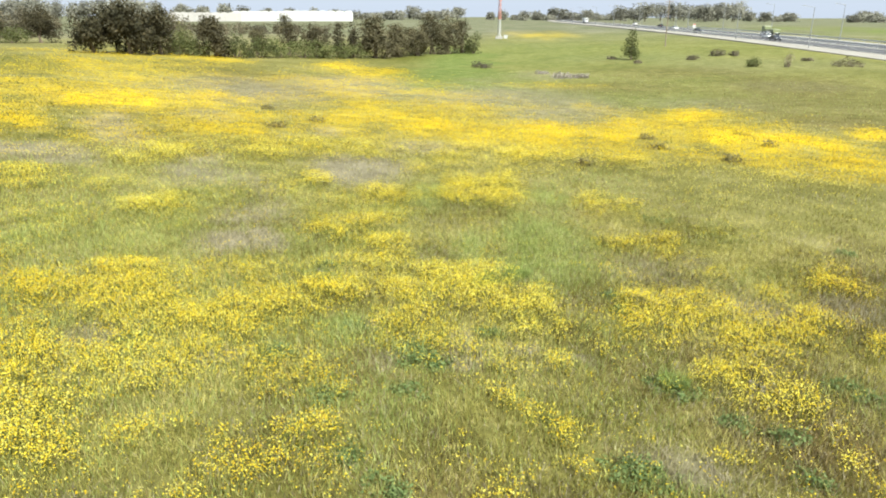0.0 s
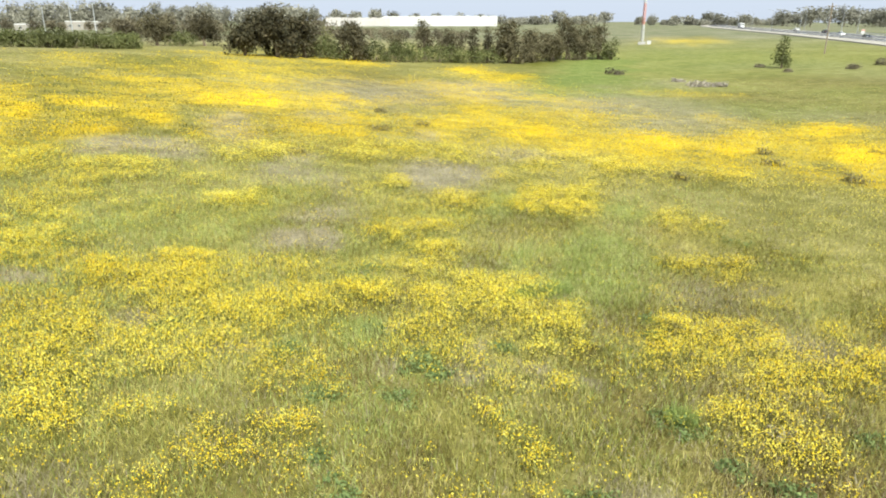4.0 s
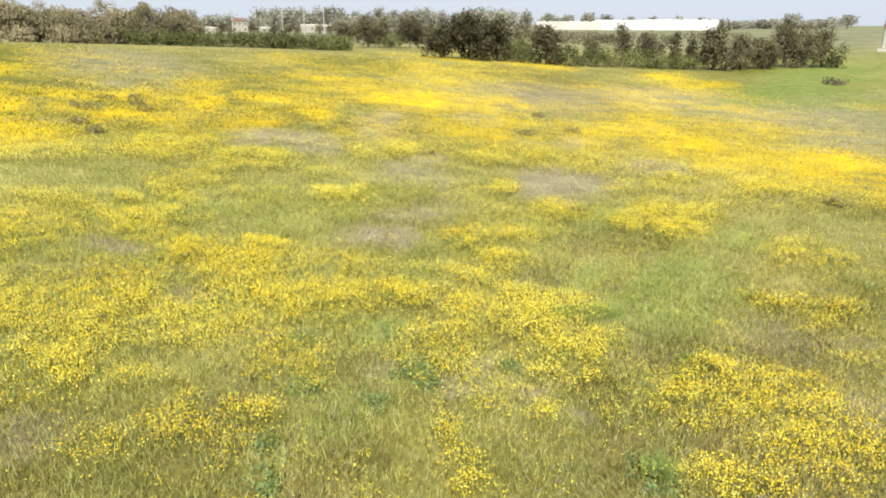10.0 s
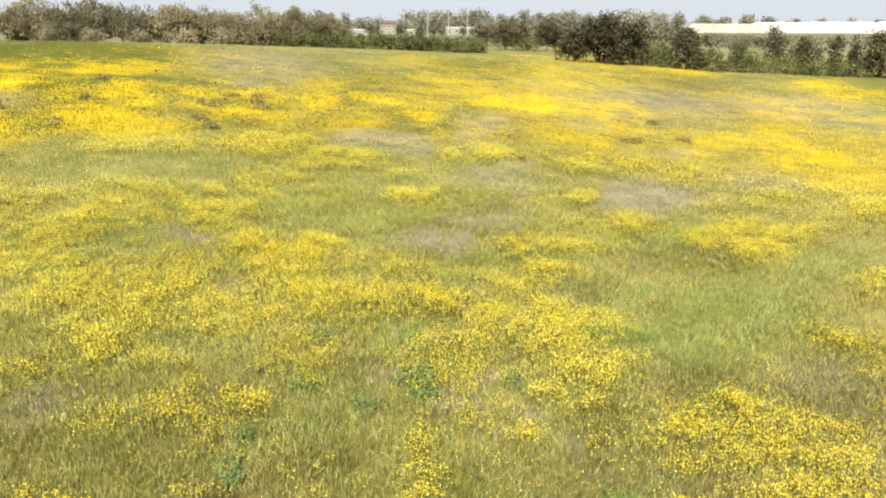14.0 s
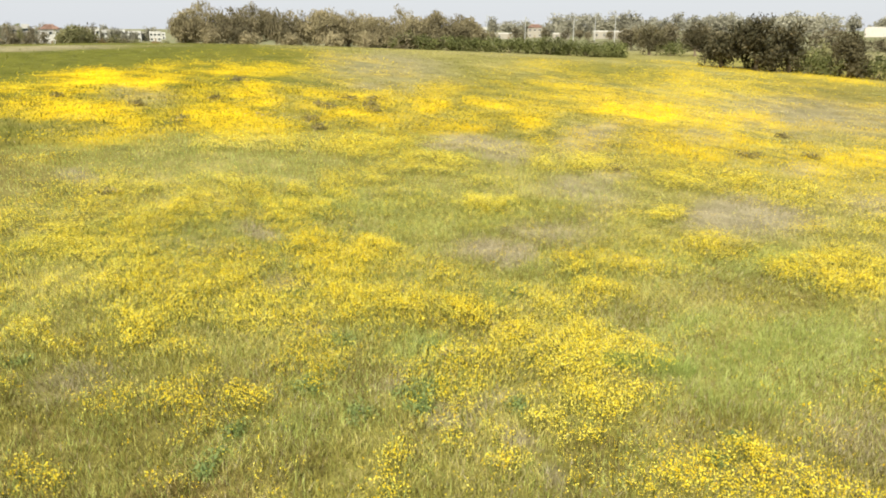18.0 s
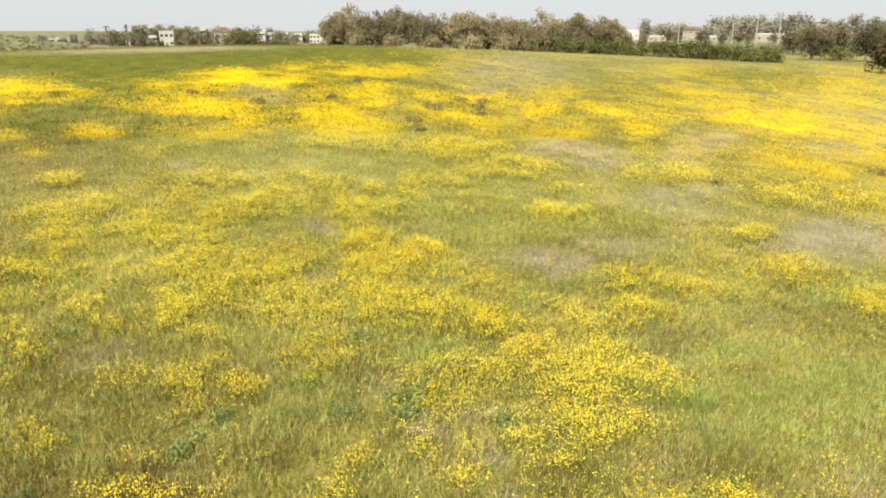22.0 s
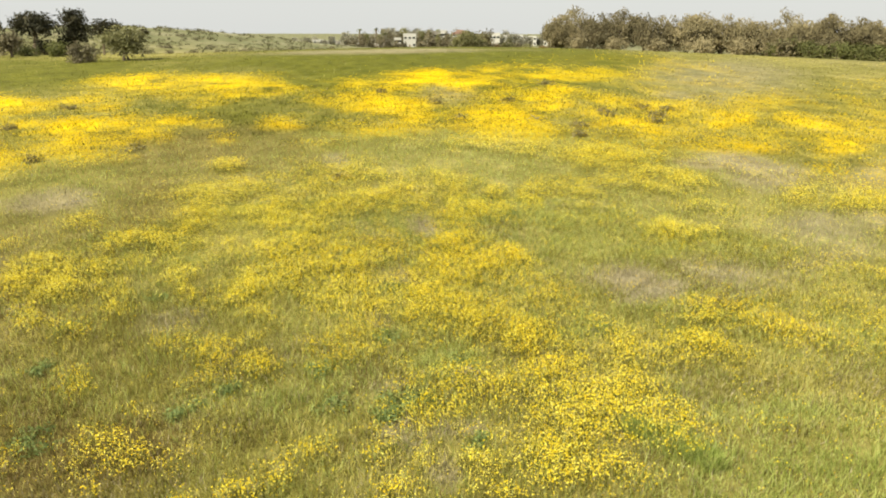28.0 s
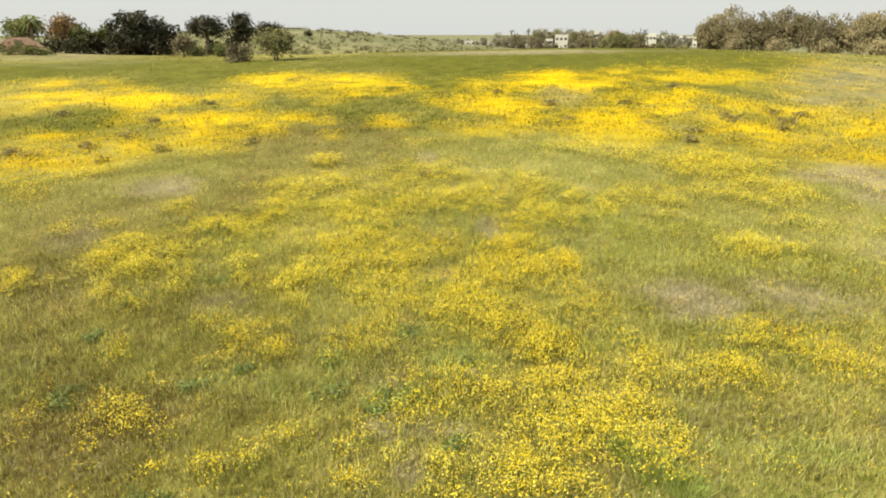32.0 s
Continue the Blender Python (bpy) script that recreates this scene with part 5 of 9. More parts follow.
def palm(x, y, tall, wide, group="", fronds=14, sink=0.1):
    """A date palm: a ringed trunk and a head of arching fronds."""
    SEED[0] += 1
    g = np.random.RandomState(SEED[0])
    base = root("palm_tree", pose(x, y, ground_z(x, y) - sink), "tall palm with a bare trunk and arching grey-green fronds", "palm", group)
    bm = bmesh.new()
    girth, steps = 0.035 * tall + 0.08, 6
    for k in range(steps):
        tube(bm, (0.02 * tall * math.sin(k * 0.3), 0, tall * 0.86 * k / steps), (0.02 * tall * math.sin(k * 0.3 + 0.3), 0, tall * 0.86 * (k + 1) / steps), girth * 1.08, girth * 0.85)
    part("trunk", bm, M_BARK, base)
    head = Vector((0.02 * tall * math.sin(1.8), 0, tall * 0.85))
    for f in range(fronds):
        a, lift = f * 2.4, 0.9 * g.rand() - 0.15
        bm, n, r = bmesh.new(), 6, wide / 2 * (0.8 + 0.3 * g.rand())
        rows = []
        for k in range(n + 1):
            s = k / n
            p = head + Vector((math.cos(a) * r * s, math.sin(a) * r * s, r * (lift * s * 1.4 - 0.85 * s * s) + 0.14 * tall * (1 - s) * s))
            w = 0.16 * r * (1.05 - s) * min(1, 4 * s + 0.3)
            side = Vector((-math.sin(a), math.cos(a), 0)) * w
            rows.append((bm.verts.new(p - side - Vector((0, 0, 0.6 * w))), bm.verts.new(p), bm.verts.new(p + side - Vector((0, 0, 0.6 * w)))))
        for p, q in zip(rows, rows[1:]):
            bm.faces.new((p[0], p[1], q[1], q[0]))
            bm.faces.new((p[1], p[2], q[2], q[1]))
        part("frond", bm, M_GREENLEAF, base)
    return base


# ---- buildings ----
def house(name, label, x, y, turn, wide, deep, tall, storeys, wall, roof="flat", roof_mat=None, bays=4, group=""):
    """A house whose front looks along its own -y: walls, roof, and framed windows set into each front and side."""
    base = root(name, pose(x, y, ground_z(x, y) - 0.3, 0, 0, turn), label, "house", group)
    bm = bmesh.new()
    box(bm, 0, 0, tall / 2, wide, deep, tall, 0.04)
    part("wall", bm, wall, base)
    bm = bmesh.new()
    if roof == "flat":
        box(bm, 0, -deep / 2 + 0.1, tall + 0.3, wide + 0.3, 0.2, 0.6, 0.03)
        box(bm, 0, deep / 2 - 0.1, tall + 0.3, wide + 0.3, 0.2, 0.6, 0.03)
        box(bm, -wide / 2 + 0.1, 0, tall + 0.3, 0.2, deep - 0.4, 0.598, 0.03)
        box(bm, wide / 2 - 0.1, 0, tall + 0.3, 0.2, deep - 0.4, 0.598, 0.03)
        box(bm, 0, 0, tall + 0.06, wide - 0.4, deep - 0.4, 0.12)
    else:
        rise, o = 0.28 * deep, 0.5
        v = [bm.verts.new(p) for p in ((-wide / 2 - o, -deep / 2 - o, tall), (wide / 2 + o, -deep / 2 - o, tall), (wide / 2 + o, deep / 2 + o, tall), (-wide / 2 - o, deep / 2 + o, tall),
             (-wide / 2 + deep * 0.35, 0, tall + rise), (wide / 2 - deep * 0.35, 0, tall + rise))]
        for f in ((0, 1, 5, 4), (2, 3, 4, 5), (1, 2, 5), (3, 0, 4), (3, 2, 1, 0)):
            bm.faces.new([v[k] for k in f])
        bmesh.ops.solidify(bm, geom=bm.faces[:], thickness=0.15)
    part("roof", bm, roof_mat or wall, base)
    high = tall / storeys
    for s in range(storeys):
        for k in range(bays):
            if s == 0 and k == bays // 2:
                bm = box(bmesh.new(), 0, 0, 1.05, 1.0, 0.1, 2.1, 0.02)
                part("door", bm, M_WOOD, base, "", pose((k + 0.5) / bays * wide - wide / 2, -deep / 2 - 0.03, 0.3))
                continue
            w = part("window", box(bmesh.new(), 0, 0, 0, 1.5, 0.12, 1.4, 0.02), M_MASTWHITE, base, "", pose((k + 0.5) / bays * wide - wide / 2, -deep / 2 - 0.02, s * high + high * 0.55))
            part("pane", box(bmesh.new(), 0, -0.05, 0, 1.3, 0.06, 1.2), M_GLASS, w)
        for sx in (-1, 1):
            w = part("window", box(bmesh.new(), 0, 0, 0, 0.12, 1.4, 1.3, 0.02), M_MASTWHITE, base, "", pose(sx * (wide / 2 + 0.02), 0, s * high + high * 0.55))
            part("pane", box(bmesh.new(), sx * 0.05, 0, 0, 0.06, 1.2, 1.1), M_GLASS, w)
    return base


def greenhouse(x, y, turn, spans, span_wide, deep, tall, group="", sheet=None):
    """A block of low plastic tunnels side by side, closed with white sheeting."""
    base = root("greenhouse", pose(x, y, ground_z(x, y) - 0.3, 0, 0, turn), "long low greenhouse covered in white plastic sheeting", "greenhouse", group)
    for k in range(spans):
        bm, x0 = bmesh.new(), (k - spans / 2) * span_wide
        prof = [(0, 0), (0, tall * 0.86)] + [(span_wide * (0.5 - 0.5 * math.cos(a)), tall * (0.86 + 0.14 * math.sin(a))) for a in np.linspace(0.3, math.pi - 0.3, 6)] + [(span_wide - 0.06, tall * 0.86), (span_wide - 0.06, 0)]
        front = [bm.verts.new((x0 + px, -deep / 2, pz)) for px, pz in prof]
        back = [bm.verts.new((x0 + px, deep / 2, pz)) for px, pz in prof]
        for i in range(len(prof) - 1):
            bm.faces.new((front[i], front[i + 1], back[i + 1], back[i]))
        bm.faces.new(front)
        bm.faces.new(back[::-1])
        bmesh.ops.recalc_face_normals(bm, faces=bm.faces)
        t = part("tunnel", bm, sheet or M_SHEET, base)
        for j in range(3):
            part("post", box(bmesh.new(), x0 + 0.05, -deep / 2 - 0.06, tall * 0.31, 0.12, 0.1, tall * 0.62), M_STEEL, t) if j == 0 else None
    return base


# ---- road ----
ROAD_WAY = Vector((-0.06, 0.998))


def road_point(along, across):
    """A place on the road, which bends slightly."""
    return 99 - 0.12 * along + 0.00013 * along**2 + across, along + 0.06 * across


def road_z(along):
    """The road's bed evens out the land under it."""
    return sum(ground_z(*road_point(along + d, 9)) for d in (-40, 0, 40)) / 3 + 0.35


def strip(bm, a0, a1, c0, c1, lift, step=20.0, thick=0.0):
    """A ribbon along the road, from a0 to a1 along it and c0 to c1 across."""
    n = max(1, int((a1 - a0) / step))
    rows = []
    for k in range(n + 1):
        a = a0 + (a1 - a0) * k / n
        z = road_z(a) + lift
        rows.append([bm.verts.new((*road_point(a, c), zz)) for c, zz in ((c0, z - thick), (c0, z), (c1, z), (c1, z - thick))])
    for p, q in zip(rows, rows[1:]):
        for i in range(3 if thick else 0):
            bm.faces.new((p[i], p[i + 1], q[i + 1], q[i]))
        if not thick:
            bm.faces.new((p[1], p[2], q[2], q[1]))
    return bm


def setting(name, bm, material, label):
    bmesh.ops.recalc_face_normals(bm, faces=bm.faces)
    me = bpy.data.meshes.new(name)
    bm.to_mesh(me)
    bm.free()
    me.materials.append(material)
    return tagged(new(name, me), label, name.split("_")[0], kind="structure")


def build_road():
    setting("verge", strip(bmesh.new(), -60, 1400, -8.0, 24, 0.0, 20, 1.6), M_GRAVEL, "pale gravel shoulder along the highway")
    road = setting("road", strip(strip(bmesh.new(), -60, 1400, 0, 9, 0.06, 20, 0.04), -60, 1400, 11, 20, 0.06, 20, 0.04), M_ASPHALT, "grey asphalt dual carriageway with painted lines")
    for c in (0.4, 8.5, 11.4, 19.5):
        part("edge_line", strip(bmesh.new(), -60, 900, c, c + 0.16, 0.066), M_PAINT, road)
    for c in (4.4, 15.4):
        for k in range(60):
            part("lane_dash", strip(bmesh.new(), 60 + k * 9, 63 + k * 9, c, c + 0.15, 0.066, 3), M_PAINT, road)
    for c, name in ((9.9, "guard_rail"), (21.5, "guard_rail"), (-1.2, "guard_rail")):
        a0, a1 = (110, 330) if c > 0 else (210, 330)
        rail = root(name, Matrix.Identity(4), "galvanised steel guard rail on short posts beside the road", "guard rail", "guard rails")
        part("beam", strip(bmesh.new(), a0, a1, c, c + 0.09, 0.85, 6, 0.32), M_STEEL, rail)
        a = a0
        while a <= a1:
            px, py = road_point(a, c + 0.16)
            part("post", box(bmesh.new(), px, py, road_z(a) + 0.38, 0.12, 0.12, 0.76), M_STEEL, rail)
            a += 6.0


def street_lamp(along, across, tall, arm=2.2):
    px, py = road_point(along, across)
    ob = root("street_lamp", pose(px, py, road_z(along) - 0.1, 0, 0, 0), "tall grey steel street lamp at the roadside", "street lamp", "lamps along the road")
    bm = bmesh.new()
    tube(bm, (0, 0, 0), (0, 0, tall), 0.13, 0.07, 8)
    part("pole", bm, M_LAMPGREY, ob)
    bm = bmesh.new()
    tube(bm, (0, 0, tall - 0.05), (-arm, 0, tall + 0.35), 0.06, 0.045, 6)
    part("arm", bm, M_LAMPGREY, ob)
    head = part("lamp_head", box(bmesh.new(), -arm - 0.3, 0, tall + 0.36, 0.6, 0.24, 0.13, 0.04), M_LAMPGREY, ob)
    part("lens", box(bmesh.new(), -arm - 0.3, 0, tall + 0.27, 0.42, 0.16, 0.05), M_LAMPGLASS, head)


def utility_pole(x, y, tall, label="weathered wooden utility pole with a crossarm", thick=0.16, stuff=None):
    ob = root("utility_pole", pose(x, y, ground_z(x, y) - 0.2), label, "pole", "utility poles")
    bm = bmesh.new()
    tube(bm, (0, 0, 0), (0, 0, tall), thick, thick * 0.65, 8)
    part("pole", bm, stuff or M_WOOD, ob)
    part("crossarm", box(bmesh.new(), 0, 0, tall - 0.6, 1.9 + 4 * (thick - 0.16), 0.12, thick * 0.9, 0.02), stuff or M_WOOD, ob)
    for k in (-0.8, 0, 0.8):
        bm = bmesh.new()
        tube(bm, (k, 0, tall - 0.55), (k, 0, tall - 0.28), 0.05, 0.035, 6)
        part("insulator", bm, M_MASTWHITE, ob)


def wheel(parent, x, y, r, w):
    bm = bmesh.new()
    tube(bm, (x, y - w / 2, r), (x, y + w / 2, r), r, r, 14)
    t = part("wheel", bm, M_RUBBER, parent)
    bm = bmesh.new()
    tube(bm, (x, y - w / 2 - 0.015, r), (x, y + w / 2 + 0.015, r), r * 0.58, r * 0.58, 10)
    part("rim", bm, M_STEEL, t)


def car(along, across, paint, label, way=1):
    """A saloon on the road, headed up or down it."""
    px, py = road_point(along, across)
    turn = math.degrees(math.atan2(ROAD_WAY.y, ROAD_WAY.x)) + (0 if way > 0 else 180)
    ob = root("car", pose(px, py, road_z(along) + 0.06, 0, 0, turn), label, "car", "traffic on the highway")
    prof = [(-2.15, 0.35), (-2.2, 0.8), (-2.0, 0.98), (0.9, 1.0), (1.95, 0.82), (2.2, 0.6), (2.15, 0.32)]
    top = [(-1.7, 0.97), (-1.15, 1.43), (0.15, 1.45), (0.95, 0.98)]
    for name, outline, wide, mat in (("body", prof, 1.76, paint), ("cabin", top, 1.5, M_GLASS)):
        bm = bmesh.new()
        l = [bm.verts.new((a, -wide / 2, b)) for a, b in outline]
        r = [bm.verts.new((a, wide / 2, b)) for a, b in outline]
        n = len(outline)
        for i in range(n):
            bm.faces.new((l[i], l[(i + 1) % n], r[(i + 1) % n], r[i]))
        bm.faces.new(l[::-1])
        bm.faces.new(r)
        bmesh.ops.recalc_face_normals(bm, faces=bm.faces)
        bmesh.ops.bevel(bm, geom=bm.edges[:], offset=0.05, segments=2, affect="EDGES")
        b = part(name, bm, mat, ob)
    part("roof", box(bmesh.new(), -0.5, 0, 1.455, 1.25, 1.38, 0.05, 0.02), paint, ob)
    for sx in (-1.35, 1.35):
        for sy in (-0.78, 0.78):
            wheel(ob, sx, sy, 0.32, 0.2)
    for sy in (-0.6, 0.6):
        part("headlight", box(bmesh.new(), 2.12, sy, 0.64, 0.16, 0.34, 0.14, 0.03), M_LAMPGLASS, ob)
        part("tail_light", box(bmesh.new(), -2.18, sy, 0.78, 0.08, 0.3, 0.14, 0.02), M_RED, ob)


def truck(along, across, cab, load, label, way=1, size=8.5, bed=2.4):
    px, py = road_point(along, across)
    turn = math.degrees(math.atan2(ROAD_WAY.y, ROAD_WAY.x)) + (0 if way > 0 else 180)
    ob = root("truck", pose(px, py, road_z(along) + 0.06, 0, 0, turn), label, "truck", "traffic on the highway")
    part("chassis", box(bmesh.new(), 0, 0, 0.75, size, 0.9, 0.25, 0.03), M_STEEL, ob)
    c = part("cab", box(bmesh.new(), size / 2 - 1.0, 0, 1.75, 2.0, 2.3, 2.2, 0.18), cab, ob)
    part("windscreen", box(bmesh.new(), size / 2 + 0.0, 0, 2.15, 0.06, 2.0, 0.85, 0.02), M_GLASS, c)
    part("cargo_box", box(bmesh.new(), -1.15, 0, 0.9 + bed / 2, size - 2.4, 2.45, bed, 0.06), load, ob)
    for sx in (size / 2 - 1.1, -size / 2 + 1.0, -size / 2 + 2.2):
        for sy in (-1.0, 1.0):
            wheel(ob, sx, sy, 0.5, 0.3)


def mast(x, y, tall, side):
    """A guyed lattice mast in red and white bands on a concrete block."""
    ob = root("radio_mast", pose(x, y, ground_z(x, y) - 0.1), "slender lattice radio mast painted in red and white bands", "mast")
    part("footing", box(bmesh.new(), 0, 0, 0.4, 2.4, 2.4, 1.0, 0.06), M_CONCRETE, ob)
    part("equipment_cabinet", box(bmesh.new(), 2.2, 0.4, 0.6, 1.2, 0.9, 1.3, 0.05), M_MASTWHITE, ob)
    band, k, z = 6.5, 0, 1.0
    first = 5.2
    while z < tall:
        top = min(tall, z + (first if k == 0 else band))
        bm, n = bmesh.new(), max(1, int((top - z) / 1.1))
        legs = [(side / 2 * math.cos(a), side / 2 * math.sin(a)) for a in (0.5, 0.5 + math.tau / 3, 0.5 + 2 * math.tau / 3)]
        for lx, ly in legs:
            tube(bm, (lx, ly, z), (lx, ly, top), 0.085, 0.085, 6)
        for i in range(n):
            z0, z1 = z + (top - z) * i / n, z + (top - z) * (i + 1) / n
            for p, q in zip(legs, legs[1:] + legs[:1]):
                tube(bm, (*p, z0), (*q, z1), 0.055, 0.055, 4)
                tube(bm, (*p, z1), (*q, z1), 0.05, 0.05, 4)
        part("mast_section", bm, M_MASTWHITE if k % 2 == 0 else M_RED, ob, "white band" if k % 2 == 0 else "red band")
        z, k = top, k + 1


def road_sign(along, across):
    px, py = road_point(along, across)
    ob = root("road_sign", pose(px, py, road_z(along) - 0.1, 0, 0, 5), "small red and white road sign on a steel post", "road sign")
    bm = bmesh.new()
    tube(bm, (0, 0, 0), (0, 0, 3.2), 0.05, 0.05, 8)
    part("post", bm, M_STEEL, ob)
    p = part("sign_plate", box(bmesh.new(), 0, -0.08, 2.7, 1.0, 0.04, 1.4, 0.015), M_MASTWHITE, ob)
    part("sign_border", box(bmesh.new(), 0, -0.11, 3.15, 0.9, 0.02, 0.4, 0.005), M_RED, p)


# the line of trees north of the field
tree("acacia_tree", "brownish-green bushy tree at the field edge", -107.0, 154.7, 7.9, 8.3, M_ACACIA, 4600, 0.2, 0.04, 14, 2, "trees along the field edge", "bushy")
tree("acacia_tree", "brownish-green bushy tree at the field edge", -98.0, 160.9, 8.1, 7.4, M_ACACIA, 4600, 0.2, 0.04, 14, 2, "trees along the field edge", "bushy")
tree("acacia_tree", "brownish-green bushy tree at the field edge", -62.6, 116.9, 6.3, 6.5, M_DARKLEAF, 4600, 0.2, 0.04, 14, 2, "trees along the field edge", "bushy")
tree("acacia_tree", "large dark spreading tree with a dense brown-green crown", -57.7, 119.7, 8.8, 10.0, M_DARKLEAF, 9500, 0.22, 0.04, 14, 2, "trees along the field edge", "bushy")
tree("acacia_tree", "brownish-green bushy tree at the field edge", -54.7, 124.6, 8.3, 6.2, M_DARKLEAF, 3000, 0.2, 0.04, 14, 2, "trees along the field edge", "bushy")
tree("acacia_tree", "brownish-green bushy tree at the field edge", -45.5, 126.5, 7.3, 5.5, M_ACACIA, 4600, 0.2, 0.04, 14, 2, "trees along the field edge", "bushy")
tree("acacia_tree", "brownish-green bushy tree at the field edge", -43.0, 143.4, 5.5, 3.9, M_ACACIA, 1300, 0.2, 0.04, 14, 2, "trees along the field edge", "bushy")
tree("acacia_tree", "brownish-green bushy tree at the field edge", -37.7, 147.2, 8.3, 4.7, M_ACACIA, 1800, 0.2, 0.04, 14, 2, "trees along the field edge", "round")
tree("acacia_tree", "brownish-green bushy tree at the field edge", -32.1, 146.7, 6.9, 6.8, M_ACACIA, 2400, 0.2, 0.04, 14, 2, "trees along the field edge", "bushy")
tree("acacia_tree", "brownish-green bushy tree at the field edge", -27.8, 149.8, 7.2, 3.4, M_ACACIA, 1500, 0.2, 0.04, 14, 2, "trees along the field edge", "slim")
tree("acacia_tree", "brownish-green bushy tree at the field edge", -25.1, 151.4, 7.5, 3.0, M_ACACIA, 1400, 0.2, 0.04, 14, 2, "trees along the field edge", "slim")
tree("acacia_tree", "brownish-green bushy tree at the field edge", -20.5, 151.2, 8.6, 7.4, M_ACACIA, 3200, 0.28, 0.04, 14, 2, "trees along the field edge", "bushy")
tree("acacia_tree", "brownish-green bushy tree at the field edge", -16.8, 157.9, 7.1, 6.4, M_ACACIA, 4600, 0.2, 0.04, 14, 2, "trees along the field edge", "bushy")
tree("acacia_tree", "brownish-green bushy tree at the field edge", -12.7, 163.4, 6.7, 6.9, M_ACACIA, 4600, 0.2, 0.04, 14, 2, "trees along the field edge", "bushy")
tree("acacia_tree", "brownish-green bushy tree at the field edge", -9.7, 170.8, 9.4, 8.2, M_ACACIA, 4600, 0.2, 0.04, 14, 2, "trees along the field edge", "bushy")
tree("acacia_tree", "brownish-green bushy tree at the field edge", -6.2, 173.1, 8.6, 7.8, M_ACACIA, 4600, 0.2, 0.04, 14, 2, "trees along the field edge", "bushy")
tree("acacia_tree", "brownish-green bushy tree at the field edge", -2.9, 176.2, 8.4, 4.5, M_ACACIA, 1500, 0.2, 0.04, 14, 2, "trees along the field edge", "bushy")
shrub("green_bush", "low green bush beside the trees", 0.1, 173.4, 5.15, 4.2, M_GREENLEAF, 900, 0.22, "bushes under the trees")
shrub("green_bush", "low green bush beside the trees", -101.2, 156.3, 3.73, 8.7, M_GREENLEAF, 1500, 0.19, "bushes under the trees")
shrub("green_bush", "low green bush beside the trees", -52.4, 126.8, 4.16, 7.3, M_GREENLEAF, 1500, 0.19, "bushes under the trees")
shrub("green_bush", "low green bush beside the trees", -42.4, 128.8, 4.22, 8.6, M_GREENLEAF, 1500, 0.19, "bushes under the trees")
shrub("green_bush", "low green bush beside the trees", -39.7, 134.0, 3.97, 8.8, M_GREENLEAF, 1500, 0.19, "bushes under the trees")
shrub("green_bush", "low green bush beside the trees", -37.1, 138.0, 3.90, 9.0, M_GREENLEAF, 1500, 0.19, "bushes under the trees")
shrub("green_bush", "low green bush beside the trees", -33.6, 142.2, 3.86, 9.2, M_GREENLEAF, 1500, 0.19, "bushes under the trees")
shrub("green_bush", "low green bush beside the trees", -29.5, 145.3, 3.62, 9.3, M_GREENLEAF, 1500, 0.19, "bushes under the trees")
shrub("green_bush", "low green bush beside the trees", -25.2, 148.3, 3.58, 7.9, M_GREENLEAF, 1500, 0.19, "bushes under the trees")
shrub("green_bush", "low green bush beside the trees", -48.6, 126.3, 3.08, 6.3, M_GREENLEAF, 1500, 0.19, "bushes under the trees")
shrub("pale_bush", "pale grey-green bush behind the trees", -56.7, 140.2, 5.55, 5.9, M_OLIVE, 1200, 0.25, "bushes under the trees")
# bare brownish trees and a round crown further behind
tree("scrub_tree", "thin brownish tree with sparse twiggy crown", -131.2, 194.1, 8.3, 11.4, M_SCRUB, 1500, 0.35, 0.15, 9, 2, "trees along the field edge", "bushy")
tree("scrub_tree", "thin brownish tree with sparse twiggy crown", -126.4, 203.7, 8.7, 10.9, M_SCRUB, 1500, 0.35, 0.15, 9, 2, "trees along the field edge", "bushy")
tree("scrub_tree", "thin brownish tree with sparse twiggy crown", -142.7, 191.5, 7.7, 8.5, M_SCRUB, 1500, 0.35, 0.15, 9, 2, "trees along the field edge", "bushy")
tree("scrub_tree", "thin brownish tree with sparse twiggy crown", -90.1, 213.1, 8.0, 14.9, M_SCRUB, 1500, 0.35, 0.15, 9, 2, "trees along the field edge", "bushy")
# this crown takes the haze-paled leaf colour too
tree("round_tree", "broad domed green tree rising behind the others", -113.7, 237.1, 11.8, 21.2, M_HAZED, 2600, 0.5, 0.1, 10, 1, "", "round")
tree("bare_tree", "thin brown leafless tree in a thicket behind the trees", -152.7, 201.6, 6.0, 7.4, M_SCRUB, 620, 0.32, 0.06, 8, 2, "thicket behind the trees", "bushy")
tree("bare_tree", "thin brown leafless tree in a thicket behind the trees", -151.4, 208.9, 6.7, 6.7, M_SCRUB, 620, 0.32, 0.06, 8, 2, "thicket behind the trees", "bushy")
tree("bare_tree", "thin brown leafless tree in a thicket behind the trees", -138.7, 205.7, 6.0, 8.1, M_SCRUB, 620, 0.32, 0.06, 8, 2, "thicket behind the trees", "bushy")
tree("bare_tree", "thin brown leafless tree in a thicket behind the trees", -140.2, 219.3, 6.7, 6.8, M_SCRUB, 620, 0.32, 0.06, 8, 2, "thicket behind the trees", "bushy")
tree("bare_tree", "thin brown leafless tree in a thicket behind the trees", -130.6, 220.7, 6.3, 8.3, M_SCRUB, 620, 0.32, 0.06, 8, 2, "thicket behind the trees", "bushy")
tree("bare_tree", "thin brown leafless tree in a thicket behind the trees", -101.0, 240.9, 4.9, 8.5, M_SCRUB, 620, 0.32, 0.06, 8, 2, "thicket behind the trees", "bushy")
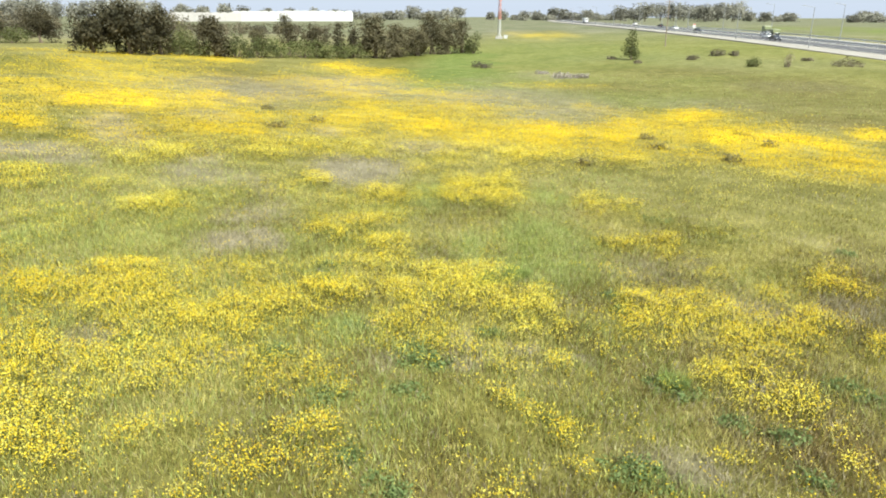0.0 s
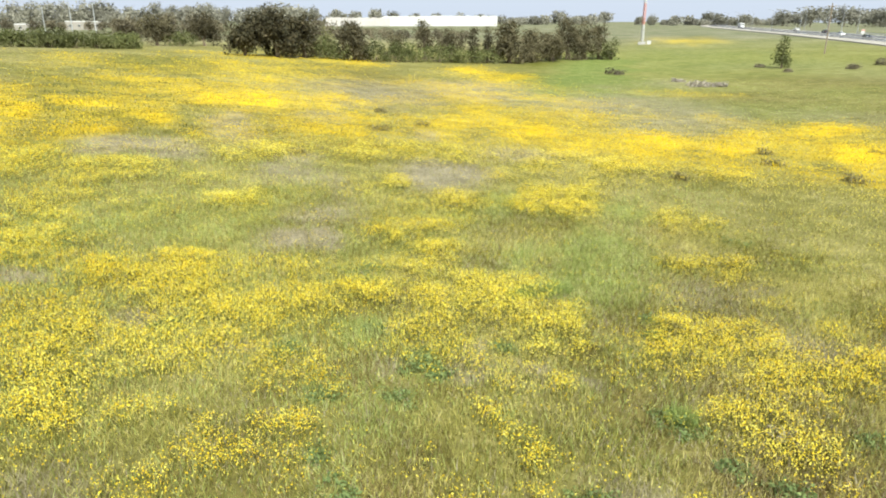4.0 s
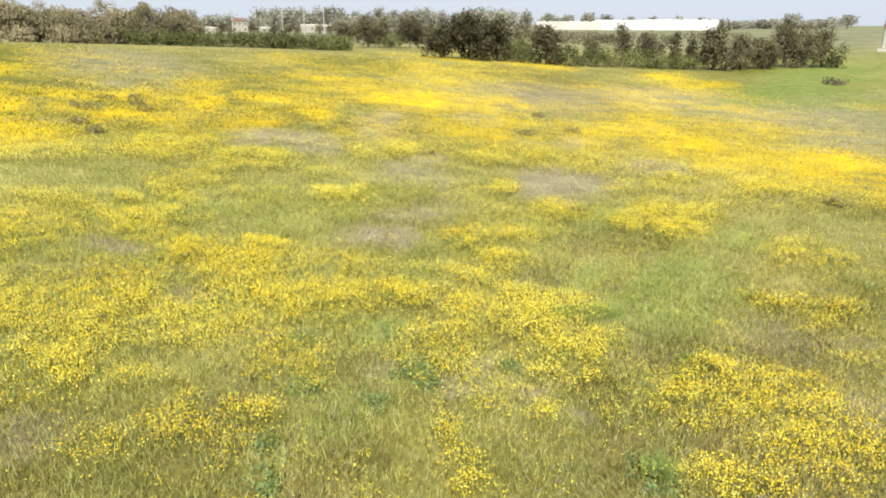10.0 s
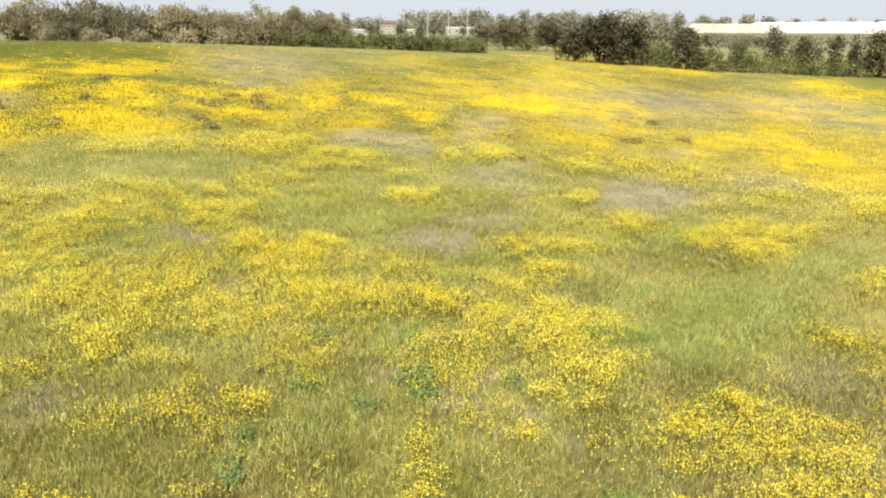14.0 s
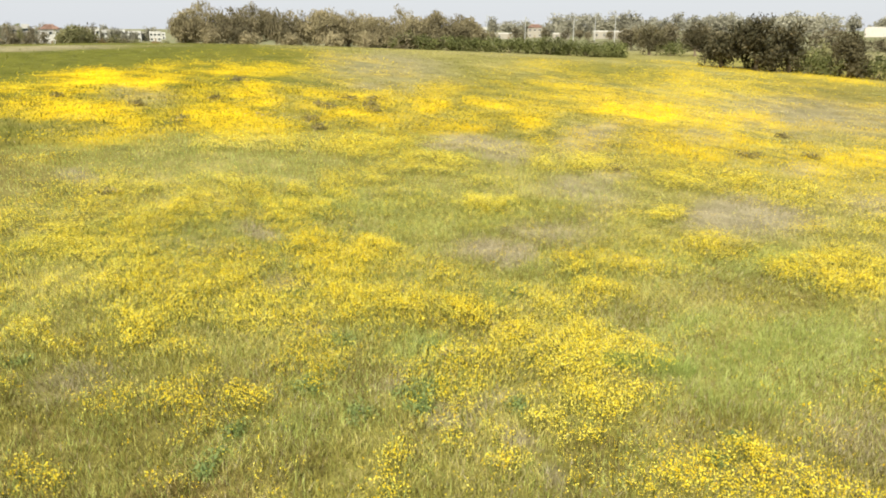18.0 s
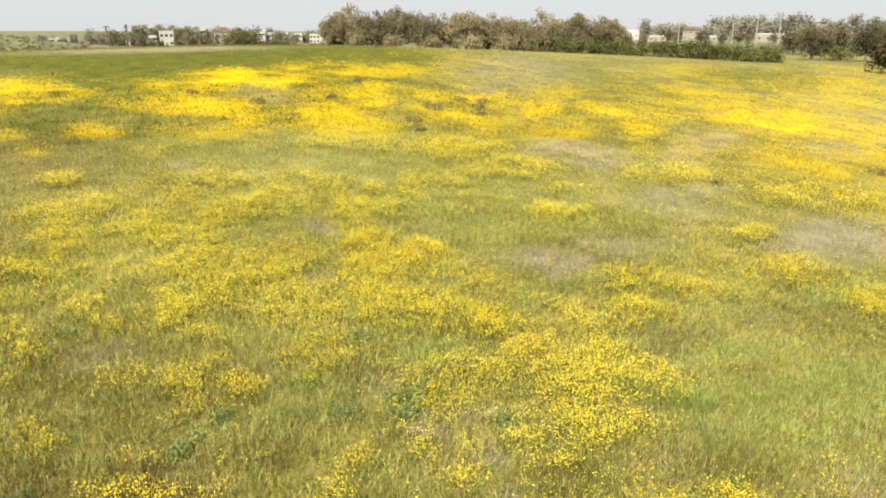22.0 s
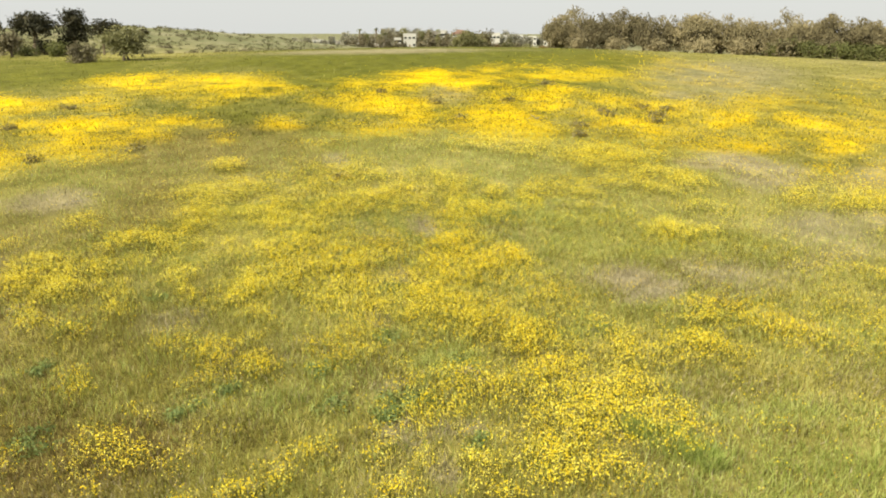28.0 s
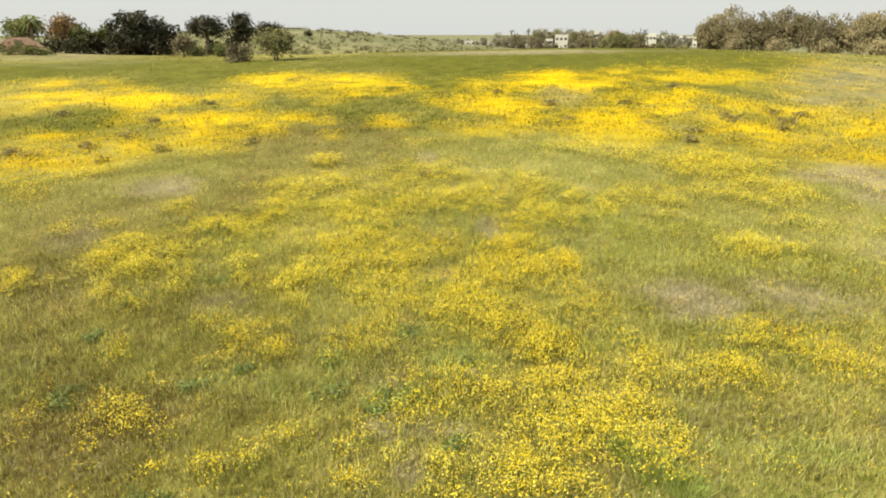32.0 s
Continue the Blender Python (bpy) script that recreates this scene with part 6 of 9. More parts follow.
tree("bare_tree", "thin brown leafless tree in a thicket behind the trees", -93.8, 236.4, 4.2, 7.4, M_SCRUB, 620, 0.32, 0.06, 8, 2, "thicket behind the trees", "bushy")
tree("bare_tree", "thin brown leafless tree in a thicket behind the trees", -89.7, 243.4, 4.6, 8.4, M_SCRUB, 620, 0.32, 0.06, 8, 2, "thicket behind the trees", "bushy")
tree("bare_tree", "thin brown leafless tree in a thicket behind the trees", -83.5, 243.7, 3.9, 8.3, M_SCRUB, 620, 0.32, 0.06, 8, 2, "thicket behind the trees", "bushy")
tree("bare_tree", "thin brown leafless tree in a thicket behind the trees", -80.5, 253.2, 4.2, 7.7, M_SCRUB, 620, 0.32, 0.06, 8, 2, "thicket behind the trees", "bushy")
tree("bare_tree", "thin brown leafless tree in a thicket behind the trees", -74.2, 251.1, 3.6, 8.5, M_SCRUB, 620, 0.32, 0.06, 8, 2, "thicket behind the trees", "bushy")
tree("bare_tree", "thin brown leafless tree in a thicket behind the trees", -70.3, 260.6, 3.9, 7.9, M_SCRUB, 620, 0.32, 0.06, 8, 2, "thicket behind the trees", "bushy")
tree("bare_tree", "thin brown leafless tree in a thicket behind the trees", -64.0, 260.3, 3.7, 6.9, M_SCRUB, 620, 0.32, 0.06, 8, 2, "thicket behind the trees", "bushy")
tree("bare_tree", "thin brown leafless tree in a thicket behind the trees", -56.3, 266.4, 3.3, 7.9, M_SCRUB, 620, 0.32, 0.06, 8, 2, "thicket behind the trees", "bushy")
# the eucalyptus row west of the field
tree("eucalyptus_tree", "grey-tan eucalyptus with a ragged drooping crown", -149.5, 53.3, 6.4, 6.4, M_EUC, 7000, 0.20, 0.03, 18, 2, "row of eucalyptus trees", "bushy")
tree("eucalyptus_tree", "grey-tan eucalyptus with a ragged drooping crown", -149.3, 57.3, 9.0, 9.9, M_EUC, 7000, 0.20, 0.03, 18, 2, "row of eucalyptus trees", "bushy")
tree("eucalyptus_tree", "grey-tan eucalyptus with a ragged drooping crown", -146.0, 61.1, 7.5, 8.6, M_EUC, 7000, 0.20, 0.03, 18, 2, "row of eucalyptus trees", "bushy")
tree("eucalyptus_tree", "grey-tan eucalyptus with a ragged drooping crown", -146.2, 66.6, 8.7, 9.9, M_EUC, 7000, 0.20, 0.03, 18, 2, "row of eucalyptus trees", "bushy")
tree("eucalyptus_tree", "grey-tan eucalyptus with a ragged drooping crown", -142.3, 70.9, 7.5, 9.2, M_EUC, 7000, 0.20, 0.03, 18, 2, "row of eucalyptus trees", "bushy")
tree("eucalyptus_tree", "grey-tan eucalyptus with a ragged drooping crown", -143.1, 76.8, 7.8, 8.8, M_EUC, 7000, 0.20, 0.03, 18, 2, "row of eucalyptus trees", "bushy")
tree("eucalyptus_tree", "grey-tan eucalyptus with a ragged drooping crown", -138.8, 81.1, 8.1, 9.9, M_EUC, 7000, 0.20, 0.03, 18, 2, "row of eucalyptus trees", "bushy")
tree("eucalyptus_tree", "grey-tan eucalyptus with a ragged drooping crown", -138.3, 86.6, 7.9, 8.8, M_EUC, 7000, 0.20, 0.03, 18, 2, "row of eucalyptus trees", "bushy")
tree("eucalyptus_tree", "grey-tan eucalyptus with a ragged drooping crown", -135.3, 90.0, 7.3, 8.2, M_EUC, 7000, 0.20, 0.03, 18, 2, "row of eucalyptus trees", "bushy")
tree("eucalyptus_tree", "grey-tan eucalyptus with a ragged drooping crown", -133.7, 94.8, 8.9, 10.0, M_EUC, 7000, 0.20, 0.03, 18, 2, "row of eucalyptus trees", "bushy")
tree("eucalyptus_tree", "grey-tan eucalyptus with a ragged drooping crown", -131.5, 100.1, 8.4, 10.0, M_EUC, 7000, 0.20, 0.03, 18, 2, "row of eucalyptus trees", "bushy")
tree("eucalyptus_tree", "grey-tan eucalyptus with a ragged drooping crown", -129.4, 105.0, 8.8, 10.1, M_EUC, 7000, 0.20, 0.03, 18, 2, "row of eucalyptus trees", "bushy")
tree("eucalyptus_tree", "grey-tan eucalyptus with a ragged drooping crown", -127.1, 109.9, 8.0, 9.0, M_EUC, 7000, 0.20, 0.03, 18, 2, "row of eucalyptus trees", "bushy")
tree("eucalyptus_tree", "grey-tan eucalyptus with a ragged drooping crown", -125.7, 113.5, 7.4, 6.6, M_EUC, 7000, 0.20, 0.03, 18, 2, "row of eucalyptus trees", "bushy")
shrub("undergrowth_bush", "dusty olive bush at the foot of the eucalyptus row", -142.1, 56.9, 2.97, 5.7, M_EUC, 1400, 0.22, "bushes under the eucalyptus row")
shrub("undergrowth_bush", "dusty olive bush at the foot of the eucalyptus row", -139.7, 63.9, 2.90, 6.2, M_EUC, 1400, 0.22, "bushes under the eucalyptus row")
shrub("undergrowth_bush", "dusty olive bush at the foot of the eucalyptus row", -136.5, 71.9, 2.91, 6.7, M_EUC, 1400, 0.22, "bushes under the eucalyptus row")
shrub("undergrowth_bush", "dusty olive bush at the foot of the eucalyptus row", -132.8, 79.7, 3.41, 6.7, M_EUC, 1400, 0.22, "bushes under the eucalyptus row")
shrub("undergrowth_bush", "dusty olive bush at the foot of the eucalyptus row", -129.4, 86.2, 3.65, 7.2, M_EUC, 1400, 0.22, "bushes under the eucalyptus row")
shrub("undergrowth_bush", "dusty olive bush at the foot of the eucalyptus row", -125.1, 93.4, 3.70, 7.8, M_EUC, 1400, 0.22, "bushes under the eucalyptus row")
shrub("undergrowth_bush", "dusty olive bush at the foot of the eucalyptus row", -121.5, 98.9, 3.69, 6.7, M_EUC, 1400, 0.22, "bushes under the eucalyptus row")
# the hedge between the row and the northern trees
shrub("hedge_bush", "dense dark green bush in a long hedge", -126.6, 94.3, 3.81, 7.8, M_GREENLEAF, 2200, 0.19, "hedge along the field")
shrub("hedge_bush", "dense dark green bush in a long hedge", -122.3, 96.8, 3.44, 8.3, M_GREENLEAF, 2200, 0.19, "hedge along the field")
shrub("hedge_bush", "dense dark green bush in a long hedge", -118.0, 99.3, 3.31, 8.8, M_GREENLEAF, 2200, 0.19, "hedge along the field")
shrub("hedge_bush", "dense dark green bush in a long hedge", -114.3, 102.3, 3.20, 8.8, M_GREENLEAF, 2200, 0.19, "hedge along the field")
shrub("hedge_bush", "dense dark green bush in a long hedge", -109.8, 104.6, 3.20, 8.6, M_GREENLEAF, 2200, 0.19, "hedge along the field")
shrub("hedge_bush", "dense dark green bush in a long hedge", -106.0, 107.4, 3.23, 8.0, M_GREENLEAF, 2200, 0.19, "hedge along the field")
shrub("hedge_bush", "dense dark green bush in a long hedge", -101.5, 109.1, 3.35, 7.3, M_GREENLEAF, 2200, 0.19, "hedge along the field")
shrub("hedge_bush", "dense dark green bush in a long hedge", -97.4, 110.4, 3.79, 6.7, M_GREENLEAF, 2200, 0.19, "hedge along the field")
shrub("hedge_bush", "dense dark green bush in a long hedge", -94.5, 113.1, 3.16, 7.8, M_GREENLEAF, 2200, 0.19, "hedge along the field")
shrub("hedge_bush", "dense dark green bush in a long hedge", -91.5, 115.8, 3.21, 7.3, M_GREENLEAF, 2200, 0.19, "hedge along the field")
shrub("hedge_bush", "dense dark green bush in a long hedge", -90.1, 119.6, 3.23, 6.2, M_GREENLEAF, 2200, 0.19, "hedge along the field")
shrub("hedge_bush", "dense dark green bush in a long hedge", -89.6, 122.7, 3.10, 4.0, M_GREENLEAF, 2200, 0.19, "hedge along the field")
# the western grove
tree("cypress_tree", "dark feathery green tree behind a red roof", -130.9, -88.9, 6.8, 8.5, M_GREENLEAF, 2400, 0.3, 0.1, 9, 1, "western grove", "round")
tree("rust_tree", "tree with rusty orange-brown foliage", -115.9, -70.1, 6.9, 6.4, M_RUST, 2400, 0.28, 0.1, 9, 1, "western grove", "round")
tree("broad_tree", "dark green tree with a full crown", -114.0, -65.8, 5.2, 5.3, M_GREENLEAF, 2000, 0.28, 0.06, 9, 1, "western grove", "bushy")
tree("broad_tree", "large dark brown-green tree with a dense domed crown", -117.1, -56.5, 7.7, 13.0, M_PINE, 6000, 0.3, 0.05, 14, 2, "western grove", "bushy")
tree("broad_tree", "dark green tree with a full crown", -116.9, -63.0, 5.4, 5.8, M_GREENLEAF, 2200, 0.28, 0.06, 9, 1, "western grove", "bushy")
tree("pine_tree", "dark pine with bare trunks under a broad crown", -127.9, -48.3, 7.7, 8.4, M_PINE, 3000, 0.26, 0.38, 9, 3, "western grove", "round")
tree("pine_tree", "dark narrow pine with a dense crown", -131.3, -42.8, 8.3, 5.7, M_PINE, 2600, 0.26, 0.2, 9, 1, "western grove", "round")
tree("umbrella_pine", "low flat-topped pine behind the olive tree", -149.1, -43.9, 7.4, 7.1, M_PINE, 1500, 0.26, 0.5, 8, 1, "western grove", "flat")
tree("olive_tree", "pale yellow-green olive tree at the field edge", -77.0, -16.8, 4.0, 5.7, M_OLIVE, 3200, 0.17, 0.14, 10, 3, "western grove", "round")
tree("dry_tree", "small sparse tan tree beside the pines", -101.7, -40.7, 3.8, 4.0, M_SCRUB, 1200, 0.2, 0.12, 8, 2, "western grove", "round")
shrub("brown_bush", "rounded brown bush at the field edge", -74.5, -20.7, 2.29, 3.6, M_SCRUB, 1300, 0.15, "bushes of the western grove")
shrub("green_bush", "low green bush among the grove trees", -99.5, -33.4, 2.31, 3.1, M_GREENLEAF, 800, 0.18, "bushes of the western grove")
shrub("green_bush", "low green bush among the grove trees", -107.2, -40.7, 1.84, 3.8, M_GREENLEAF, 800, 0.18, "bushes of the western grove")
shrub("green_bush", "low green bush among the grove trees", -97.3, -67.1, 2.37, 6.5, M_GREENLEAF, 800, 0.18, "bushes of the western grove")
shrub("green_bush", "low green bush among the grove trees", -99.1, -64.6, 1.75, 5.5, M_GREENLEAF, 800, 0.18, "bushes of the western grove")
tree("dark_tree", "small dark tree on the dune", -305.3, -80.8, 2.6, 4.8, M_DARKLEAF, 500, 0.4, 0.1, 6, 1, "bushes on the dune", "bushy")
shrub("dune_bush", "small dark scrub bush on the dune", -309.0, -67.6, 1.4, 5.0, M_SCRUB, 260, 0.25, "bushes on the dune")
shrub("dune_bush", "small dark scrub bush on the dune", -300.7, -59.2, 1.4, 2.8, M_SCRUB, 260, 0.25, "bushes on the dune")
shrub("dune_bush", "small dark scrub bush on the dune", -199.7, -50.2, 1.4, 2.8, M_SCRUB, 260, 0.25, "bushes on the dune")
shrub("dune_bush", "small dark scrub bush on the dune", -191.7, -41.7, 1.4, 2.5, M_SCRUB, 260, 0.25, "bushes on the dune")
shrub("dune_bush", "small dark scrub bush on the dune", -193.1, -36.3, 1.4, 4.3, M_SCRUB, 260, 0.25, "bushes on the dune")
shrub("dune_bush", "small dark scrub bush on the dune", -214.2, -33.6, 1.4, 3.6, M_SCRUB, 260, 0.25, "bushes on the dune")
shrub("dune_bush", "small dark scrub bush on the dune", -235.5, -29.2, 1.4, 5.0, M_SCRUB, 260, 0.25, "bushes on the dune")
shrub("dune_bush", "small dark scrub bush on the dune", -192.8, -9.7, 1.4, 3.6, M_SCRUB, 260, 0.25, "bushes on the dune")
shrub("dune_bush", "small dark scrub bush on the dune", -193.8, 1.4, 1.4, 2.8, M_SCRUB, 260, 0.25, "bushes on the dune")
shrub("dune_bush", "small dark scrub bush on the dune", -259.2, -60.5, 1.4, 6.4, M_SCRUB, 260, 0.25, "bushes on the dune")
shrub("dune_bush", "small dark scrub bush on the dune", -272.7, -47.0, 1.4, 5.0, M_SCRUB, 260, 0.25, "bushes on the dune")
shrub("dome_bush", "large dome-shaped dusty green bush at the field edge", -286.0, 57.0, 7.93, 17.5, M_ACACIA, 3000, 0.4, "", "bush")
shrub("dome_bush", "dusty green bush beside the track", -284.2, 68.2, 5.17, 8.7, M_OLIVE, 700, 0.35, "", "bush")
shrub("scrub_bush", "low dark olive bush before the far houses", -398.0, -59.5, 0.40, 7.0, M_DARKLEAF, 240, 0.5, "scrub before the far houses")
shrub("scrub_bush", "low dark olive bush before the far houses", -403.6, -54.2, 0.40, 6.9, M_DARKLEAF, 240, 0.5, "scrub before the far houses")
shrub("scrub_bush", "low dark olive bush before the far houses", -429.3, -52.6, 0.40, 6.4, M_DARKLEAF, 240, 0.5, "scrub before the far houses")
shrub("scrub_bush", "low dark olive bush before the far houses", -418.5, -41.5, 0.40, 8.0, M_DARKLEAF, 240, 0.5, "scrub before the far houses")
shrub("scrub_bush", "low dark olive bush before the far houses", -424.4, -36.5, 0.40, 7.6, M_DARKLEAF, 240, 0.5, "scrub before the far houses")
shrub("scrub_bush", "low dark olive bush before the far houses", -415.4, -31.6, 0.40, 8.4, M_DARKLEAF, 240, 0.5, "scrub before the far houses")
shrub("scrub_bush", "low dark olive bush before the far houses", -404.4, -22.6, 0.40, 8.7, M_DARKLEAF, 240, 0.5, "scrub before the far houses")
shrub("scrub_bush", "low dark olive bush before the far houses", -432.3, -20.7, 1.65, 8.1, M_DARKLEAF, 240, 0.5, "scrub before the far houses")
shrub("scrub_bush", "low dark olive bush before the far houses", -433.3, -12.9, 0.66, 6.6, M_DARKLEAF, 240, 0.5, "scrub before the far houses")
shrub("scrub_bush", "low dark olive bush before the far houses", -417.2, -6.4, 1.38, 6.7, M_DARKLEAF, 240, 0.5, "scrub before the far houses")
shrub("scrub_bush", "low dark olive bush before the far houses", -416.3, -1.7, 1.13, 7.2, M_DARKLEAF, 240, 0.5, "scrub before the far houses")
shrub("scrub_bush", "low dark olive bush before the far houses", -427.2, 4.9, 1.01, 8.1, M_DARKLEAF, 240, 0.5, "scrub before the far houses")
shrub("scrub_bush", "low dark olive bush before the far houses", -424.7, 11.0, 0.87, 7.9, M_DARKLEAF, 240, 0.5, "scrub before the far houses")
shrub("scrub_bush", "low dark olive bush before the far houses", -406.0, 15.0, 0.89, 5.5, M_DARKLEAF, 240, 0.5, "scrub before the far houses")
shrub("scrub_bush", "low dark olive bush before the far houses", -413.2, 22.0, 1.23, 6.0, M_DARKLEAF, 240, 0.5, "scrub before the far houses")
shrub("scrub_bush", "low dark olive bush before the far houses", -409.7, 26.3, 2.13, 8.2, M_DARKLEAF, 240, 0.5, "scrub before the far houses")
shrub("scrub_bush", "low dark olive bush before the far houses", -406.7, 33.4, 1.17, 6.7, M_DARKLEAF, 240, 0.5, "scrub before the far houses")
shrub("scrub_bush", "low dark olive bush before the far houses", -415.1, 37.3, 1.80, 7.2, M_DARKLEAF, 240, 0.5, "scrub before the far houses")
shrub("scrub_bush", "low dark olive bush before the far houses", -427.3, 43.2, 1.37, 6.5, M_DARKLEAF, 240, 0.5, "scrub before the far houses")
shrub("scrub_bush", "low dark olive bush before the far houses", -414.9, 48.8, 2.04, 7.2, M_DARKLEAF, 240, 0.5, "scrub before the far houses")
shrub("scrub_bush", "low dark olive bush before the far houses", -435.8, 57.7, 1.80, 6.9, M_DARKLEAF, 240, 0.5, "scrub before the far houses")
shrub("scrub_bush", "low dark olive bush before the far houses", -416.4, 59.5, 1.31, 7.7, M_DARKLEAF, 240, 0.5, "scrub before the far houses")
shrub("scrub_bush", "low dark olive bush before the far houses", -407.8, 63.9, 1.33, 7.3, M_DARKLEAF, 240, 0.5, "scrub before the far houses")
shrub("scrub_bush", "low dark olive bush before the far houses", -397.2, 67.6, 1.99, 7.4, M_DARKLEAF, 240, 0.5, "scrub before the far houses")
shrub("scrub_bush", "low dark olive bush before the far houses", -424.7, 78.5, 1.07, 8.5, M_DARKLEAF, 240, 0.5, "scrub before the far houses")
shrub("scrub_bush", "low dark olive bush before the far houses", -414.5, 81.6, 1.20, 8.8, M_DARKLEAF, 240, 0.5, "scrub before the far houses")
shrub("scrub_bush", "low dark olive bush before the far houses", -414.8, 86.7, 1.20, 8.5, M_DARKLEAF, 240, 0.5, "scrub before the far houses")
shrub("scrub_bush", "low dark olive bush before the far houses", -423.5, 94.2, 1.81, 6.8, M_DARKLEAF, 240, 0.5, "scrub before the far houses")
shrub("scrub_bush", "low dark olive bush before the far houses", -426.6, 101.2, 2.36, 7.6, M_DARKLEAF, 240, 0.5, "scrub before the far houses")
shrub("scrub_bush", "low dark olive bush before the far houses", -422.2, 105.1, 1.69, 7.5, M_DARKLEAF, 240, 0.5, "scrub before the far houses")
shrub("shade_bush", "dense dark bush under the grove trees", -113.0, -70.8, 2.73, 4.8, M_PINE, 900, 0.24, "bushes of the western grove")
shrub("shade_bush", "dense dark bush under the grove trees", -112.2, -66.7, 3.24, 4.8, M_PINE, 900, 0.24, "bushes of the western grove")
shrub("shade_bush", "dense dark bush under the grove trees", -113.1, -63.5, 3.15, 5.2, M_PINE, 900, 0.24, "bushes of the western grove")
shrub("shade_bush", "dense dark bush under the grove trees", -113.5, -58.8, 3.65, 5.6, M_PINE, 900, 0.24, "bushes of the western grove")
shrub("shade_bush", "dense dark bush under the grove trees", -115.6, -55.1, 3.75, 6.1, M_PINE, 900, 0.24, "bushes of the western grove")
shrub("shade_bush", "dense dark bush under the grove trees", -119.2, -52.7, 3.45, 4.7, M_PINE, 900, 0.24, "bushes of the western grove")
shrub("shade_bush", "dense dark bush under the grove trees", -125.0, -50.0, 2.96, 3.9, M_PINE, 900, 0.24, "bushes of the western grove")
shrub("shade_bush", "dense dark bush under the grove trees", -127.4, -47.0, 3.23, 3.9, M_PINE, 900, 0.24, "bushes of the western grove")
shrub("shade_bush", "dense dark bush under the grove trees", -129.7, -44.1, 3.49, 3.4, M_PINE, 900, 0.24, "bushes of the western grove")
# shrubs on the eastern meadow
tree("young_tree", "slim young dark-green tree standing alone in the meadow", 31.3, 144.5, 6.0, 3.6, M_GREENLEAF, 1300, 0.2, 0.06, 8, 1, "", "slim")
shrub("meadow_shrub", "low grey-brown dead shrub in the meadow", 13.6, 105.4, 0.95, 4.8, M_THISTLE, 600, 0.16, "shrubs in the meadow")
shrub("meadow_shrub", "low grey-brown dead shrub in the meadow", 16.1, 105.3, 0.78, 2.4, M_THISTLE, 600, 0.16, "shrubs in the meadow")
shrub("meadow_shrub", "low grey-brown dead shrub in the meadow", 1.9, 128.8, 1.25, 4.2, M_SCRUB, 600, 0.16, "shrubs in the meadow")
shrub("meadow_shrub", "low grey-brown dead shrub in the meadow", 28.0, 147.3, 0.73, 2.4, M_SCRUB, 600, 0.16, "shrubs in the meadow")
shrub("meadow_shrub", "low grey-brown dead shrub in the meadow", 30.7, 135.2, 0.67, 1.8, M_SCRUB, 600, 0.16, "shrubs in the meadow")
shrub("meadow_shrub", "low grey-brown dead shrub in the meadow", 42.4, 140.7, 1.07, 2.9, M_SCRUB, 600, 0.16, "shrubs in the meadow")
shrub("meadow_shrub", "low grey-brown dead shrub in the meadow", 50.0, 150.2, 1.54, 4.1, M_SCRUB, 600, 0.16, "shrubs in the meadow")
shrub("meadow_shrub", "low grey-brown dead shrub in the meadow", 53.2, 149.6, 1.16, 2.6, M_SCRUB, 600, 0.16, "shrubs in the meadow")
shrub("meadow_shrub", "low grey-brown dead shrub in the meadow", 63.0, 122.9, 1.79, 5.8, M_SCRUB, 600, 0.16, "shrubs in the meadow")
shrub("meadow_shrub", "low grey-brown dead shrub in the meadow", 11.2, 114.5, 0.56, 2.6, M_THISTLE, 600, 0.16, "shrubs in the meadow")
shrub("meadow_shrub", "low grey-brown dead shrub in the meadow", 61.6, 135.5, 0.72, 2.4, M_SCRUB, 600, 0.16, "shrubs in the meadow")
shrub("green_shrub", "compact dark green shrub in the meadow", 47.0, 123.1, 1.71, 3.2, M_GREENLEAF, 700, 0.16, "shrubs in the meadow")
shrub("thistle_plant", "tall pale dry thistle standing in the meadow", 52.3, 121.5, 3.11, 1.7, M_DRY, 420, 0.12, "shrubs in the meadow")
# weeds, dark tussocks and dry thistles in the meadow
weed_clump(-0.58, 11.50, 0.31, 0.85)
weed_clump(-0.25, 11.30, 0.29, 0.73)
weed_clump(6.46, 22.22, 0.33, 1.10)
weed_clump(11.25, 19.36, 0.26, 0.69)
weed_clump(3.73, 14.32, 0.28, 0.62)
weed_clump(3.69, 15.14, 0.29, 0.61)
weed_clump(-0.54, 10.36, 0.27, 0.89)
weed_clump(-0.70, 7.73, 0.30, 0.90)
weed_clump(-1.31, 8.37, 0.30, 0.61)
weed_clump(3.86, 11.07, 0.28, 0.72)
weed_clump(4.19, 10.81, 0.31, 0.73)
weed_clump(4.84, 9.89, 0.26, 0.80)
weed_clump(7.11, 11.22, 0.32, 0.85)
weed_clump(7.42, 10.86, 0.26, 0.74)
weed_clump(5.44, 9.50, 0.33, 0.77)
weed_clump(2.73, 8.47, 0.31, 1.04)
weed_clump(3.08, 8.24, 0.32, 1.01)
weed_clump(5.37, 8.47, 0.25, 0.77)
weed_clump(-0.73, 11.91, 0.30, 0.89)
weed_clump(-1.92, 10.00, 0.26, 0.76)
weed_clump(-3.14, 16.27, 0.29, 0.78)
weed_clump(-1.98, 12.84, 0.27, 0.72)
weed_clump(-12.11, 15.86, 0.33, 0.89)
weed_clump(-11.62, 15.11, 0.27, 0.93)
weed_clump(-2.55, 4.49, 0.29, 0.73)
weed_clump(-6.01, 5.88, 0.26, 0.69)
weed_clump(-4.47, 4.28, 0.25, 0.83)
weed_clump(-0.13, 5.34, 0.28, 0.82)
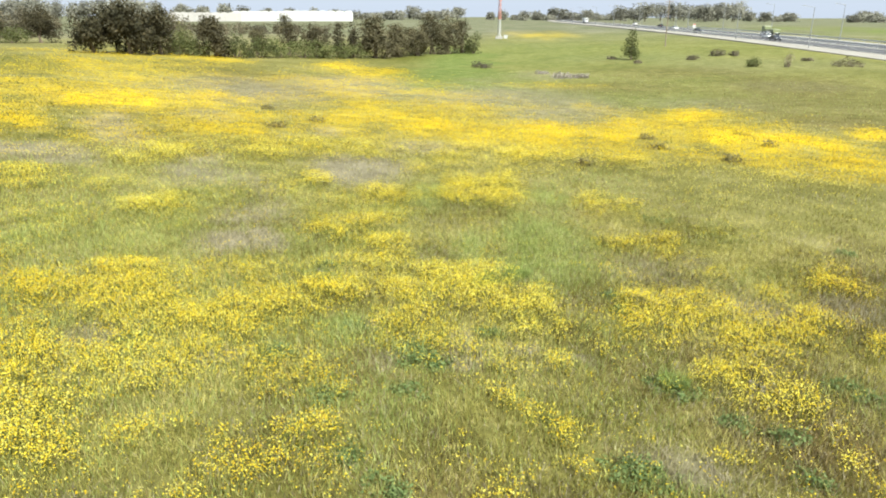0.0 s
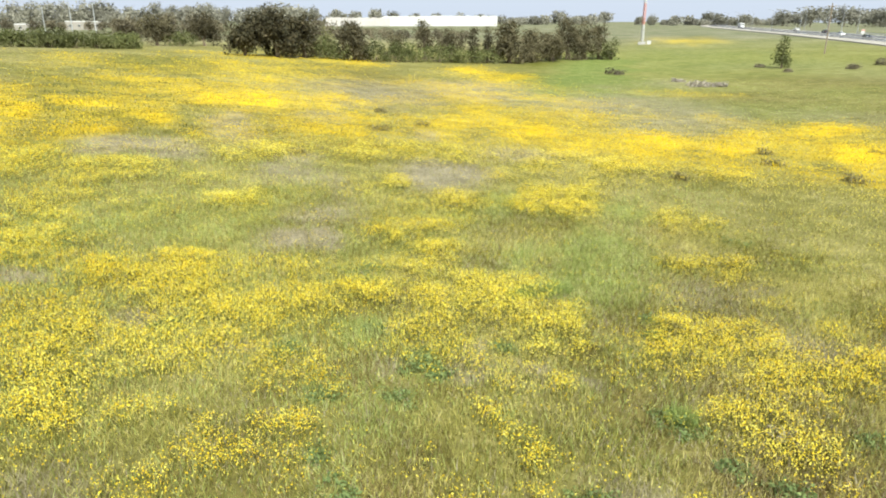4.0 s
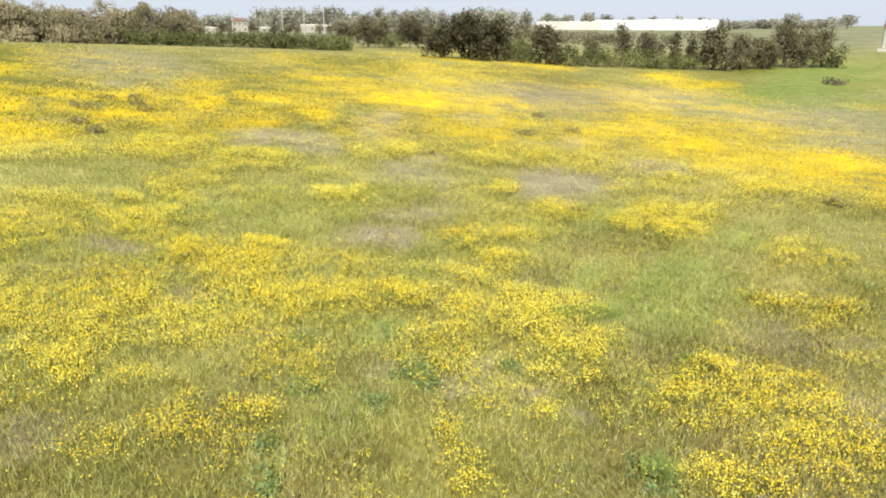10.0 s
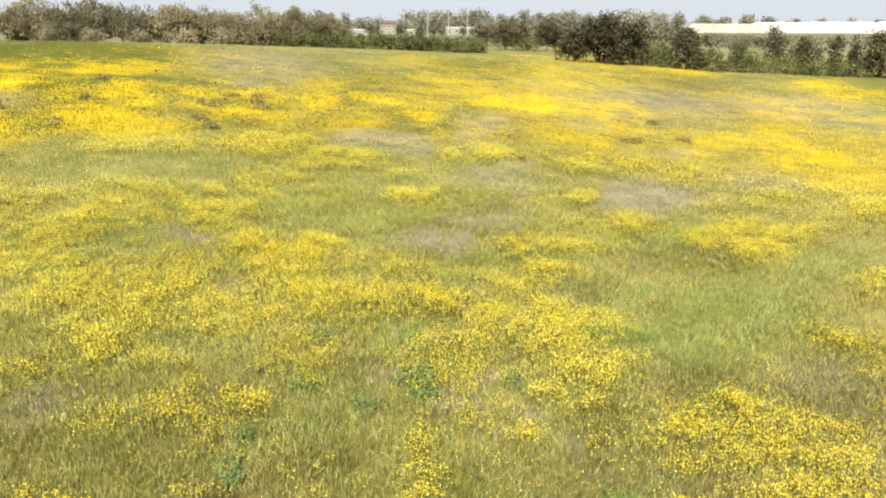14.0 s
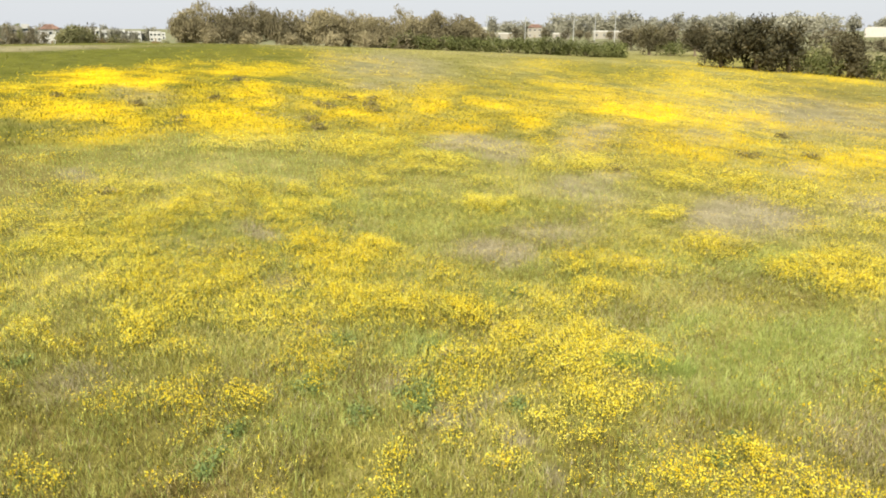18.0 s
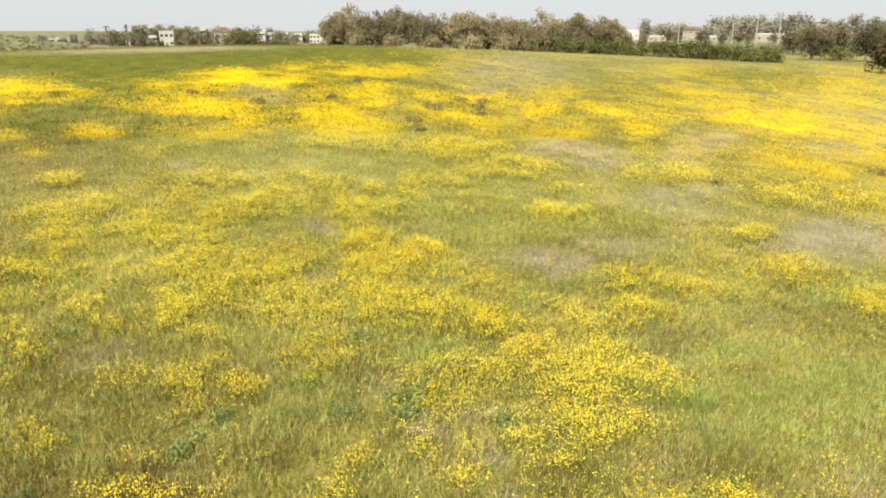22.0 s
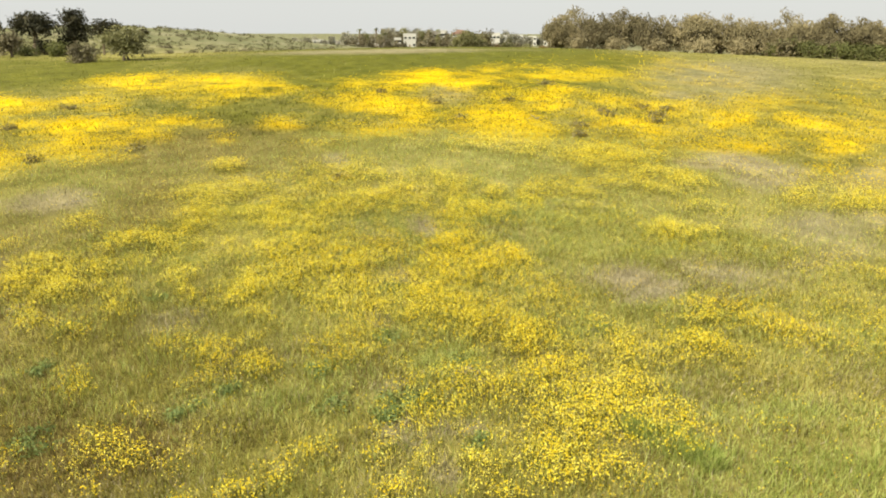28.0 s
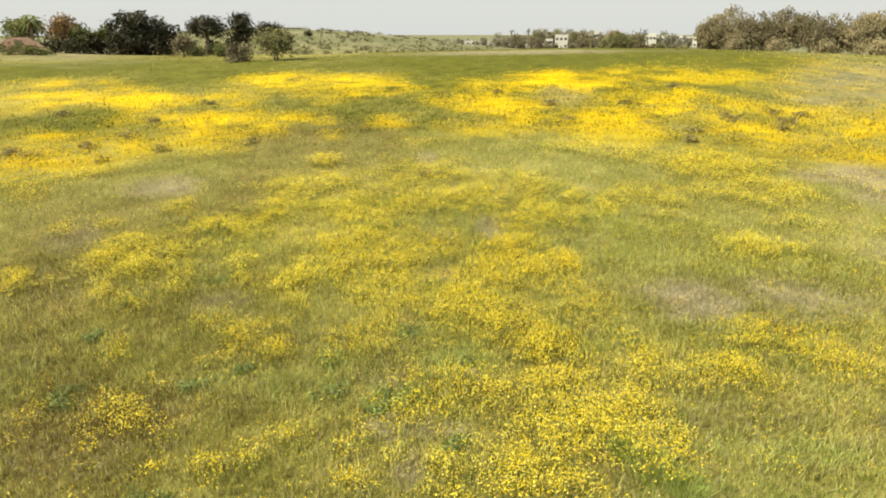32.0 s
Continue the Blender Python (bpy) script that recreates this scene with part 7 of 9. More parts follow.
weed_clump(0.23, 5.64, 0.31, 0.92)
weed_clump(-6.06, 11.71, 0.31, 0.91)
weed_clump(-3.17, 11.43, 0.31, 0.77)
weed_clump(0.89, 12.82, 0.30, 0.75)
dark_tussock(10.7, 41.6, 0.42, 1.21)
dark_tussock(17.2, 44.6, 0.39, 1.15)
dark_tussock(16.9, 39.4, 0.50, 1.06)
dark_tussock(13.2, 34.2, 0.46, 1.36)
dark_tussock(10.4, 37.9, 0.47, 1.23)
dark_tussock(5.5, 32.1, 0.45, 0.95)
dark_tussock(-14.0, 48.7, 0.39, 1.19)
dark_tussock(-11.8, 30.3, 0.40, 0.97)
dark_tussock(-9.3, 43.1, 0.40, 1.29)
dark_tussock(-10.9, 39.8, 0.40, 1.57)
dark_tussock(-29.4, 28.0, 0.46, 1.28)
dark_tussock(-33.7, 30.5, 0.46, 1.20)
dark_tussock(-36.2, 15.6, 0.49, 1.56)
dark_tussock(-30.4, 16.5, 0.47, 1.24)
dark_tussock(-44.8, 25.1, 0.48, 1.82)
dark_tussock(-28.0, 23.0, 0.46, 1.54)
dark_tussock(-25.6, 22.3, 0.46, 1.16)
dark_tussock(-32.5, 25.8, 0.45, 1.07)
dark_tussock(-34.7, 29.2, 0.40, 1.55)
dark_tussock(-31.1, 28.8, 0.47, 1.63)
dark_tussock(-31.3, 25.9, 0.48, 1.29)
dark_tussock(-36.7, 20.5, 0.39, 1.34)
dark_tussock(-21.3, -11.3, 0.49, 1.45)
dark_tussock(-20.9, -10.1, 0.44, 1.22)
dark_tussock(-30.5, -8.7, 0.41, 1.08)
dark_tussock(-25.7, -7.5, 0.39, 1.52)
dark_tussock(-22.1, -3.9, 0.46, 1.00)
dark_tussock(-19.9, -5.7, 0.43, 0.93)
dark_tussock(-23.9, -0.1, 0.41, 1.41)
dark_tussock(-23.0, -8.2, 0.46, 1.24)
dark_tussock(-37.1, -8.0, 0.41, 1.59)
dark_tussock(-33.1, -16.4, 0.49, 1.43)
dark_tussock(-41.0, 12.1, 0.39, 1.09)
dark_tussock(-17.7, 9.8, 0.39, 1.57)
dead_thistle(5.61, 11.10, 0.22, 0.60)
dead_thistle(-3.11, 16.10, 0.22, 0.60)
dead_thistle(-1.53, 12.92, 0.22, 0.60)
dead_thistle(-30.45, 21.00, 0.22, 1.43)
dead_thistle(-15.38, 0.35, 0.22, 1.00)
dead_thistle(-5.79, 2.82, 0.22, 0.69)
grass_tuft(1.1, 16.0, 0.93, 0.34)
grass_tuft(0.7, 15.6, 0.51, 0.34)
grass_tuft(1.6, 16.4, 0.65, 0.34)
grass_tuft(4.1, 11.1, 0.52, 0.34)
# woods on the skyline, with the haze of distance mixed into their leaf colour
tree("far_tree", "distant tree on the skyline with haze-paled foliage", 78.1, 911.6, 9.1, 19.0, M_HAZED, 620, 2.10, 0.12, 8, 1, "distant woods", "round")
tree("far_tree", "distant tree on the skyline with haze-paled foliage", 86.0, 857.0, 6.8, 16.7, M_HAZED, 620, 1.98, 0.12, 8, 1, "distant woods", "round")
tree("far_tree", "distant tree on the skyline with haze-paled foliage", 103.4, 881.8, 13.6, 23.8, M_HAZED, 620, 2.04, 0.12, 8, 1, "distant woods", "round")
tree("far_tree", "distant tree on the skyline with haze-paled foliage", 115.7, 878.1, 9.8, 22.4, M_HAZED, 620, 2.04, 0.12, 8, 1, "distant woods", "round")
tree("far_tree", "distant tree on the skyline with haze-paled foliage", 129.3, 864.1, 12.3, 20.4, M_HAZED, 620, 2.01, 0.12, 8, 1, "distant woods", "round")
tree("far_tree", "distant tree on the skyline with haze-paled foliage", 145.7, 888.9, 9.2, 17.7, M_HAZED, 620, 2.07, 0.12, 8, 1, "distant woods", "round")
tree("far_tree", "distant tree on the skyline with haze-paled foliage", 172.1, 938.7, 8.4, 29.7, M_HAZED, 620, 2.19, 0.12, 8, 1, "distant woods", "round")
tree("far_tree", "distant tree on the skyline with haze-paled foliage", 173.4, 880.8, 14.9, 22.7, M_HAZED, 620, 2.06, 0.12, 8, 1, "distant woods", "round")
tree("far_tree", "distant tree on the skyline with haze-paled foliage", 151.7, 776.1, 16.0, 23.0, M_HAZED, 620, 1.82, 0.12, 8, 1, "distant woods", "round")
tree("far_tree", "distant tree on the skyline with haze-paled foliage", 164.8, 772.0, 13.8, 23.3, M_HAZED, 620, 1.81, 0.12, 8, 1, "distant woods", "round")
tree("far_tree", "distant tree on the skyline with haze-paled foliage", 171.2, 750.3, 18.3, 27.0, M_HAZED, 620, 1.77, 0.12, 8, 1, "distant woods", "round")
tree("far_tree", "distant tree on the skyline with haze-paled foliage", 200.5, 807.9, 19.1, 33.9, M_HAZED, 620, 1.91, 0.12, 8, 1, "distant woods", "round")
tree("far_tree", "distant tree on the skyline with haze-paled foliage", 210.9, 792.6, 19.6, 25.3, M_HAZED, 620, 1.89, 0.12, 8, 1, "distant woods", "round")
tree("far_tree", "distant tree on the skyline with haze-paled foliage", 231.8, 829.9, 19.6, 24.6, M_HAZED, 620, 1.98, 0.12, 8, 1, "distant woods", "round")
tree("far_tree", "distant tree on the skyline with haze-paled foliage", 231.1, 776.4, 16.6, 32.5, M_HAZED, 620, 1.86, 0.12, 8, 1, "distant woods", "round")
tree("far_tree", "distant tree on the skyline with haze-paled foliage", 227.5, 742.4, 17.7, 23.4, M_HAZED, 620, 1.78, 0.12, 8, 1, "distant woods", "round")
tree("far_tree", "distant tree on the skyline with haze-paled foliage", 265.7, 817.6, 19.5, 25.7, M_HAZED, 620, 1.98, 0.12, 8, 1, "distant woods", "round")
tree("far_tree", "distant tree on the skyline with haze-paled foliage", 280.7, 809.9, 17.9, 27.3, M_HAZED, 620, 1.97, 0.12, 8, 1, "distant woods", "round")
tree("far_tree", "distant tree on the skyline with haze-paled foliage", 240.5, 802.1, 15.5, 36.1, M_HAZED, 620, 1.93, 0.12, 8, 1, "distant woods", "round")
tree("far_tree", "distant tree on the skyline with haze-paled foliage", 252.3, 777.5, 14.7, 25.8, M_HAZED, 620, 1.88, 0.12, 8, 1, "distant woods", "round")
tree("far_tree", "distant tree on the skyline with haze-paled foliage", 279.7, 814.3, 20.8, 35.9, M_HAZED, 620, 1.98, 0.12, 8, 1, "distant woods", "round")
tree("far_tree", "distant tree on the skyline with haze-paled foliage", 312.0, 854.8, 11.7, 22.0, M_HAZED, 620, 2.09, 0.12, 8, 1, "distant woods", "round")
tree("far_tree", "distant tree on the skyline with haze-paled foliage", 298.3, 771.4, 10.0, 16.2, M_HAZED, 620, 1.90, 0.12, 8, 1, "distant woods", "round")
tree("far_tree", "distant tree on the skyline with haze-paled foliage", 319.4, 791.2, 6.3, 15.6, M_HAZED, 620, 1.96, 0.12, 8, 1, "distant woods", "round")
tree("far_tree", "distant tree on the skyline with haze-paled foliage", 331.6, 793.9, 9.9, 23.1, M_HAZED, 620, 1.98, 0.12, 8, 1, "distant woods", "round")
tree("far_tree", "distant tree on the skyline with haze-paled foliage", 366.6, 728.2, 7.3, 16.2, M_HAZED, 620, 1.88, 0.12, 8, 1, "distant woods", "round")
tree("far_tree", "distant tree on the skyline with haze-paled foliage", 411.5, 800.5, 11.8, 19.3, M_HAZED, 620, 2.07, 0.12, 8, 1, "distant woods", "round")
tree("far_tree", "distant tree on the skyline with haze-paled foliage", 393.0, 748.2, 10.6, 22.5, M_HAZED, 620, 1.94, 0.12, 8, 1, "distant woods", "round")
tree("far_tree", "distant tree on the skyline with haze-paled foliage", 390.0, 727.0, 7.1, 20.1, M_HAZED, 620, 1.90, 0.12, 8, 1, "distant woods", "round")
tree("far_tree", "distant tree on the skyline with haze-paled foliage", -168.1, 925.3, 6.6, 26.5, M_HAZED, 620, 2.16, 0.12, 8, 1, "distant woods", "round")
tree("far_tree", "distant tree on the skyline with haze-paled foliage", -145.4, 861.3, 11.2, 34.5, M_HAZED, 620, 2.01, 0.12, 8, 1, "distant woods", "round")
tree("far_tree", "distant tree on the skyline with haze-paled foliage", -127.0, 870.4, 8.8, 25.0, M_HAZED, 620, 2.02, 0.12, 8, 1, "distant woods", "round")
tree("far_tree", "distant tree on the skyline with haze-paled foliage", -119.0, 904.4, 9.7, 32.5, M_HAZED, 620, 2.10, 0.12, 8, 1, "distant woods", "round")
tree("far_tree", "distant tree on the skyline with haze-paled foliage", -101.9, 875.2, 10.3, 19.7, M_HAZED, 620, 2.02, 0.12, 8, 1, "distant woods", "round")
tree("far_tree", "distant tree on the skyline with haze-paled foliage", -91.8, 901.6, 11.5, 24.0, M_HAZED, 620, 2.08, 0.12, 8, 1, "distant woods", "round")
tree("far_tree", "distant tree on the skyline with haze-paled foliage", -78.8, 943.4, 17.3, 30.3, M_HAZED, 620, 2.18, 0.12, 8, 1, "distant woods", "round")
tree("far_tree", "distant tree on the skyline with haze-paled foliage", -66.6, 964.7, 10.6, 26.9, M_HAZED, 620, 2.22, 0.12, 8, 1, "distant woods", "round")
tree("far_tree", "distant tree on the skyline with haze-paled foliage", -52.8, 941.5, 11.1, 20.3, M_HAZED, 620, 2.17, 0.12, 8, 1, "distant woods", "round")
tree("far_tree", "distant tree on the skyline with haze-paled foliage", -38.0, 914.2, 13.0, 38.1, M_HAZED, 620, 2.10, 0.12, 8, 1, "distant woods", "round")
tree("far_tree", "distant tree on the skyline with haze-paled foliage", -22.6, 959.5, 16.5, 20.8, M_HAZED, 620, 2.20, 0.12, 8, 1, "distant woods", "round")
tree("far_tree", "distant tree on the skyline with haze-paled foliage", -346.3, 790.4, 20.9, 18.5, M_HAZED, 620, 1.99, 0.12, 8, 1, "distant woods", "round")
tree("far_tree", "distant tree on the skyline with haze-paled foliage", -347.6, 859.3, 18.5, 20.5, M_HAZED, 620, 2.13, 0.12, 8, 1, "distant woods", "round")
tree("far_tree", "distant tree on the skyline with haze-paled foliage", -332.0, 887.9, 16.6, 16.7, M_HAZED, 620, 2.18, 0.12, 8, 1, "distant woods", "round")
tree("far_tree", "distant tree on the skyline with haze-paled foliage", -277.8, 808.3, 17.9, 17.6, M_HAZED, 620, 1.97, 0.12, 8, 1, "distant woods", "round")
tree("far_tree", "distant tree on the skyline with haze-paled foliage", -287.0, 903.3, 16.7, 22.2, M_HAZED, 620, 2.18, 0.12, 8, 1, "distant woods", "round")
tree("far_tree", "distant tree on the skyline with haze-paled foliage", -246.4, 872.2, 13.7, 12.9, M_HAZED, 620, 2.08, 0.12, 8, 1, "distant woods", "round")
tree("far_tree", "distant tree on the skyline with haze-paled foliage", -234.4, 921.0, 14.2, 16.1, M_HAZED, 620, 2.19, 0.12, 8, 1, "distant woods", "round")
tree("far_tree", "distant tree on the skyline with haze-paled foliage", -188.4, 851.6, 14.2, 15.3, M_HAZED, 620, 2.01, 0.12, 8, 1, "distant woods", "round")
tree("far_tree", "distant tree on the skyline with haze-paled foliage", -170.2, 888.1, 12.6, 12.8, M_HAZED, 620, 2.08, 0.12, 8, 1, "distant woods", "round")
tree("far_tree", "distant tree on the skyline with haze-paled foliage", -458.6, 401.1, 16.6, 11.8, M_HAZED, 620, 1.41, 0.12, 8, 1, "distant woods", "round")
tree("far_tree", "distant tree on the skyline with haze-paled foliage", -472.5, 426.5, 13.0, 20.7, M_HAZED, 620, 1.47, 0.12, 8, 1, "distant woods", "round")
tree("far_tree", "distant tree on the skyline with haze-paled foliage", -431.8, 400.6, 13.1, 20.2, M_HAZED, 620, 1.36, 0.12, 8, 1, "distant woods", "round")
tree("far_tree", "distant tree on the skyline with haze-paled foliage", -448.8, 431.9, 14.4, 19.5, M_HAZED, 620, 1.44, 0.12, 8, 1, "distant woods", "round")
tree("far_tree", "distant tree on the skyline with haze-paled foliage", -474.0, 490.7, 20.5, 27.0, M_HAZED, 620, 1.58, 0.12, 8, 1, "distant woods", "round")
tree("far_tree", "distant tree on the skyline with haze-paled foliage", -415.4, 446.5, 18.6, 17.1, M_HAZED, 620, 1.41, 0.12, 8, 1, "distant woods", "round")
tree("far_tree", "distant tree on the skyline with haze-paled foliage", -433.0, 480.7, 18.8, 20.0, M_HAZED, 620, 1.49, 0.12, 8, 1, "distant woods", "round")
tree("far_tree", "distant tree on the skyline with haze-paled foliage", -440.4, 506.3, 20.4, 23.6, M_HAZED, 620, 1.55, 0.12, 8, 1, "distant woods", "round")
tree("far_tree", "distant tree on the skyline with haze-paled foliage", -415.1, 497.2, 20.6, 25.5, M_HAZED, 620, 1.50, 0.12, 8, 1, "distant woods", "round")
tree("far_tree", "distant tree on the skyline with haze-paled foliage", -408.6, 505.7, 21.1, 15.8, M_HAZED, 620, 1.50, 0.12, 8, 1, "distant woods", "round")
tree("far_tree", "distant tree on the skyline with haze-paled foliage", -409.4, 520.2, 20.3, 20.7, M_HAZED, 620, 1.53, 0.12, 8, 1, "distant woods", "round")
tree("far_tree", "distant tree on the skyline with haze-paled foliage", -387.6, 500.9, 13.7, 21.7, M_HAZED, 620, 1.46, 0.12, 8, 1, "distant woods", "round")
tree("far_tree", "distant tree on the skyline with haze-paled foliage", -371.1, 500.9, 16.1, 24.6, M_HAZED, 620, 1.44, 0.12, 8, 1, "distant woods", "round")
tree("far_tree", "distant tree on the skyline with haze-paled foliage", -347.5, 483.4, 15.0, 17.8, M_HAZED, 620, 1.37, 0.12, 8, 1, "distant woods", "round")
tree("far_tree", "distant tree on the skyline with haze-paled foliage", -359.6, 515.9, 19.3, 15.8, M_HAZED, 620, 1.45, 0.12, 8, 1, "distant woods", "round")
tree("far_tree", "distant tree on the skyline with haze-paled foliage", -344.1, 514.8, 14.8, 24.7, M_HAZED, 620, 1.43, 0.12, 8, 1, "distant woods", "round")
tree("far_tree", "distant tree on the skyline with haze-paled foliage", -358.4, 557.8, 17.1, 17.5, M_HAZED, 620, 1.53, 0.12, 8, 1, "distant woods", "round")
tree("far_tree", "distant tree on the skyline with haze-paled foliage", -310.0, 503.8, 18.1, 25.0, M_HAZED, 620, 1.36, 0.12, 8, 1, "distant woods", "round")
tree("far_tree", "distant tree on the skyline with haze-paled foliage", -326.0, 543.7, 15.7, 23.3, M_HAZED, 620, 1.46, 0.12, 8, 1, "distant woods", "round")
tree("far_tree", "distant tree on the skyline with haze-paled foliage", -342.0, 535.0, 16.1, 19.7, M_HAZED, 620, 1.46, 0.12, 8, 1, "distant woods", "round")
tree("far_tree", "distant tree on the skyline with haze-paled foliage", -352.5, 564.0, 16.6, 30.9, M_HAZED, 620, 1.53, 0.12, 8, 1, "distant woods", "round")
tree("far_tree", "distant tree on the skyline with haze-paled foliage", -336.1, 553.4, 18.9, 17.7, M_HAZED, 620, 1.49, 0.12, 8, 1, "distant woods", "round")
tree("far_tree", "distant tree on the skyline with haze-paled foliage", -311.8, 536.8, 16.0, 14.1, M_HAZED, 620, 1.43, 0.12, 8, 1, "distant woods", "round")
tree("far_tree", "distant tree on the skyline with haze-paled foliage", -322.3, 580.0, 15.2, 18.2, M_HAZED, 620, 1.53, 0.12, 8, 1, "distant woods", "round")
tree("far_tree", "distant tree on the skyline with haze-paled foliage", -292.1, 543.9, 15.5, 18.9, M_HAZED, 620, 1.42, 0.12, 8, 1, "distant woods", "round")
tree("far_tree", "distant tree on the skyline with haze-paled foliage", -292.9, 567.2, 18.8, 17.1, M_HAZED, 620, 1.47, 0.12, 8, 1, "distant woods", "round")
tree("far_tree", "distant tree on the skyline with haze-paled foliage", -290.1, 582.5, 15.7, 19.3, M_HAZED, 620, 1.49, 0.12, 8, 1, "distant woods", "round")
tree("far_tree", "distant tree on the skyline with haze-paled foliage", -285.1, 596.9, 18.5, 15.2, M_HAZED, 620, 1.52, 0.12, 8, 1, "distant woods", "round")
tree("far_tree", "distant tree on the skyline with haze-paled foliage", -270.9, 588.5, 17.1, 21.5, M_HAZED, 620, 1.49, 0.12, 8, 1, "distant woods", "round")
tree("far_tree", "distant tree on the skyline with haze-paled foliage", -447.7, -36.5, 3.7, 5.5, M_HAZED, 620, 1.06, 0.12, 8, 1, "distant woods", "round")
tree("far_tree", "distant tree on the skyline with haze-paled foliage", -455.8, -33.8, 6.0, 5.8, M_HAZED, 620, 1.08, 0.12, 8, 1, "distant woods", "round")
tree("far_tree", "distant tree on the skyline with haze-paled foliage", -488.8, -29.7, 6.6, 7.1, M_HAZED, 620, 1.15, 0.12, 8, 1, "distant woods", "round")
tree("far_tree", "distant tree on the skyline with haze-paled foliage", -489.8, -23.6, 7.1, 5.5, M_HAZED, 620, 1.15, 0.12, 8, 1, "distant woods", "round")
tree("far_tree", "distant tree on the skyline with haze-paled foliage", -483.0, -17.3, 5.3, 5.2, M_HAZED, 620, 1.14, 0.12, 8, 1, "distant woods", "round")
tree("far_tree", "distant tree on the skyline with haze-paled foliage", -449.7, -10.2, 6.9, 5.4, M_HAZED, 620, 1.06, 0.12, 8, 1, "distant woods", "round")
tree("far_tree", "distant tree on the skyline with haze-paled foliage", -454.7, -1.6, 9.8, 8.6, M_HAZED, 620, 1.07, 0.12, 8, 1, "distant woods", "round")
tree("far_tree", "distant tree on the skyline with haze-paled foliage", -448.8, 2.2, 7.4, 6.4, M_HAZED, 620, 1.06, 0.12, 8, 1, "distant woods", "round")
tree("far_tree", "distant tree on the skyline with haze-paled foliage", -505.2, 6.7, 8.1, 8.9, M_HAZED, 620, 1.19, 0.12, 8, 1, "distant woods", "round")
tree("far_tree", "distant tree on the skyline with haze-paled foliage", -469.6, 12.0, 8.5, 6.7, M_HAZED, 620, 1.10, 0.12, 8, 1, "distant woods", "round")
tree("far_tree", "distant tree on the skyline with haze-paled foliage", -505.4, 17.7, 8.8, 8.2, M_HAZED, 620, 1.19, 0.12, 8, 1, "distant woods", "round")
tree("far_tree", "distant tree on the skyline with haze-paled foliage", -503.2, 24.3, 9.3, 8.7, M_HAZED, 620, 1.18, 0.12, 8, 1, "distant woods", "round")
tree("far_tree", "distant tree on the skyline with haze-paled foliage", -451.6, 29.9, 9.5, 7.5, M_HAZED, 620, 1.06, 0.12, 8, 1, "distant woods", "round")
tree("far_tree", "distant tree on the skyline with haze-paled foliage", -469.1, 35.6, 9.1, 8.2, M_HAZED, 620, 1.11, 0.12, 8, 1, "distant woods", "round")
tree("far_tree", "distant tree on the skyline with haze-paled foliage", -493.2, 43.9, 10.4, 5.4, M_HAZED, 620, 1.16, 0.12, 8, 1, "distant woods", "round")
tree("far_tree", "distant tree on the skyline with haze-paled foliage", -474.6, 47.9, 10.5, 8.1, M_HAZED, 620, 1.12, 0.12, 8, 1, "distant woods", "round")
tree("far_tree", "distant tree on the skyline with haze-paled foliage", -495.9, 56.3, 9.1, 5.7, M_HAZED, 620, 1.17, 0.12, 8, 1, "distant woods", "round")
tree("far_tree", "distant tree on the skyline with haze-paled foliage", -480.1, 60.6, 8.0, 6.1, M_HAZED, 620, 1.13, 0.12, 8, 1, "distant woods", "round")
tree("far_tree", "distant tree on the skyline with haze-paled foliage", -448.0, 96.0, 6.8, 5.8, M_HAZED, 620, 1.07, 0.12, 8, 1, "distant woods", "round")
tree("far_tree", "distant tree on the skyline with haze-paled foliage", -428.5, 98.2, 8.2, 4.8, M_HAZED, 620, 1.03, 0.12, 8, 1, "distant woods", "round")
tree("far_tree", "distant tree on the skyline with haze-paled foliage", -451.5, 110.0, 5.6, 6.5, M_HAZED, 620, 1.09, 0.12, 8, 1, "distant woods", "round")
tree("far_tree", "distant tree on the skyline with haze-paled foliage", -430.1, 110.2, 6.9, 6.9, M_HAZED, 620, 1.04, 0.12, 8, 1, "distant woods", "round")
tree("far_tree", "distant tree on the skyline with haze-paled foliage", -500.9, 27.8, 12.8, 11.5, M_HAZED, 620, 1.17, 0.12, 8, 1, "distant woods", "round")
tree("far_tree", "distant tree on the skyline with haze-paled foliage", -468.7, 31.0, 10.2, 9.0, M_HAZED, 620, 1.10, 0.12, 8, 1, "distant woods", "round")
tree("far_tree", "distant tree on the skyline with haze-paled foliage", -475.0, 36.4, 12.7, 10.8, M_HAZED, 620, 1.12, 0.12, 8, 1, "distant woods", "round")
tree("far_tree", "distant tree on the skyline with haze-paled foliage", -468.9, 39.0, 10.1, 6.8, M_HAZED, 620, 1.10, 0.12, 8, 1, "distant woods", "round")
tree("far_tree", "distant tree on the skyline with haze-paled foliage", -509.2, 46.7, 12.6, 10.6, M_HAZED, 620, 1.20, 0.12, 8, 1, "distant woods", "round")
tree("far_tree", "distant tree on the skyline with haze-paled foliage", -499.7, 52.0, 10.3, 6.7, M_HAZED, 620, 1.18, 0.12, 8, 1, "distant woods", "round")
tree("far_tree", "distant tree on the skyline with haze-paled foliage", -482.5, 54.7, 10.8, 8.4, M_HAZED, 620, 1.14, 0.12, 8, 1, "distant woods", "round")
tree("far_tree", "distant tree on the skyline with haze-paled foliage", -511.3, 62.4, 11.2, 12.1, M_HAZED, 620, 1.20, 0.12, 8, 1, "distant woods", "round")
tree("far_tree", "distant tree on the skyline with haze-paled foliage", -509.2, 66.4, 9.6, 8.7, M_HAZED, 620, 1.20, 0.12, 8, 1, "distant woods", "round")
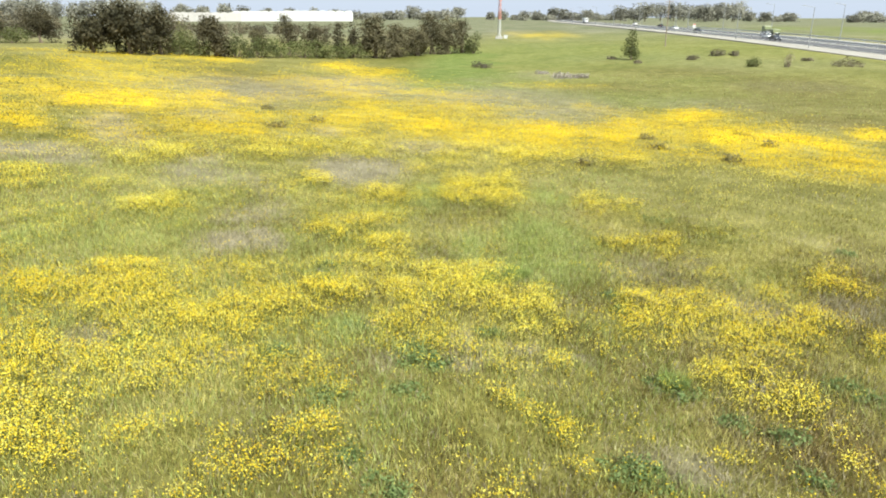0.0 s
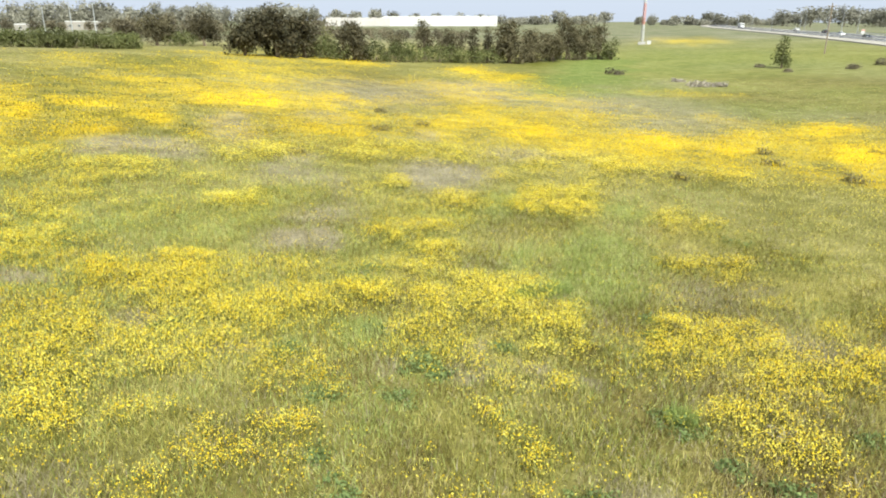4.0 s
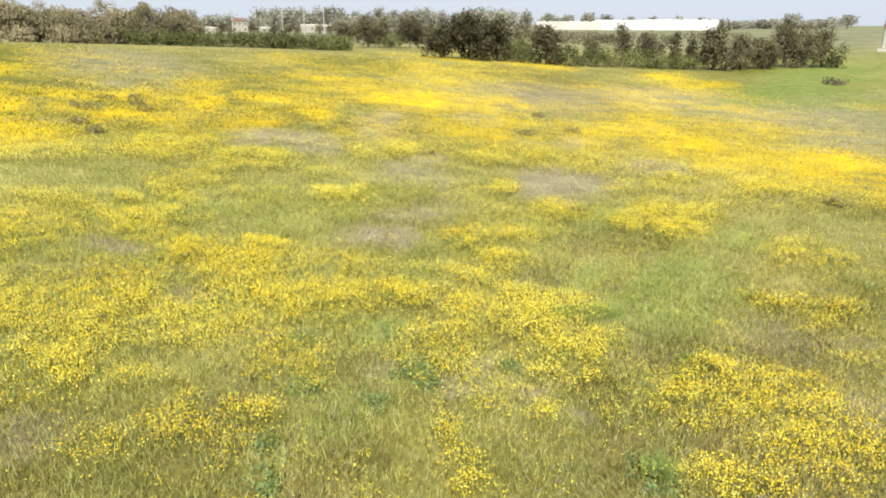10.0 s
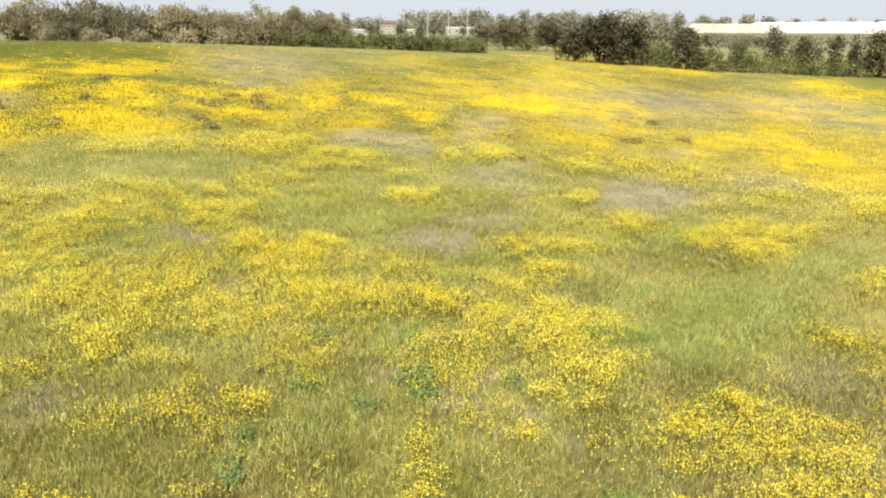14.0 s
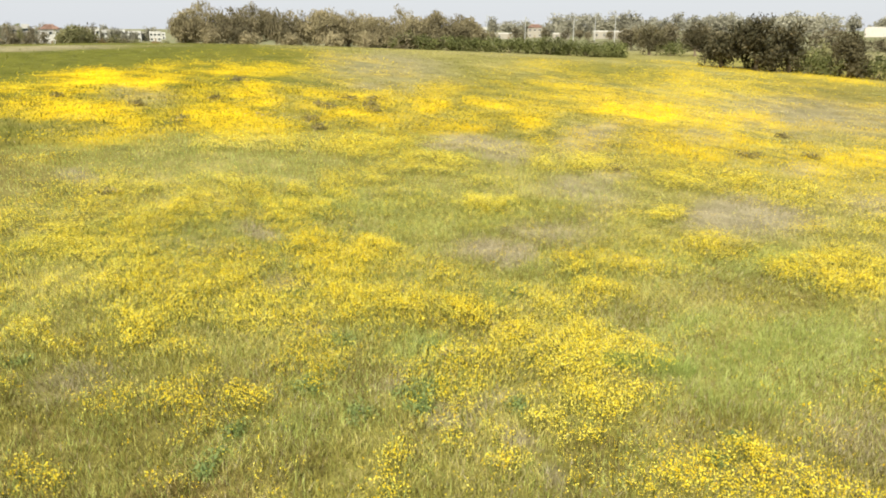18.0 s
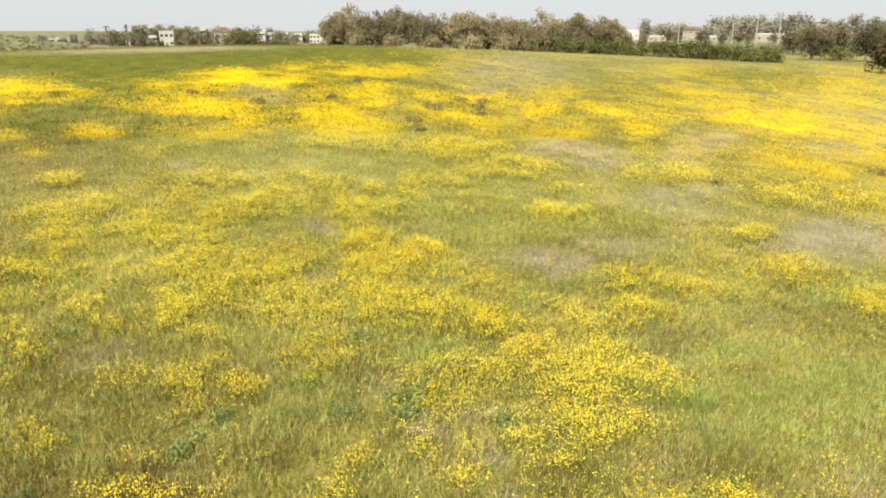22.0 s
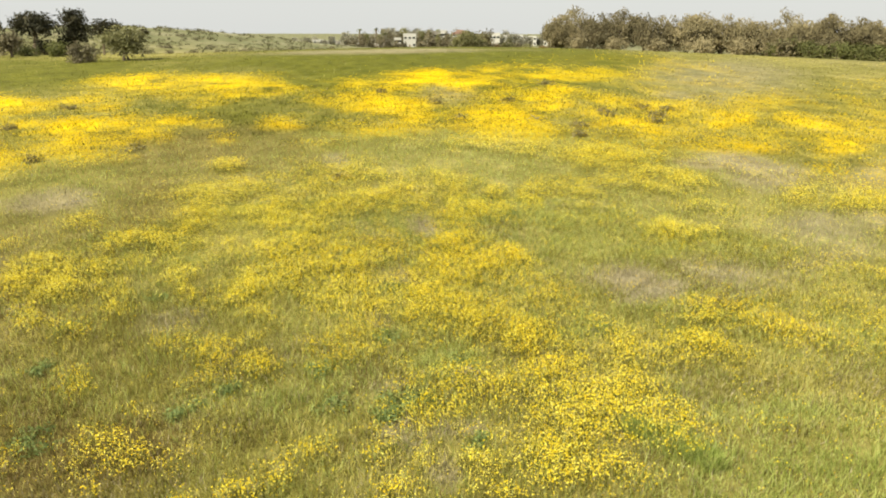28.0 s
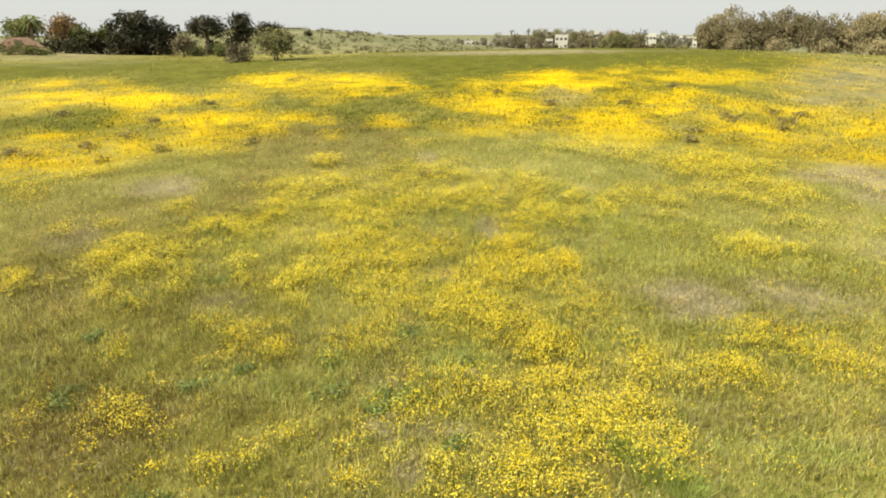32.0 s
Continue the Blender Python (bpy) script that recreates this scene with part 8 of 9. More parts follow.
tree("far_tree", "distant tree on the skyline with haze-paled foliage", -523.7, 74.5, 9.9, 7.0, M_HAZED, 620, 1.24, 0.12, 8, 1, "distant woods", "round")
tree("far_tree", "distant tree on the skyline with haze-paled foliage", -481.5, 98.2, 7.1, 10.4, M_HAZED, 620, 1.15, 0.12, 8, 1, "distant woods", "round")
tree("far_tree", "distant tree on the skyline with haze-paled foliage", -500.4, 109.6, 10.9, 6.7, M_HAZED, 620, 1.20, 0.12, 8, 1, "distant woods", "round")
tree("far_tree", "distant tree on the skyline with haze-paled foliage", -460.9, 107.5, 8.7, 10.0, M_HAZED, 620, 1.11, 0.12, 8, 1, "distant woods", "round")
tree("far_tree", "distant tree on the skyline with haze-paled foliage", -509.3, 123.7, 7.6, 6.9, M_HAZED, 620, 1.22, 0.12, 8, 1, "distant woods", "round")
tree("far_tree", "distant tree on the skyline with haze-paled foliage", -505.1, 127.4, 6.6, 6.2, M_HAZED, 620, 1.22, 0.12, 8, 1, "distant woods", "round")
tree("far_tree", "distant tree on the skyline with haze-paled foliage", -502.6, 132.0, 6.7, 10.4, M_HAZED, 620, 1.21, 0.12, 8, 1, "distant woods", "round")
tree("far_tree", "distant tree on the skyline with haze-paled foliage", -491.9, 134.4, 9.3, 5.3, M_HAZED, 620, 1.19, 0.12, 8, 1, "distant woods", "round")
tree("far_tree", "distant tree on the skyline with haze-paled foliage", -492.9, 139.4, 8.9, 7.6, M_HAZED, 620, 1.20, 0.12, 8, 1, "distant woods", "round")
tree("garden_tree", "small dusty tree between the sheds beyond the hedge", -327.4, 273.0, 7.0, 6.3, M_SCRUB, 420, 0.5, 0.12, 8, 1, "trees beyond the hedge", "round")
tree("garden_tree", "small dusty tree between the sheds beyond the hedge", -318.7, 283.5, 6.3, 7.0, M_SCRUB, 420, 0.5, 0.12, 8, 1, "trees beyond the hedge", "round")
tree("garden_tree", "small dusty tree between the sheds beyond the hedge", -310.1, 293.2, 8.1, 8.3, M_SCRUB, 420, 0.5, 0.12, 8, 1, "trees beyond the hedge", "round")
tree("garden_tree", "small dusty tree between the sheds beyond the hedge", -306.6, 296.9, 5.9, 5.6, M_SCRUB, 420, 0.5, 0.12, 8, 1, "trees beyond the hedge", "round")
tree("garden_tree", "small dusty tree between the sheds beyond the hedge", -298.0, 305.8, 7.4, 7.6, M_SCRUB, 420, 0.5, 0.12, 8, 1, "trees beyond the hedge", "round")
tree("garden_tree", "small dusty tree between the sheds beyond the hedge", -290.0, 313.6, 6.1, 7.0, M_SCRUB, 420, 0.5, 0.12, 8, 1, "trees beyond the hedge", "round")
tree("garden_tree", "small dusty tree between the sheds beyond the hedge", -284.3, 319.0, 6.7, 6.3, M_SCRUB, 420, 0.5, 0.12, 8, 1, "trees beyond the hedge", "round")
tree("garden_tree", "small dusty tree between the sheds beyond the hedge", -280.4, 322.6, 5.7, 5.6, M_SCRUB, 420, 0.5, 0.12, 8, 1, "trees beyond the hedge", "round")
tree("garden_tree", "small dusty tree between the sheds beyond the hedge", -271.4, 330.4, 6.3, 6.3, M_SCRUB, 420, 0.5, 0.12, 8, 1, "trees beyond the hedge", "round")
tree("garden_tree", "small dusty tree between the sheds beyond the hedge", -266.3, 334.7, 5.7, 7.0, M_SCRUB, 420, 0.5, 0.12, 8, 1, "trees beyond the hedge", "round")
tree("garden_tree", "small dusty tree between the sheds beyond the hedge", -262.2, 338.0, 6.6, 5.6, M_SCRUB, 420, 0.5, 0.12, 8, 1, "trees beyond the hedge", "round")
tree("far_tree", "distant tree on the skyline with haze-paled foliage", -308.4, 738.7, 9.9, 11.1, M_HAZED, 620, 1.84, 0.12, 8, 1, "distant woods", "round")
tree("far_tree", "distant tree on the skyline with haze-paled foliage", -304.1, 774.7, 13.6, 14.8, M_HAZED, 620, 1.92, 0.12, 8, 1, "distant woods", "round")
tree("far_tree", "distant tree on the skyline with haze-paled foliage", -285.7, 754.2, 11.9, 10.6, M_HAZED, 620, 1.86, 0.12, 8, 1, "distant woods", "round")
tree("far_tree", "distant tree on the skyline with haze-paled foliage", -270.5, 769.3, 8.4, 14.7, M_HAZED, 620, 1.88, 0.12, 8, 1, "distant woods", "round")
tree("far_tree", "distant tree on the skyline with haze-paled foliage", -255.1, 764.7, 10.6, 14.6, M_HAZED, 620, 1.86, 0.12, 8, 1, "distant woods", "round")
tree("far_tree", "distant tree on the skyline with haze-paled foliage", -254.0, 816.2, 9.3, 13.0, M_HAZED, 620, 1.97, 0.12, 8, 1, "distant woods", "round")
tree("far_tree", "distant tree on the skyline with haze-paled foliage", -238.3, 818.7, 11.0, 11.7, M_HAZED, 620, 1.96, 0.12, 8, 1, "distant woods", "round")
tree("far_tree", "distant tree on the skyline with haze-paled foliage", -205.3, 762.0, 9.4, 11.1, M_HAZED, 620, 1.82, 0.12, 8, 1, "distant woods", "round")
tree("far_tree", "distant tree on the skyline with haze-paled foliage", -192.2, 770.6, 12.0, 9.2, M_HAZED, 620, 1.83, 0.12, 8, 1, "distant woods", "round")
tree("far_tree", "distant tree on the skyline with haze-paled foliage", -197.9, 846.6, 10.5, 16.2, M_HAZED, 620, 2.00, 0.12, 8, 1, "distant woods", "round")
tree("far_tree", "distant tree on the skyline with haze-paled foliage", -169.0, 796.0, 9.8, 9.2, M_HAZED, 620, 1.87, 0.12, 8, 1, "distant woods", "round")
tree("far_tree", "distant tree on the skyline with haze-paled foliage", 20.5, 954.7, 10.4, 14.1, M_HAZED, 620, 2.20, 0.12, 8, 1, "distant woods", "round")
tree("far_tree", "distant tree on the skyline with haze-paled foliage", 33.3, 892.9, 12.5, 14.9, M_HAZED, 620, 2.06, 0.12, 8, 1, "distant woods", "round")
tree("far_tree", "distant tree on the skyline with haze-paled foliage", 52.9, 961.9, 6.7, 14.3, M_HAZED, 620, 2.22, 0.12, 8, 1, "distant woods", "round")
tree("far_tree", "distant tree on the skyline with haze-paled foliage", 57.1, 853.5, 11.2, 19.9, M_HAZED, 620, 1.97, 0.12, 8, 1, "distant woods", "round")
tree("far_tree", "distant tree on the skyline with haze-paled foliage", 78.9, 946.1, 11.6, 18.1, M_HAZED, 620, 2.18, 0.12, 8, 1, "distant woods", "round")
tree("far_tree", "distant tree on the skyline with haze-paled foliage", 99.6, 949.4, 15.7, 14.8, M_HAZED, 620, 2.20, 0.12, 8, 1, "distant woods", "round")
tree("far_tree", "distant tree on the skyline with haze-paled foliage", -431.2, 505.4, 13.8, 16.9, M_HAZED, 620, 1.53, 0.12, 8, 1, "distant woods", "round")
tree("far_tree", "distant tree on the skyline with haze-paled foliage", -418.8, 497.6, 12.6, 20.4, M_HAZED, 620, 1.50, 0.12, 8, 1, "distant woods", "round")
tree("far_tree", "distant tree on the skyline with haze-paled foliage", -421.9, 514.6, 15.4, 20.9, M_HAZED, 620, 1.53, 0.12, 8, 1, "distant woods", "round")
tree("far_tree", "distant tree on the skyline with haze-paled foliage", -407.7, 507.5, 14.7, 13.6, M_HAZED, 620, 1.50, 0.12, 8, 1, "distant woods", "round")
tree("far_tree", "distant tree on the skyline with haze-paled foliage", -403.8, 512.1, 15.0, 18.0, M_HAZED, 620, 1.50, 0.12, 8, 1, "distant woods", "round")
tree("far_tree", "distant tree on the skyline with haze-paled foliage", -404.8, 523.8, 15.6, 17.9, M_HAZED, 620, 1.53, 0.12, 8, 1, "distant woods", "round")
tree("far_tree", "distant tree on the skyline with haze-paled foliage", -383.5, 513.1, 15.8, 10.4, M_HAZED, 620, 1.48, 0.12, 8, 1, "distant woods", "round")
tree("far_tree", "distant tree on the skyline with haze-paled foliage", -421.6, 570.5, 13.8, 15.1, M_HAZED, 620, 1.63, 0.12, 8, 1, "distant woods", "round")
tree("far_tree", "distant tree on the skyline with haze-paled foliage", -397.9, 553.7, 11.0, 14.8, M_HAZED, 620, 1.57, 0.12, 8, 1, "distant woods", "round")
tree("far_tree", "distant tree on the skyline with haze-paled foliage", -458.1, 436.5, 11.1, 16.2, M_HAZED, 620, 1.46, 0.12, 8, 1, "distant woods", "round")
tree("far_tree", "distant tree on the skyline with haze-paled foliage", -462.9, 448.4, 9.4, 17.3, M_HAZED, 620, 1.49, 0.12, 8, 1, "distant woods", "round")
tree("far_tree", "distant tree on the skyline with haze-paled foliage", -483.1, 476.8, 10.6, 12.7, M_HAZED, 620, 1.56, 0.12, 8, 1, "distant woods", "round")
tree("far_tree", "distant tree on the skyline with haze-paled foliage", -451.6, 457.7, 10.5, 18.0, M_HAZED, 620, 1.48, 0.12, 8, 1, "distant woods", "round")
tree("far_tree", "distant tree on the skyline with haze-paled foliage", -465.0, 481.1, 11.6, 16.5, M_HAZED, 620, 1.54, 0.12, 8, 1, "distant woods", "round")
tree("far_tree", "distant tree on the skyline with haze-paled foliage", -443.2, 471.4, 10.1, 17.4, M_HAZED, 620, 1.49, 0.12, 8, 1, "distant woods", "round")
tree("far_tree", "distant tree on the skyline with haze-paled foliage", -463.8, 506.2, 11.0, 12.8, M_HAZED, 620, 1.58, 0.12, 8, 1, "distant woods", "round")
tree("far_tree", "distant tree on the skyline with haze-paled foliage", -473.2, 525.5, 10.6, 20.0, M_HAZED, 620, 1.63, 0.12, 8, 1, "distant woods", "round")
tree("far_tree", "distant tree on the skyline with haze-paled foliage", -426.4, 489.9, 13.3, 16.4, M_HAZED, 620, 1.50, 0.12, 8, 1, "distant woods", "round")
tree("far_tree", "distant tree on the skyline with haze-paled foliage", -322.2, 504.8, 15.1, 44.6, M_HAZED, 1600, 1.38, 0.12, 8, 1, "distant woods", "round")
tree("far_tree", "distant tree on the skyline with haze-paled foliage", -344.4, 514.2, 17.0, 18.0, M_HAZED, 700, 1.43, 0.12, 8, 1, "distant woods", "round")
tree("street_tree", "dusty dark tree between the far houses", -455.3, 4.1, 8.1, 7.7, M_SCRUB, 420, 0.45, 0.2, 8, 1, "trees by the far houses", "round")
tree("street_tree", "dusty dark tree between the far houses", -452.6, 8.8, 9.9, 5.5, M_SCRUB, 420, 0.45, 0.2, 8, 1, "trees by the far houses", "round")
tree("street_tree", "dusty dark tree between the far houses", -451.9, 11.2, 9.4, 5.1, M_OLIVE, 420, 0.45, 0.2, 8, 1, "trees by the far houses", "slim")
tree("street_tree", "dusty dark tree between the far houses", -443.4, 15.3, 8.6, 6.7, M_SCRUB, 420, 0.45, 0.2, 8, 1, "trees by the far houses", "round")
tree("street_tree", "dusty dark tree between the far houses", -439.5, 19.7, 8.6, 5.4, M_SCRUB, 420, 0.45, 0.2, 8, 1, "trees by the far houses", "round")
tree("street_tree", "dusty dark tree between the far houses", -436.8, 22.1, 12.3, 7.9, M_OLIVE, 420, 0.45, 0.2, 8, 1, "trees by the far houses", "round")
tree("street_tree", "dusty dark tree between the far houses", -437.7, 25.6, 10.8, 7.2, M_SCRUB, 420, 0.45, 0.2, 8, 1, "trees by the far houses", "round")
tree("street_tree", "dusty dark tree between the far houses", -432.2, 30.4, 9.8, 6.7, M_SCRUB, 420, 0.45, 0.2, 8, 1, "trees by the far houses", "slim")
tree("street_tree", "dusty dark tree between the far houses", -452.8, 34.4, 11.8, 7.7, M_OLIVE, 420, 0.45, 0.2, 8, 1, "trees by the far houses", "round")
tree("street_tree", "dusty dark tree between the far houses", -457.2, 39.2, 9.2, 7.3, M_SCRUB, 420, 0.45, 0.2, 8, 1, "trees by the far houses", "round")
tree("street_tree", "dusty dark tree between the far houses", -444.0, 42.9, 7.2, 4.8, M_SCRUB, 420, 0.45, 0.2, 8, 1, "trees by the far houses", "round")
tree("street_tree", "dusty dark tree between the far houses", -456.3, 46.4, 10.5, 7.4, M_OLIVE, 420, 0.45, 0.2, 8, 1, "trees by the far houses", "round")
tree("street_tree", "dusty dark tree between the far houses", -451.9, 51.0, 12.1, 7.7, M_SCRUB, 420, 0.45, 0.2, 8, 1, "trees by the far houses", "slim")
tree("street_tree", "dusty dark tree between the far houses", -440.0, 52.3, 7.2, 6.4, M_SCRUB, 420, 0.45, 0.2, 8, 1, "trees by the far houses", "slim")
tree("street_tree", "dusty dark tree between the far houses", -435.1, 55.5, 9.0, 5.4, M_OLIVE, 420, 0.45, 0.2, 8, 1, "trees by the far houses", "slim")
tree("street_tree", "dusty dark tree between the far houses", -446.3, 61.5, 9.7, 6.5, M_SCRUB, 420, 0.45, 0.2, 8, 1, "trees by the far houses", "slim")
tree("street_tree", "dusty dark tree between the far houses", -432.0, 65.3, 11.6, 5.7, M_SCRUB, 420, 0.45, 0.2, 8, 1, "trees by the far houses", "round")
shrub("dome_bush", "large dome-shaped olive-green bush beyond the meadow", -187.9, 38.5, 5.0, 12.0, M_OLIVE, 3600, 0.34)
shrub("street_shrub", "dusty dark shrub at the foot of the far houses", -396.0, 3.0, 4.5, 8.6, M_SCRUB, 420, 0.5, "shrubs by the far houses")
shrub("street_shrub", "dusty dark shrub at the foot of the far houses", -402.6, 8.9, 6.0, 7.5, M_SCRUB, 420, 0.5, "shrubs by the far houses")
shrub("street_shrub", "dusty dark shrub at the foot of the far houses", -397.8, 13.4, 4.1, 5.5, M_SCRUB, 420, 0.5, "shrubs by the far houses")
shrub("street_shrub", "dusty dark shrub at the foot of the far houses", -401.3, 18.9, 6.3, 5.4, M_SCRUB, 420, 0.5, "shrubs by the far houses")
shrub("street_shrub", "dusty dark shrub at the foot of the far houses", -400.5, 22.7, 5.6, 6.0, M_SCRUB, 420, 0.5, "shrubs by the far houses")
shrub("street_shrub", "dusty dark shrub at the foot of the far houses", -404.9, 28.0, 4.7, 5.9, M_SCRUB, 420, 0.5, "shrubs by the far houses")
shrub("street_shrub", "dusty dark shrub at the foot of the far houses", -397.8, 31.5, 4.3, 5.3, M_SCRUB, 420, 0.5, "shrubs by the far houses")
shrub("street_shrub", "dusty dark shrub at the foot of the far houses", -413.2, 39.1, 3.9, 5.7, M_SCRUB, 420, 0.5, "shrubs by the far houses")
shrub("street_shrub", "dusty dark shrub at the foot of the far houses", -406.4, 42.5, 3.9, 8.4, M_SCRUB, 420, 0.5, "shrubs by the far houses")
shrub("street_shrub", "dusty dark shrub at the foot of the far houses", -388.5, 46.0, 5.7, 6.9, M_SCRUB, 420, 0.5, "shrubs by the far houses")
shrub("street_shrub", "dusty dark shrub at the foot of the far houses", -394.2, 53.4, 6.3, 8.3, M_SCRUB, 420, 0.5, "shrubs by the far houses")
shrub("street_shrub", "dusty dark shrub at the foot of the far houses", -387.0, 59.1, 6.6, 6.6, M_SCRUB, 420, 0.5, "shrubs by the far houses")
shrub("street_shrub", "low brownish shrub on the waste ground", -314.3, 69.5, 3.5, 3.7, M_RUST, 420, 0.45, "shrubs by the far houses")
shrub("street_shrub", "low brownish shrub on the waste ground", -313.6, 72.9, 3.1, 5.3, M_RUST, 420, 0.45, "shrubs by the far houses")
shrub("street_shrub", "low brownish shrub on the waste ground", -312.5, 78.3, 3.4, 5.3, M_SCRUB, 420, 0.45, "shrubs by the far houses")
shrub("street_shrub", "low brownish shrub on the waste ground", -311.4, 83.0, 3.0, 6.9, M_OLIVE, 420, 0.45, "shrubs by the far houses")
shrub("street_shrub", "low brownish shrub on the waste ground", -309.6, 90.1, 2.2, 5.3, M_RUST, 420, 0.45, "shrubs by the far houses")
shrub("street_shrub", "low brownish shrub on the waste ground", -308.6, 93.8, 2.3, 5.3, M_OLIVE, 420, 0.45, "shrubs by the far houses")
# palms by the houses
palm(-129.2, -86.1, 6.4, 6.1, "palms by the houses", 14)
palm(-459.1, 6.8, 12.6, 5.3, "palms by the houses", 9)
palm(-464.2, 17.6, 13.3, 5.4, "palms by the houses", 9)
palm(-458.7, 35.4, 12.4, 5.3, "palms by the houses", 9)
palm(-455.7, 51.0, 11.6, 5.3, "palms by the houses", 9)
palm(-459.2, 56.6, 11.9, 5.3, "palms by the houses", 9)
palm(-468.1, 45.6, 11.1, 4.7, "palms by the houses", 9)
# houses and greenhouses
house("house", "low house with a red tiled roof beside the grove", -110.0, -75.2, -234, 9.2, 9, 0.3, 1, M_CREAM, "hip", M_ROOF, 3, "")
house("house", "distant pale plastered house among trees", -486.5, -37.7, -264, 11.3, 12, 3.9, 2, M_CREAM, "flat", M_CREAM, 3, "distant houses")
house("house", "distant pale plastered house among trees", -487.9, -21.5, -266, 7.3, 12, 4.7, 2, M_WHITE, "flat", M_WHITE, 2, "distant houses")
house("house", "distant pale plastered house among trees", -488.5, -12.2, -267, 5.7, 12, 4.1, 2, M_WHITE, "flat", M_WHITE, 2, "distant houses")
house("house", "distant pale plastered house among trees", -489.1, 6.6, -269, 6.5, 12, 4.8, 2, M_WHITE, "flat", M_WHITE, 2, "distant houses")
house("house", "distant pale plastered house among trees", -489.0, 25.7, 89, 7.3, 12, 5.3, 2, M_CREAM, "flat", M_CREAM, 2, "distant houses")
house("house", "distant pale plastered house among trees", -487.4, 55.7, 85, 6.5, 12, 5.1, 2, M_WHITE, "flat", M_WHITE, 2, "distant houses")
house("house", "distant pale plastered house among trees", -484.3, 83.3, 82, 5.7, 12, 4.2, 2, M_WHITE, "flat", M_WHITE, 2, "distant houses")
house("house", "distant pale plastered house among trees", -483.3, 90.5, 81, 6.5, 12, 3.9, 2, M_CREAM, "flat", M_CREAM, 2, "distant houses")
house("house", "distant pale plastered house among trees", -477.7, 120.1, 78, 7.3, 12, 4.3, 2, M_WHITE, "flat", M_WHITE, 2, "distant houses")
house("house", "distant pale plastered house among trees", -488.6, 37.0, 87, 14.5, 12, 5.8, 2, M_WHITE, "flat", M_WHITE, 4, "distant houses")
house("house", "distant pale plastered house among trees", -488.1, 47.2, 86, 7.3, 12, 5.1, 2, M_CREAM, "flat", M_CREAM, 2, "distant houses")
house("house", "distant pale plastered house among trees", -485.5, 74.1, 83, 8.1, 12, 5.0, 2, M_WHITE, "flat", M_WHITE, 3, "distant houses")
house("house", "distant pale plastered house among trees", -488.9, -3.0, -268, 12.9, 12, 3.8, 2, M_CREAM, "flat", M_CREAM, 3, "distant houses")
house("house", "distant pale plastered house among trees", -489.2, 16.2, 90, 11.3, 12, 4.8, 2, M_WHITE, "flat", M_WHITE, 3, "distant houses")
house("house", "distant pale plastered house among trees", -486.5, 65.1, 84, 9.7, 12, 4.0, 2, M_CREAM, "flat", M_CREAM, 3, "distant houses")
house("house", "distant pale plastered house among trees", -482.1, 97.6, 80, 9.7, 12, 3.4, 2, M_WHITE, "flat", M_WHITE, 3, "distant houses")
house("house", "distant pale plastered house among trees", -479.2, 113.3, 79, 12.9, 12, 3.3, 2, M_WHITE, "flat", M_WHITE, 4, "distant houses")
house("house", "distant pale plastered house among trees", -510.0, 33.8, 87, 6.7, 12, 8.1, 2, M_WHITE, "flat", M_WHITE, 3, "distant houses")
house("house", "distant pale plastered house among trees", -509.5, 41.2, 86, 8.4, 12, 7.6, 2, M_WHITE, "flat", M_WHITE, 3, "distant houses")
house("house", "distant pale plastered house among trees", -508.8, 50.3, 85, 7.6, 12, 7.1, 2, M_WHITE, "flat", M_WHITE, 3, "distant houses")
house("house", "distant pale plastered house among trees", -508.1, 58.1, 84, 5.9, 12, 7.6, 2, M_WHITE, "flat", M_WHITE, 3, "distant houses")
house("house", "distant pale plastered house among trees", -507.3, 64.9, 83, 6.7, 12, 7.1, 2, M_WHITE, "flat", M_WHITE, 3, "distant houses")
house("house", "distant pale plastered house among trees", -505.8, 77.0, 82, 8.4, 12, 6.8, 2, M_WHITE, "flat", M_WHITE, 3, "distant houses")
house("house", "distant pale plastered house among trees", -501.5, 103.2, 79, 6.7, 12, 6.5, 2, M_WHITE, "flat", M_WHITE, 3, "distant houses")
house("house", "distant pale plastered house among trees", -500.0, 110.7, 78, 5.0, 12, 7.0, 2, M_WHITE, "flat", M_WHITE, 3, "distant houses")
house("house", "distant pale plastered house among trees", -498.3, 118.6, 77, 5.9, 12, 7.2, 2, M_WHITE, "flat", M_WHITE, 3, "distant houses")
house("house", "distant pale plastered house among trees", -496.4, 127.0, 77, 7.6, 12, 6.4, 2, M_WHITE, "flat", M_WHITE, 3, "distant houses")
house("house", "distant pale plastered house among trees", -493.3, 139.0, 75, 6.7, 12, 5.9, 2, M_WHITE, "flat", M_WHITE, 3, "distant houses")
house("house", "distant white plastered house with a flat roof", -414.4, 36.3, 86, 7.2, 9, 7.9, 2, M_WHITE, "flat", M_WHITE, 3, "distant houses")
house("house", "distant white plastered house with a red roof", -411.2, 65.8, 82, 9.6, 9, 8.0, 2, M_WHITE, "hip", M_ROOF, 3, "distant houses")
house("house", "distant white plastered house with a flat roof", -417.8, 29.4, 87, 3.8, 9, 5.5, 2, M_WHITE, "flat", M_WHITE, 3, "distant houses")
house("house", "distant white plastered house with a flat roof", -412.9, 86.2, 79, 5.9, 9, 8.3, 2, M_WHITE, "flat", M_WHITE, 3, "distant houses")
house("house", "distant white plastered house with a flat roof", -460.1, 22.9, 88, 4.6, 9, 11.3, 2, M_CREAM, "flat", M_CREAM, 3, "distant houses")
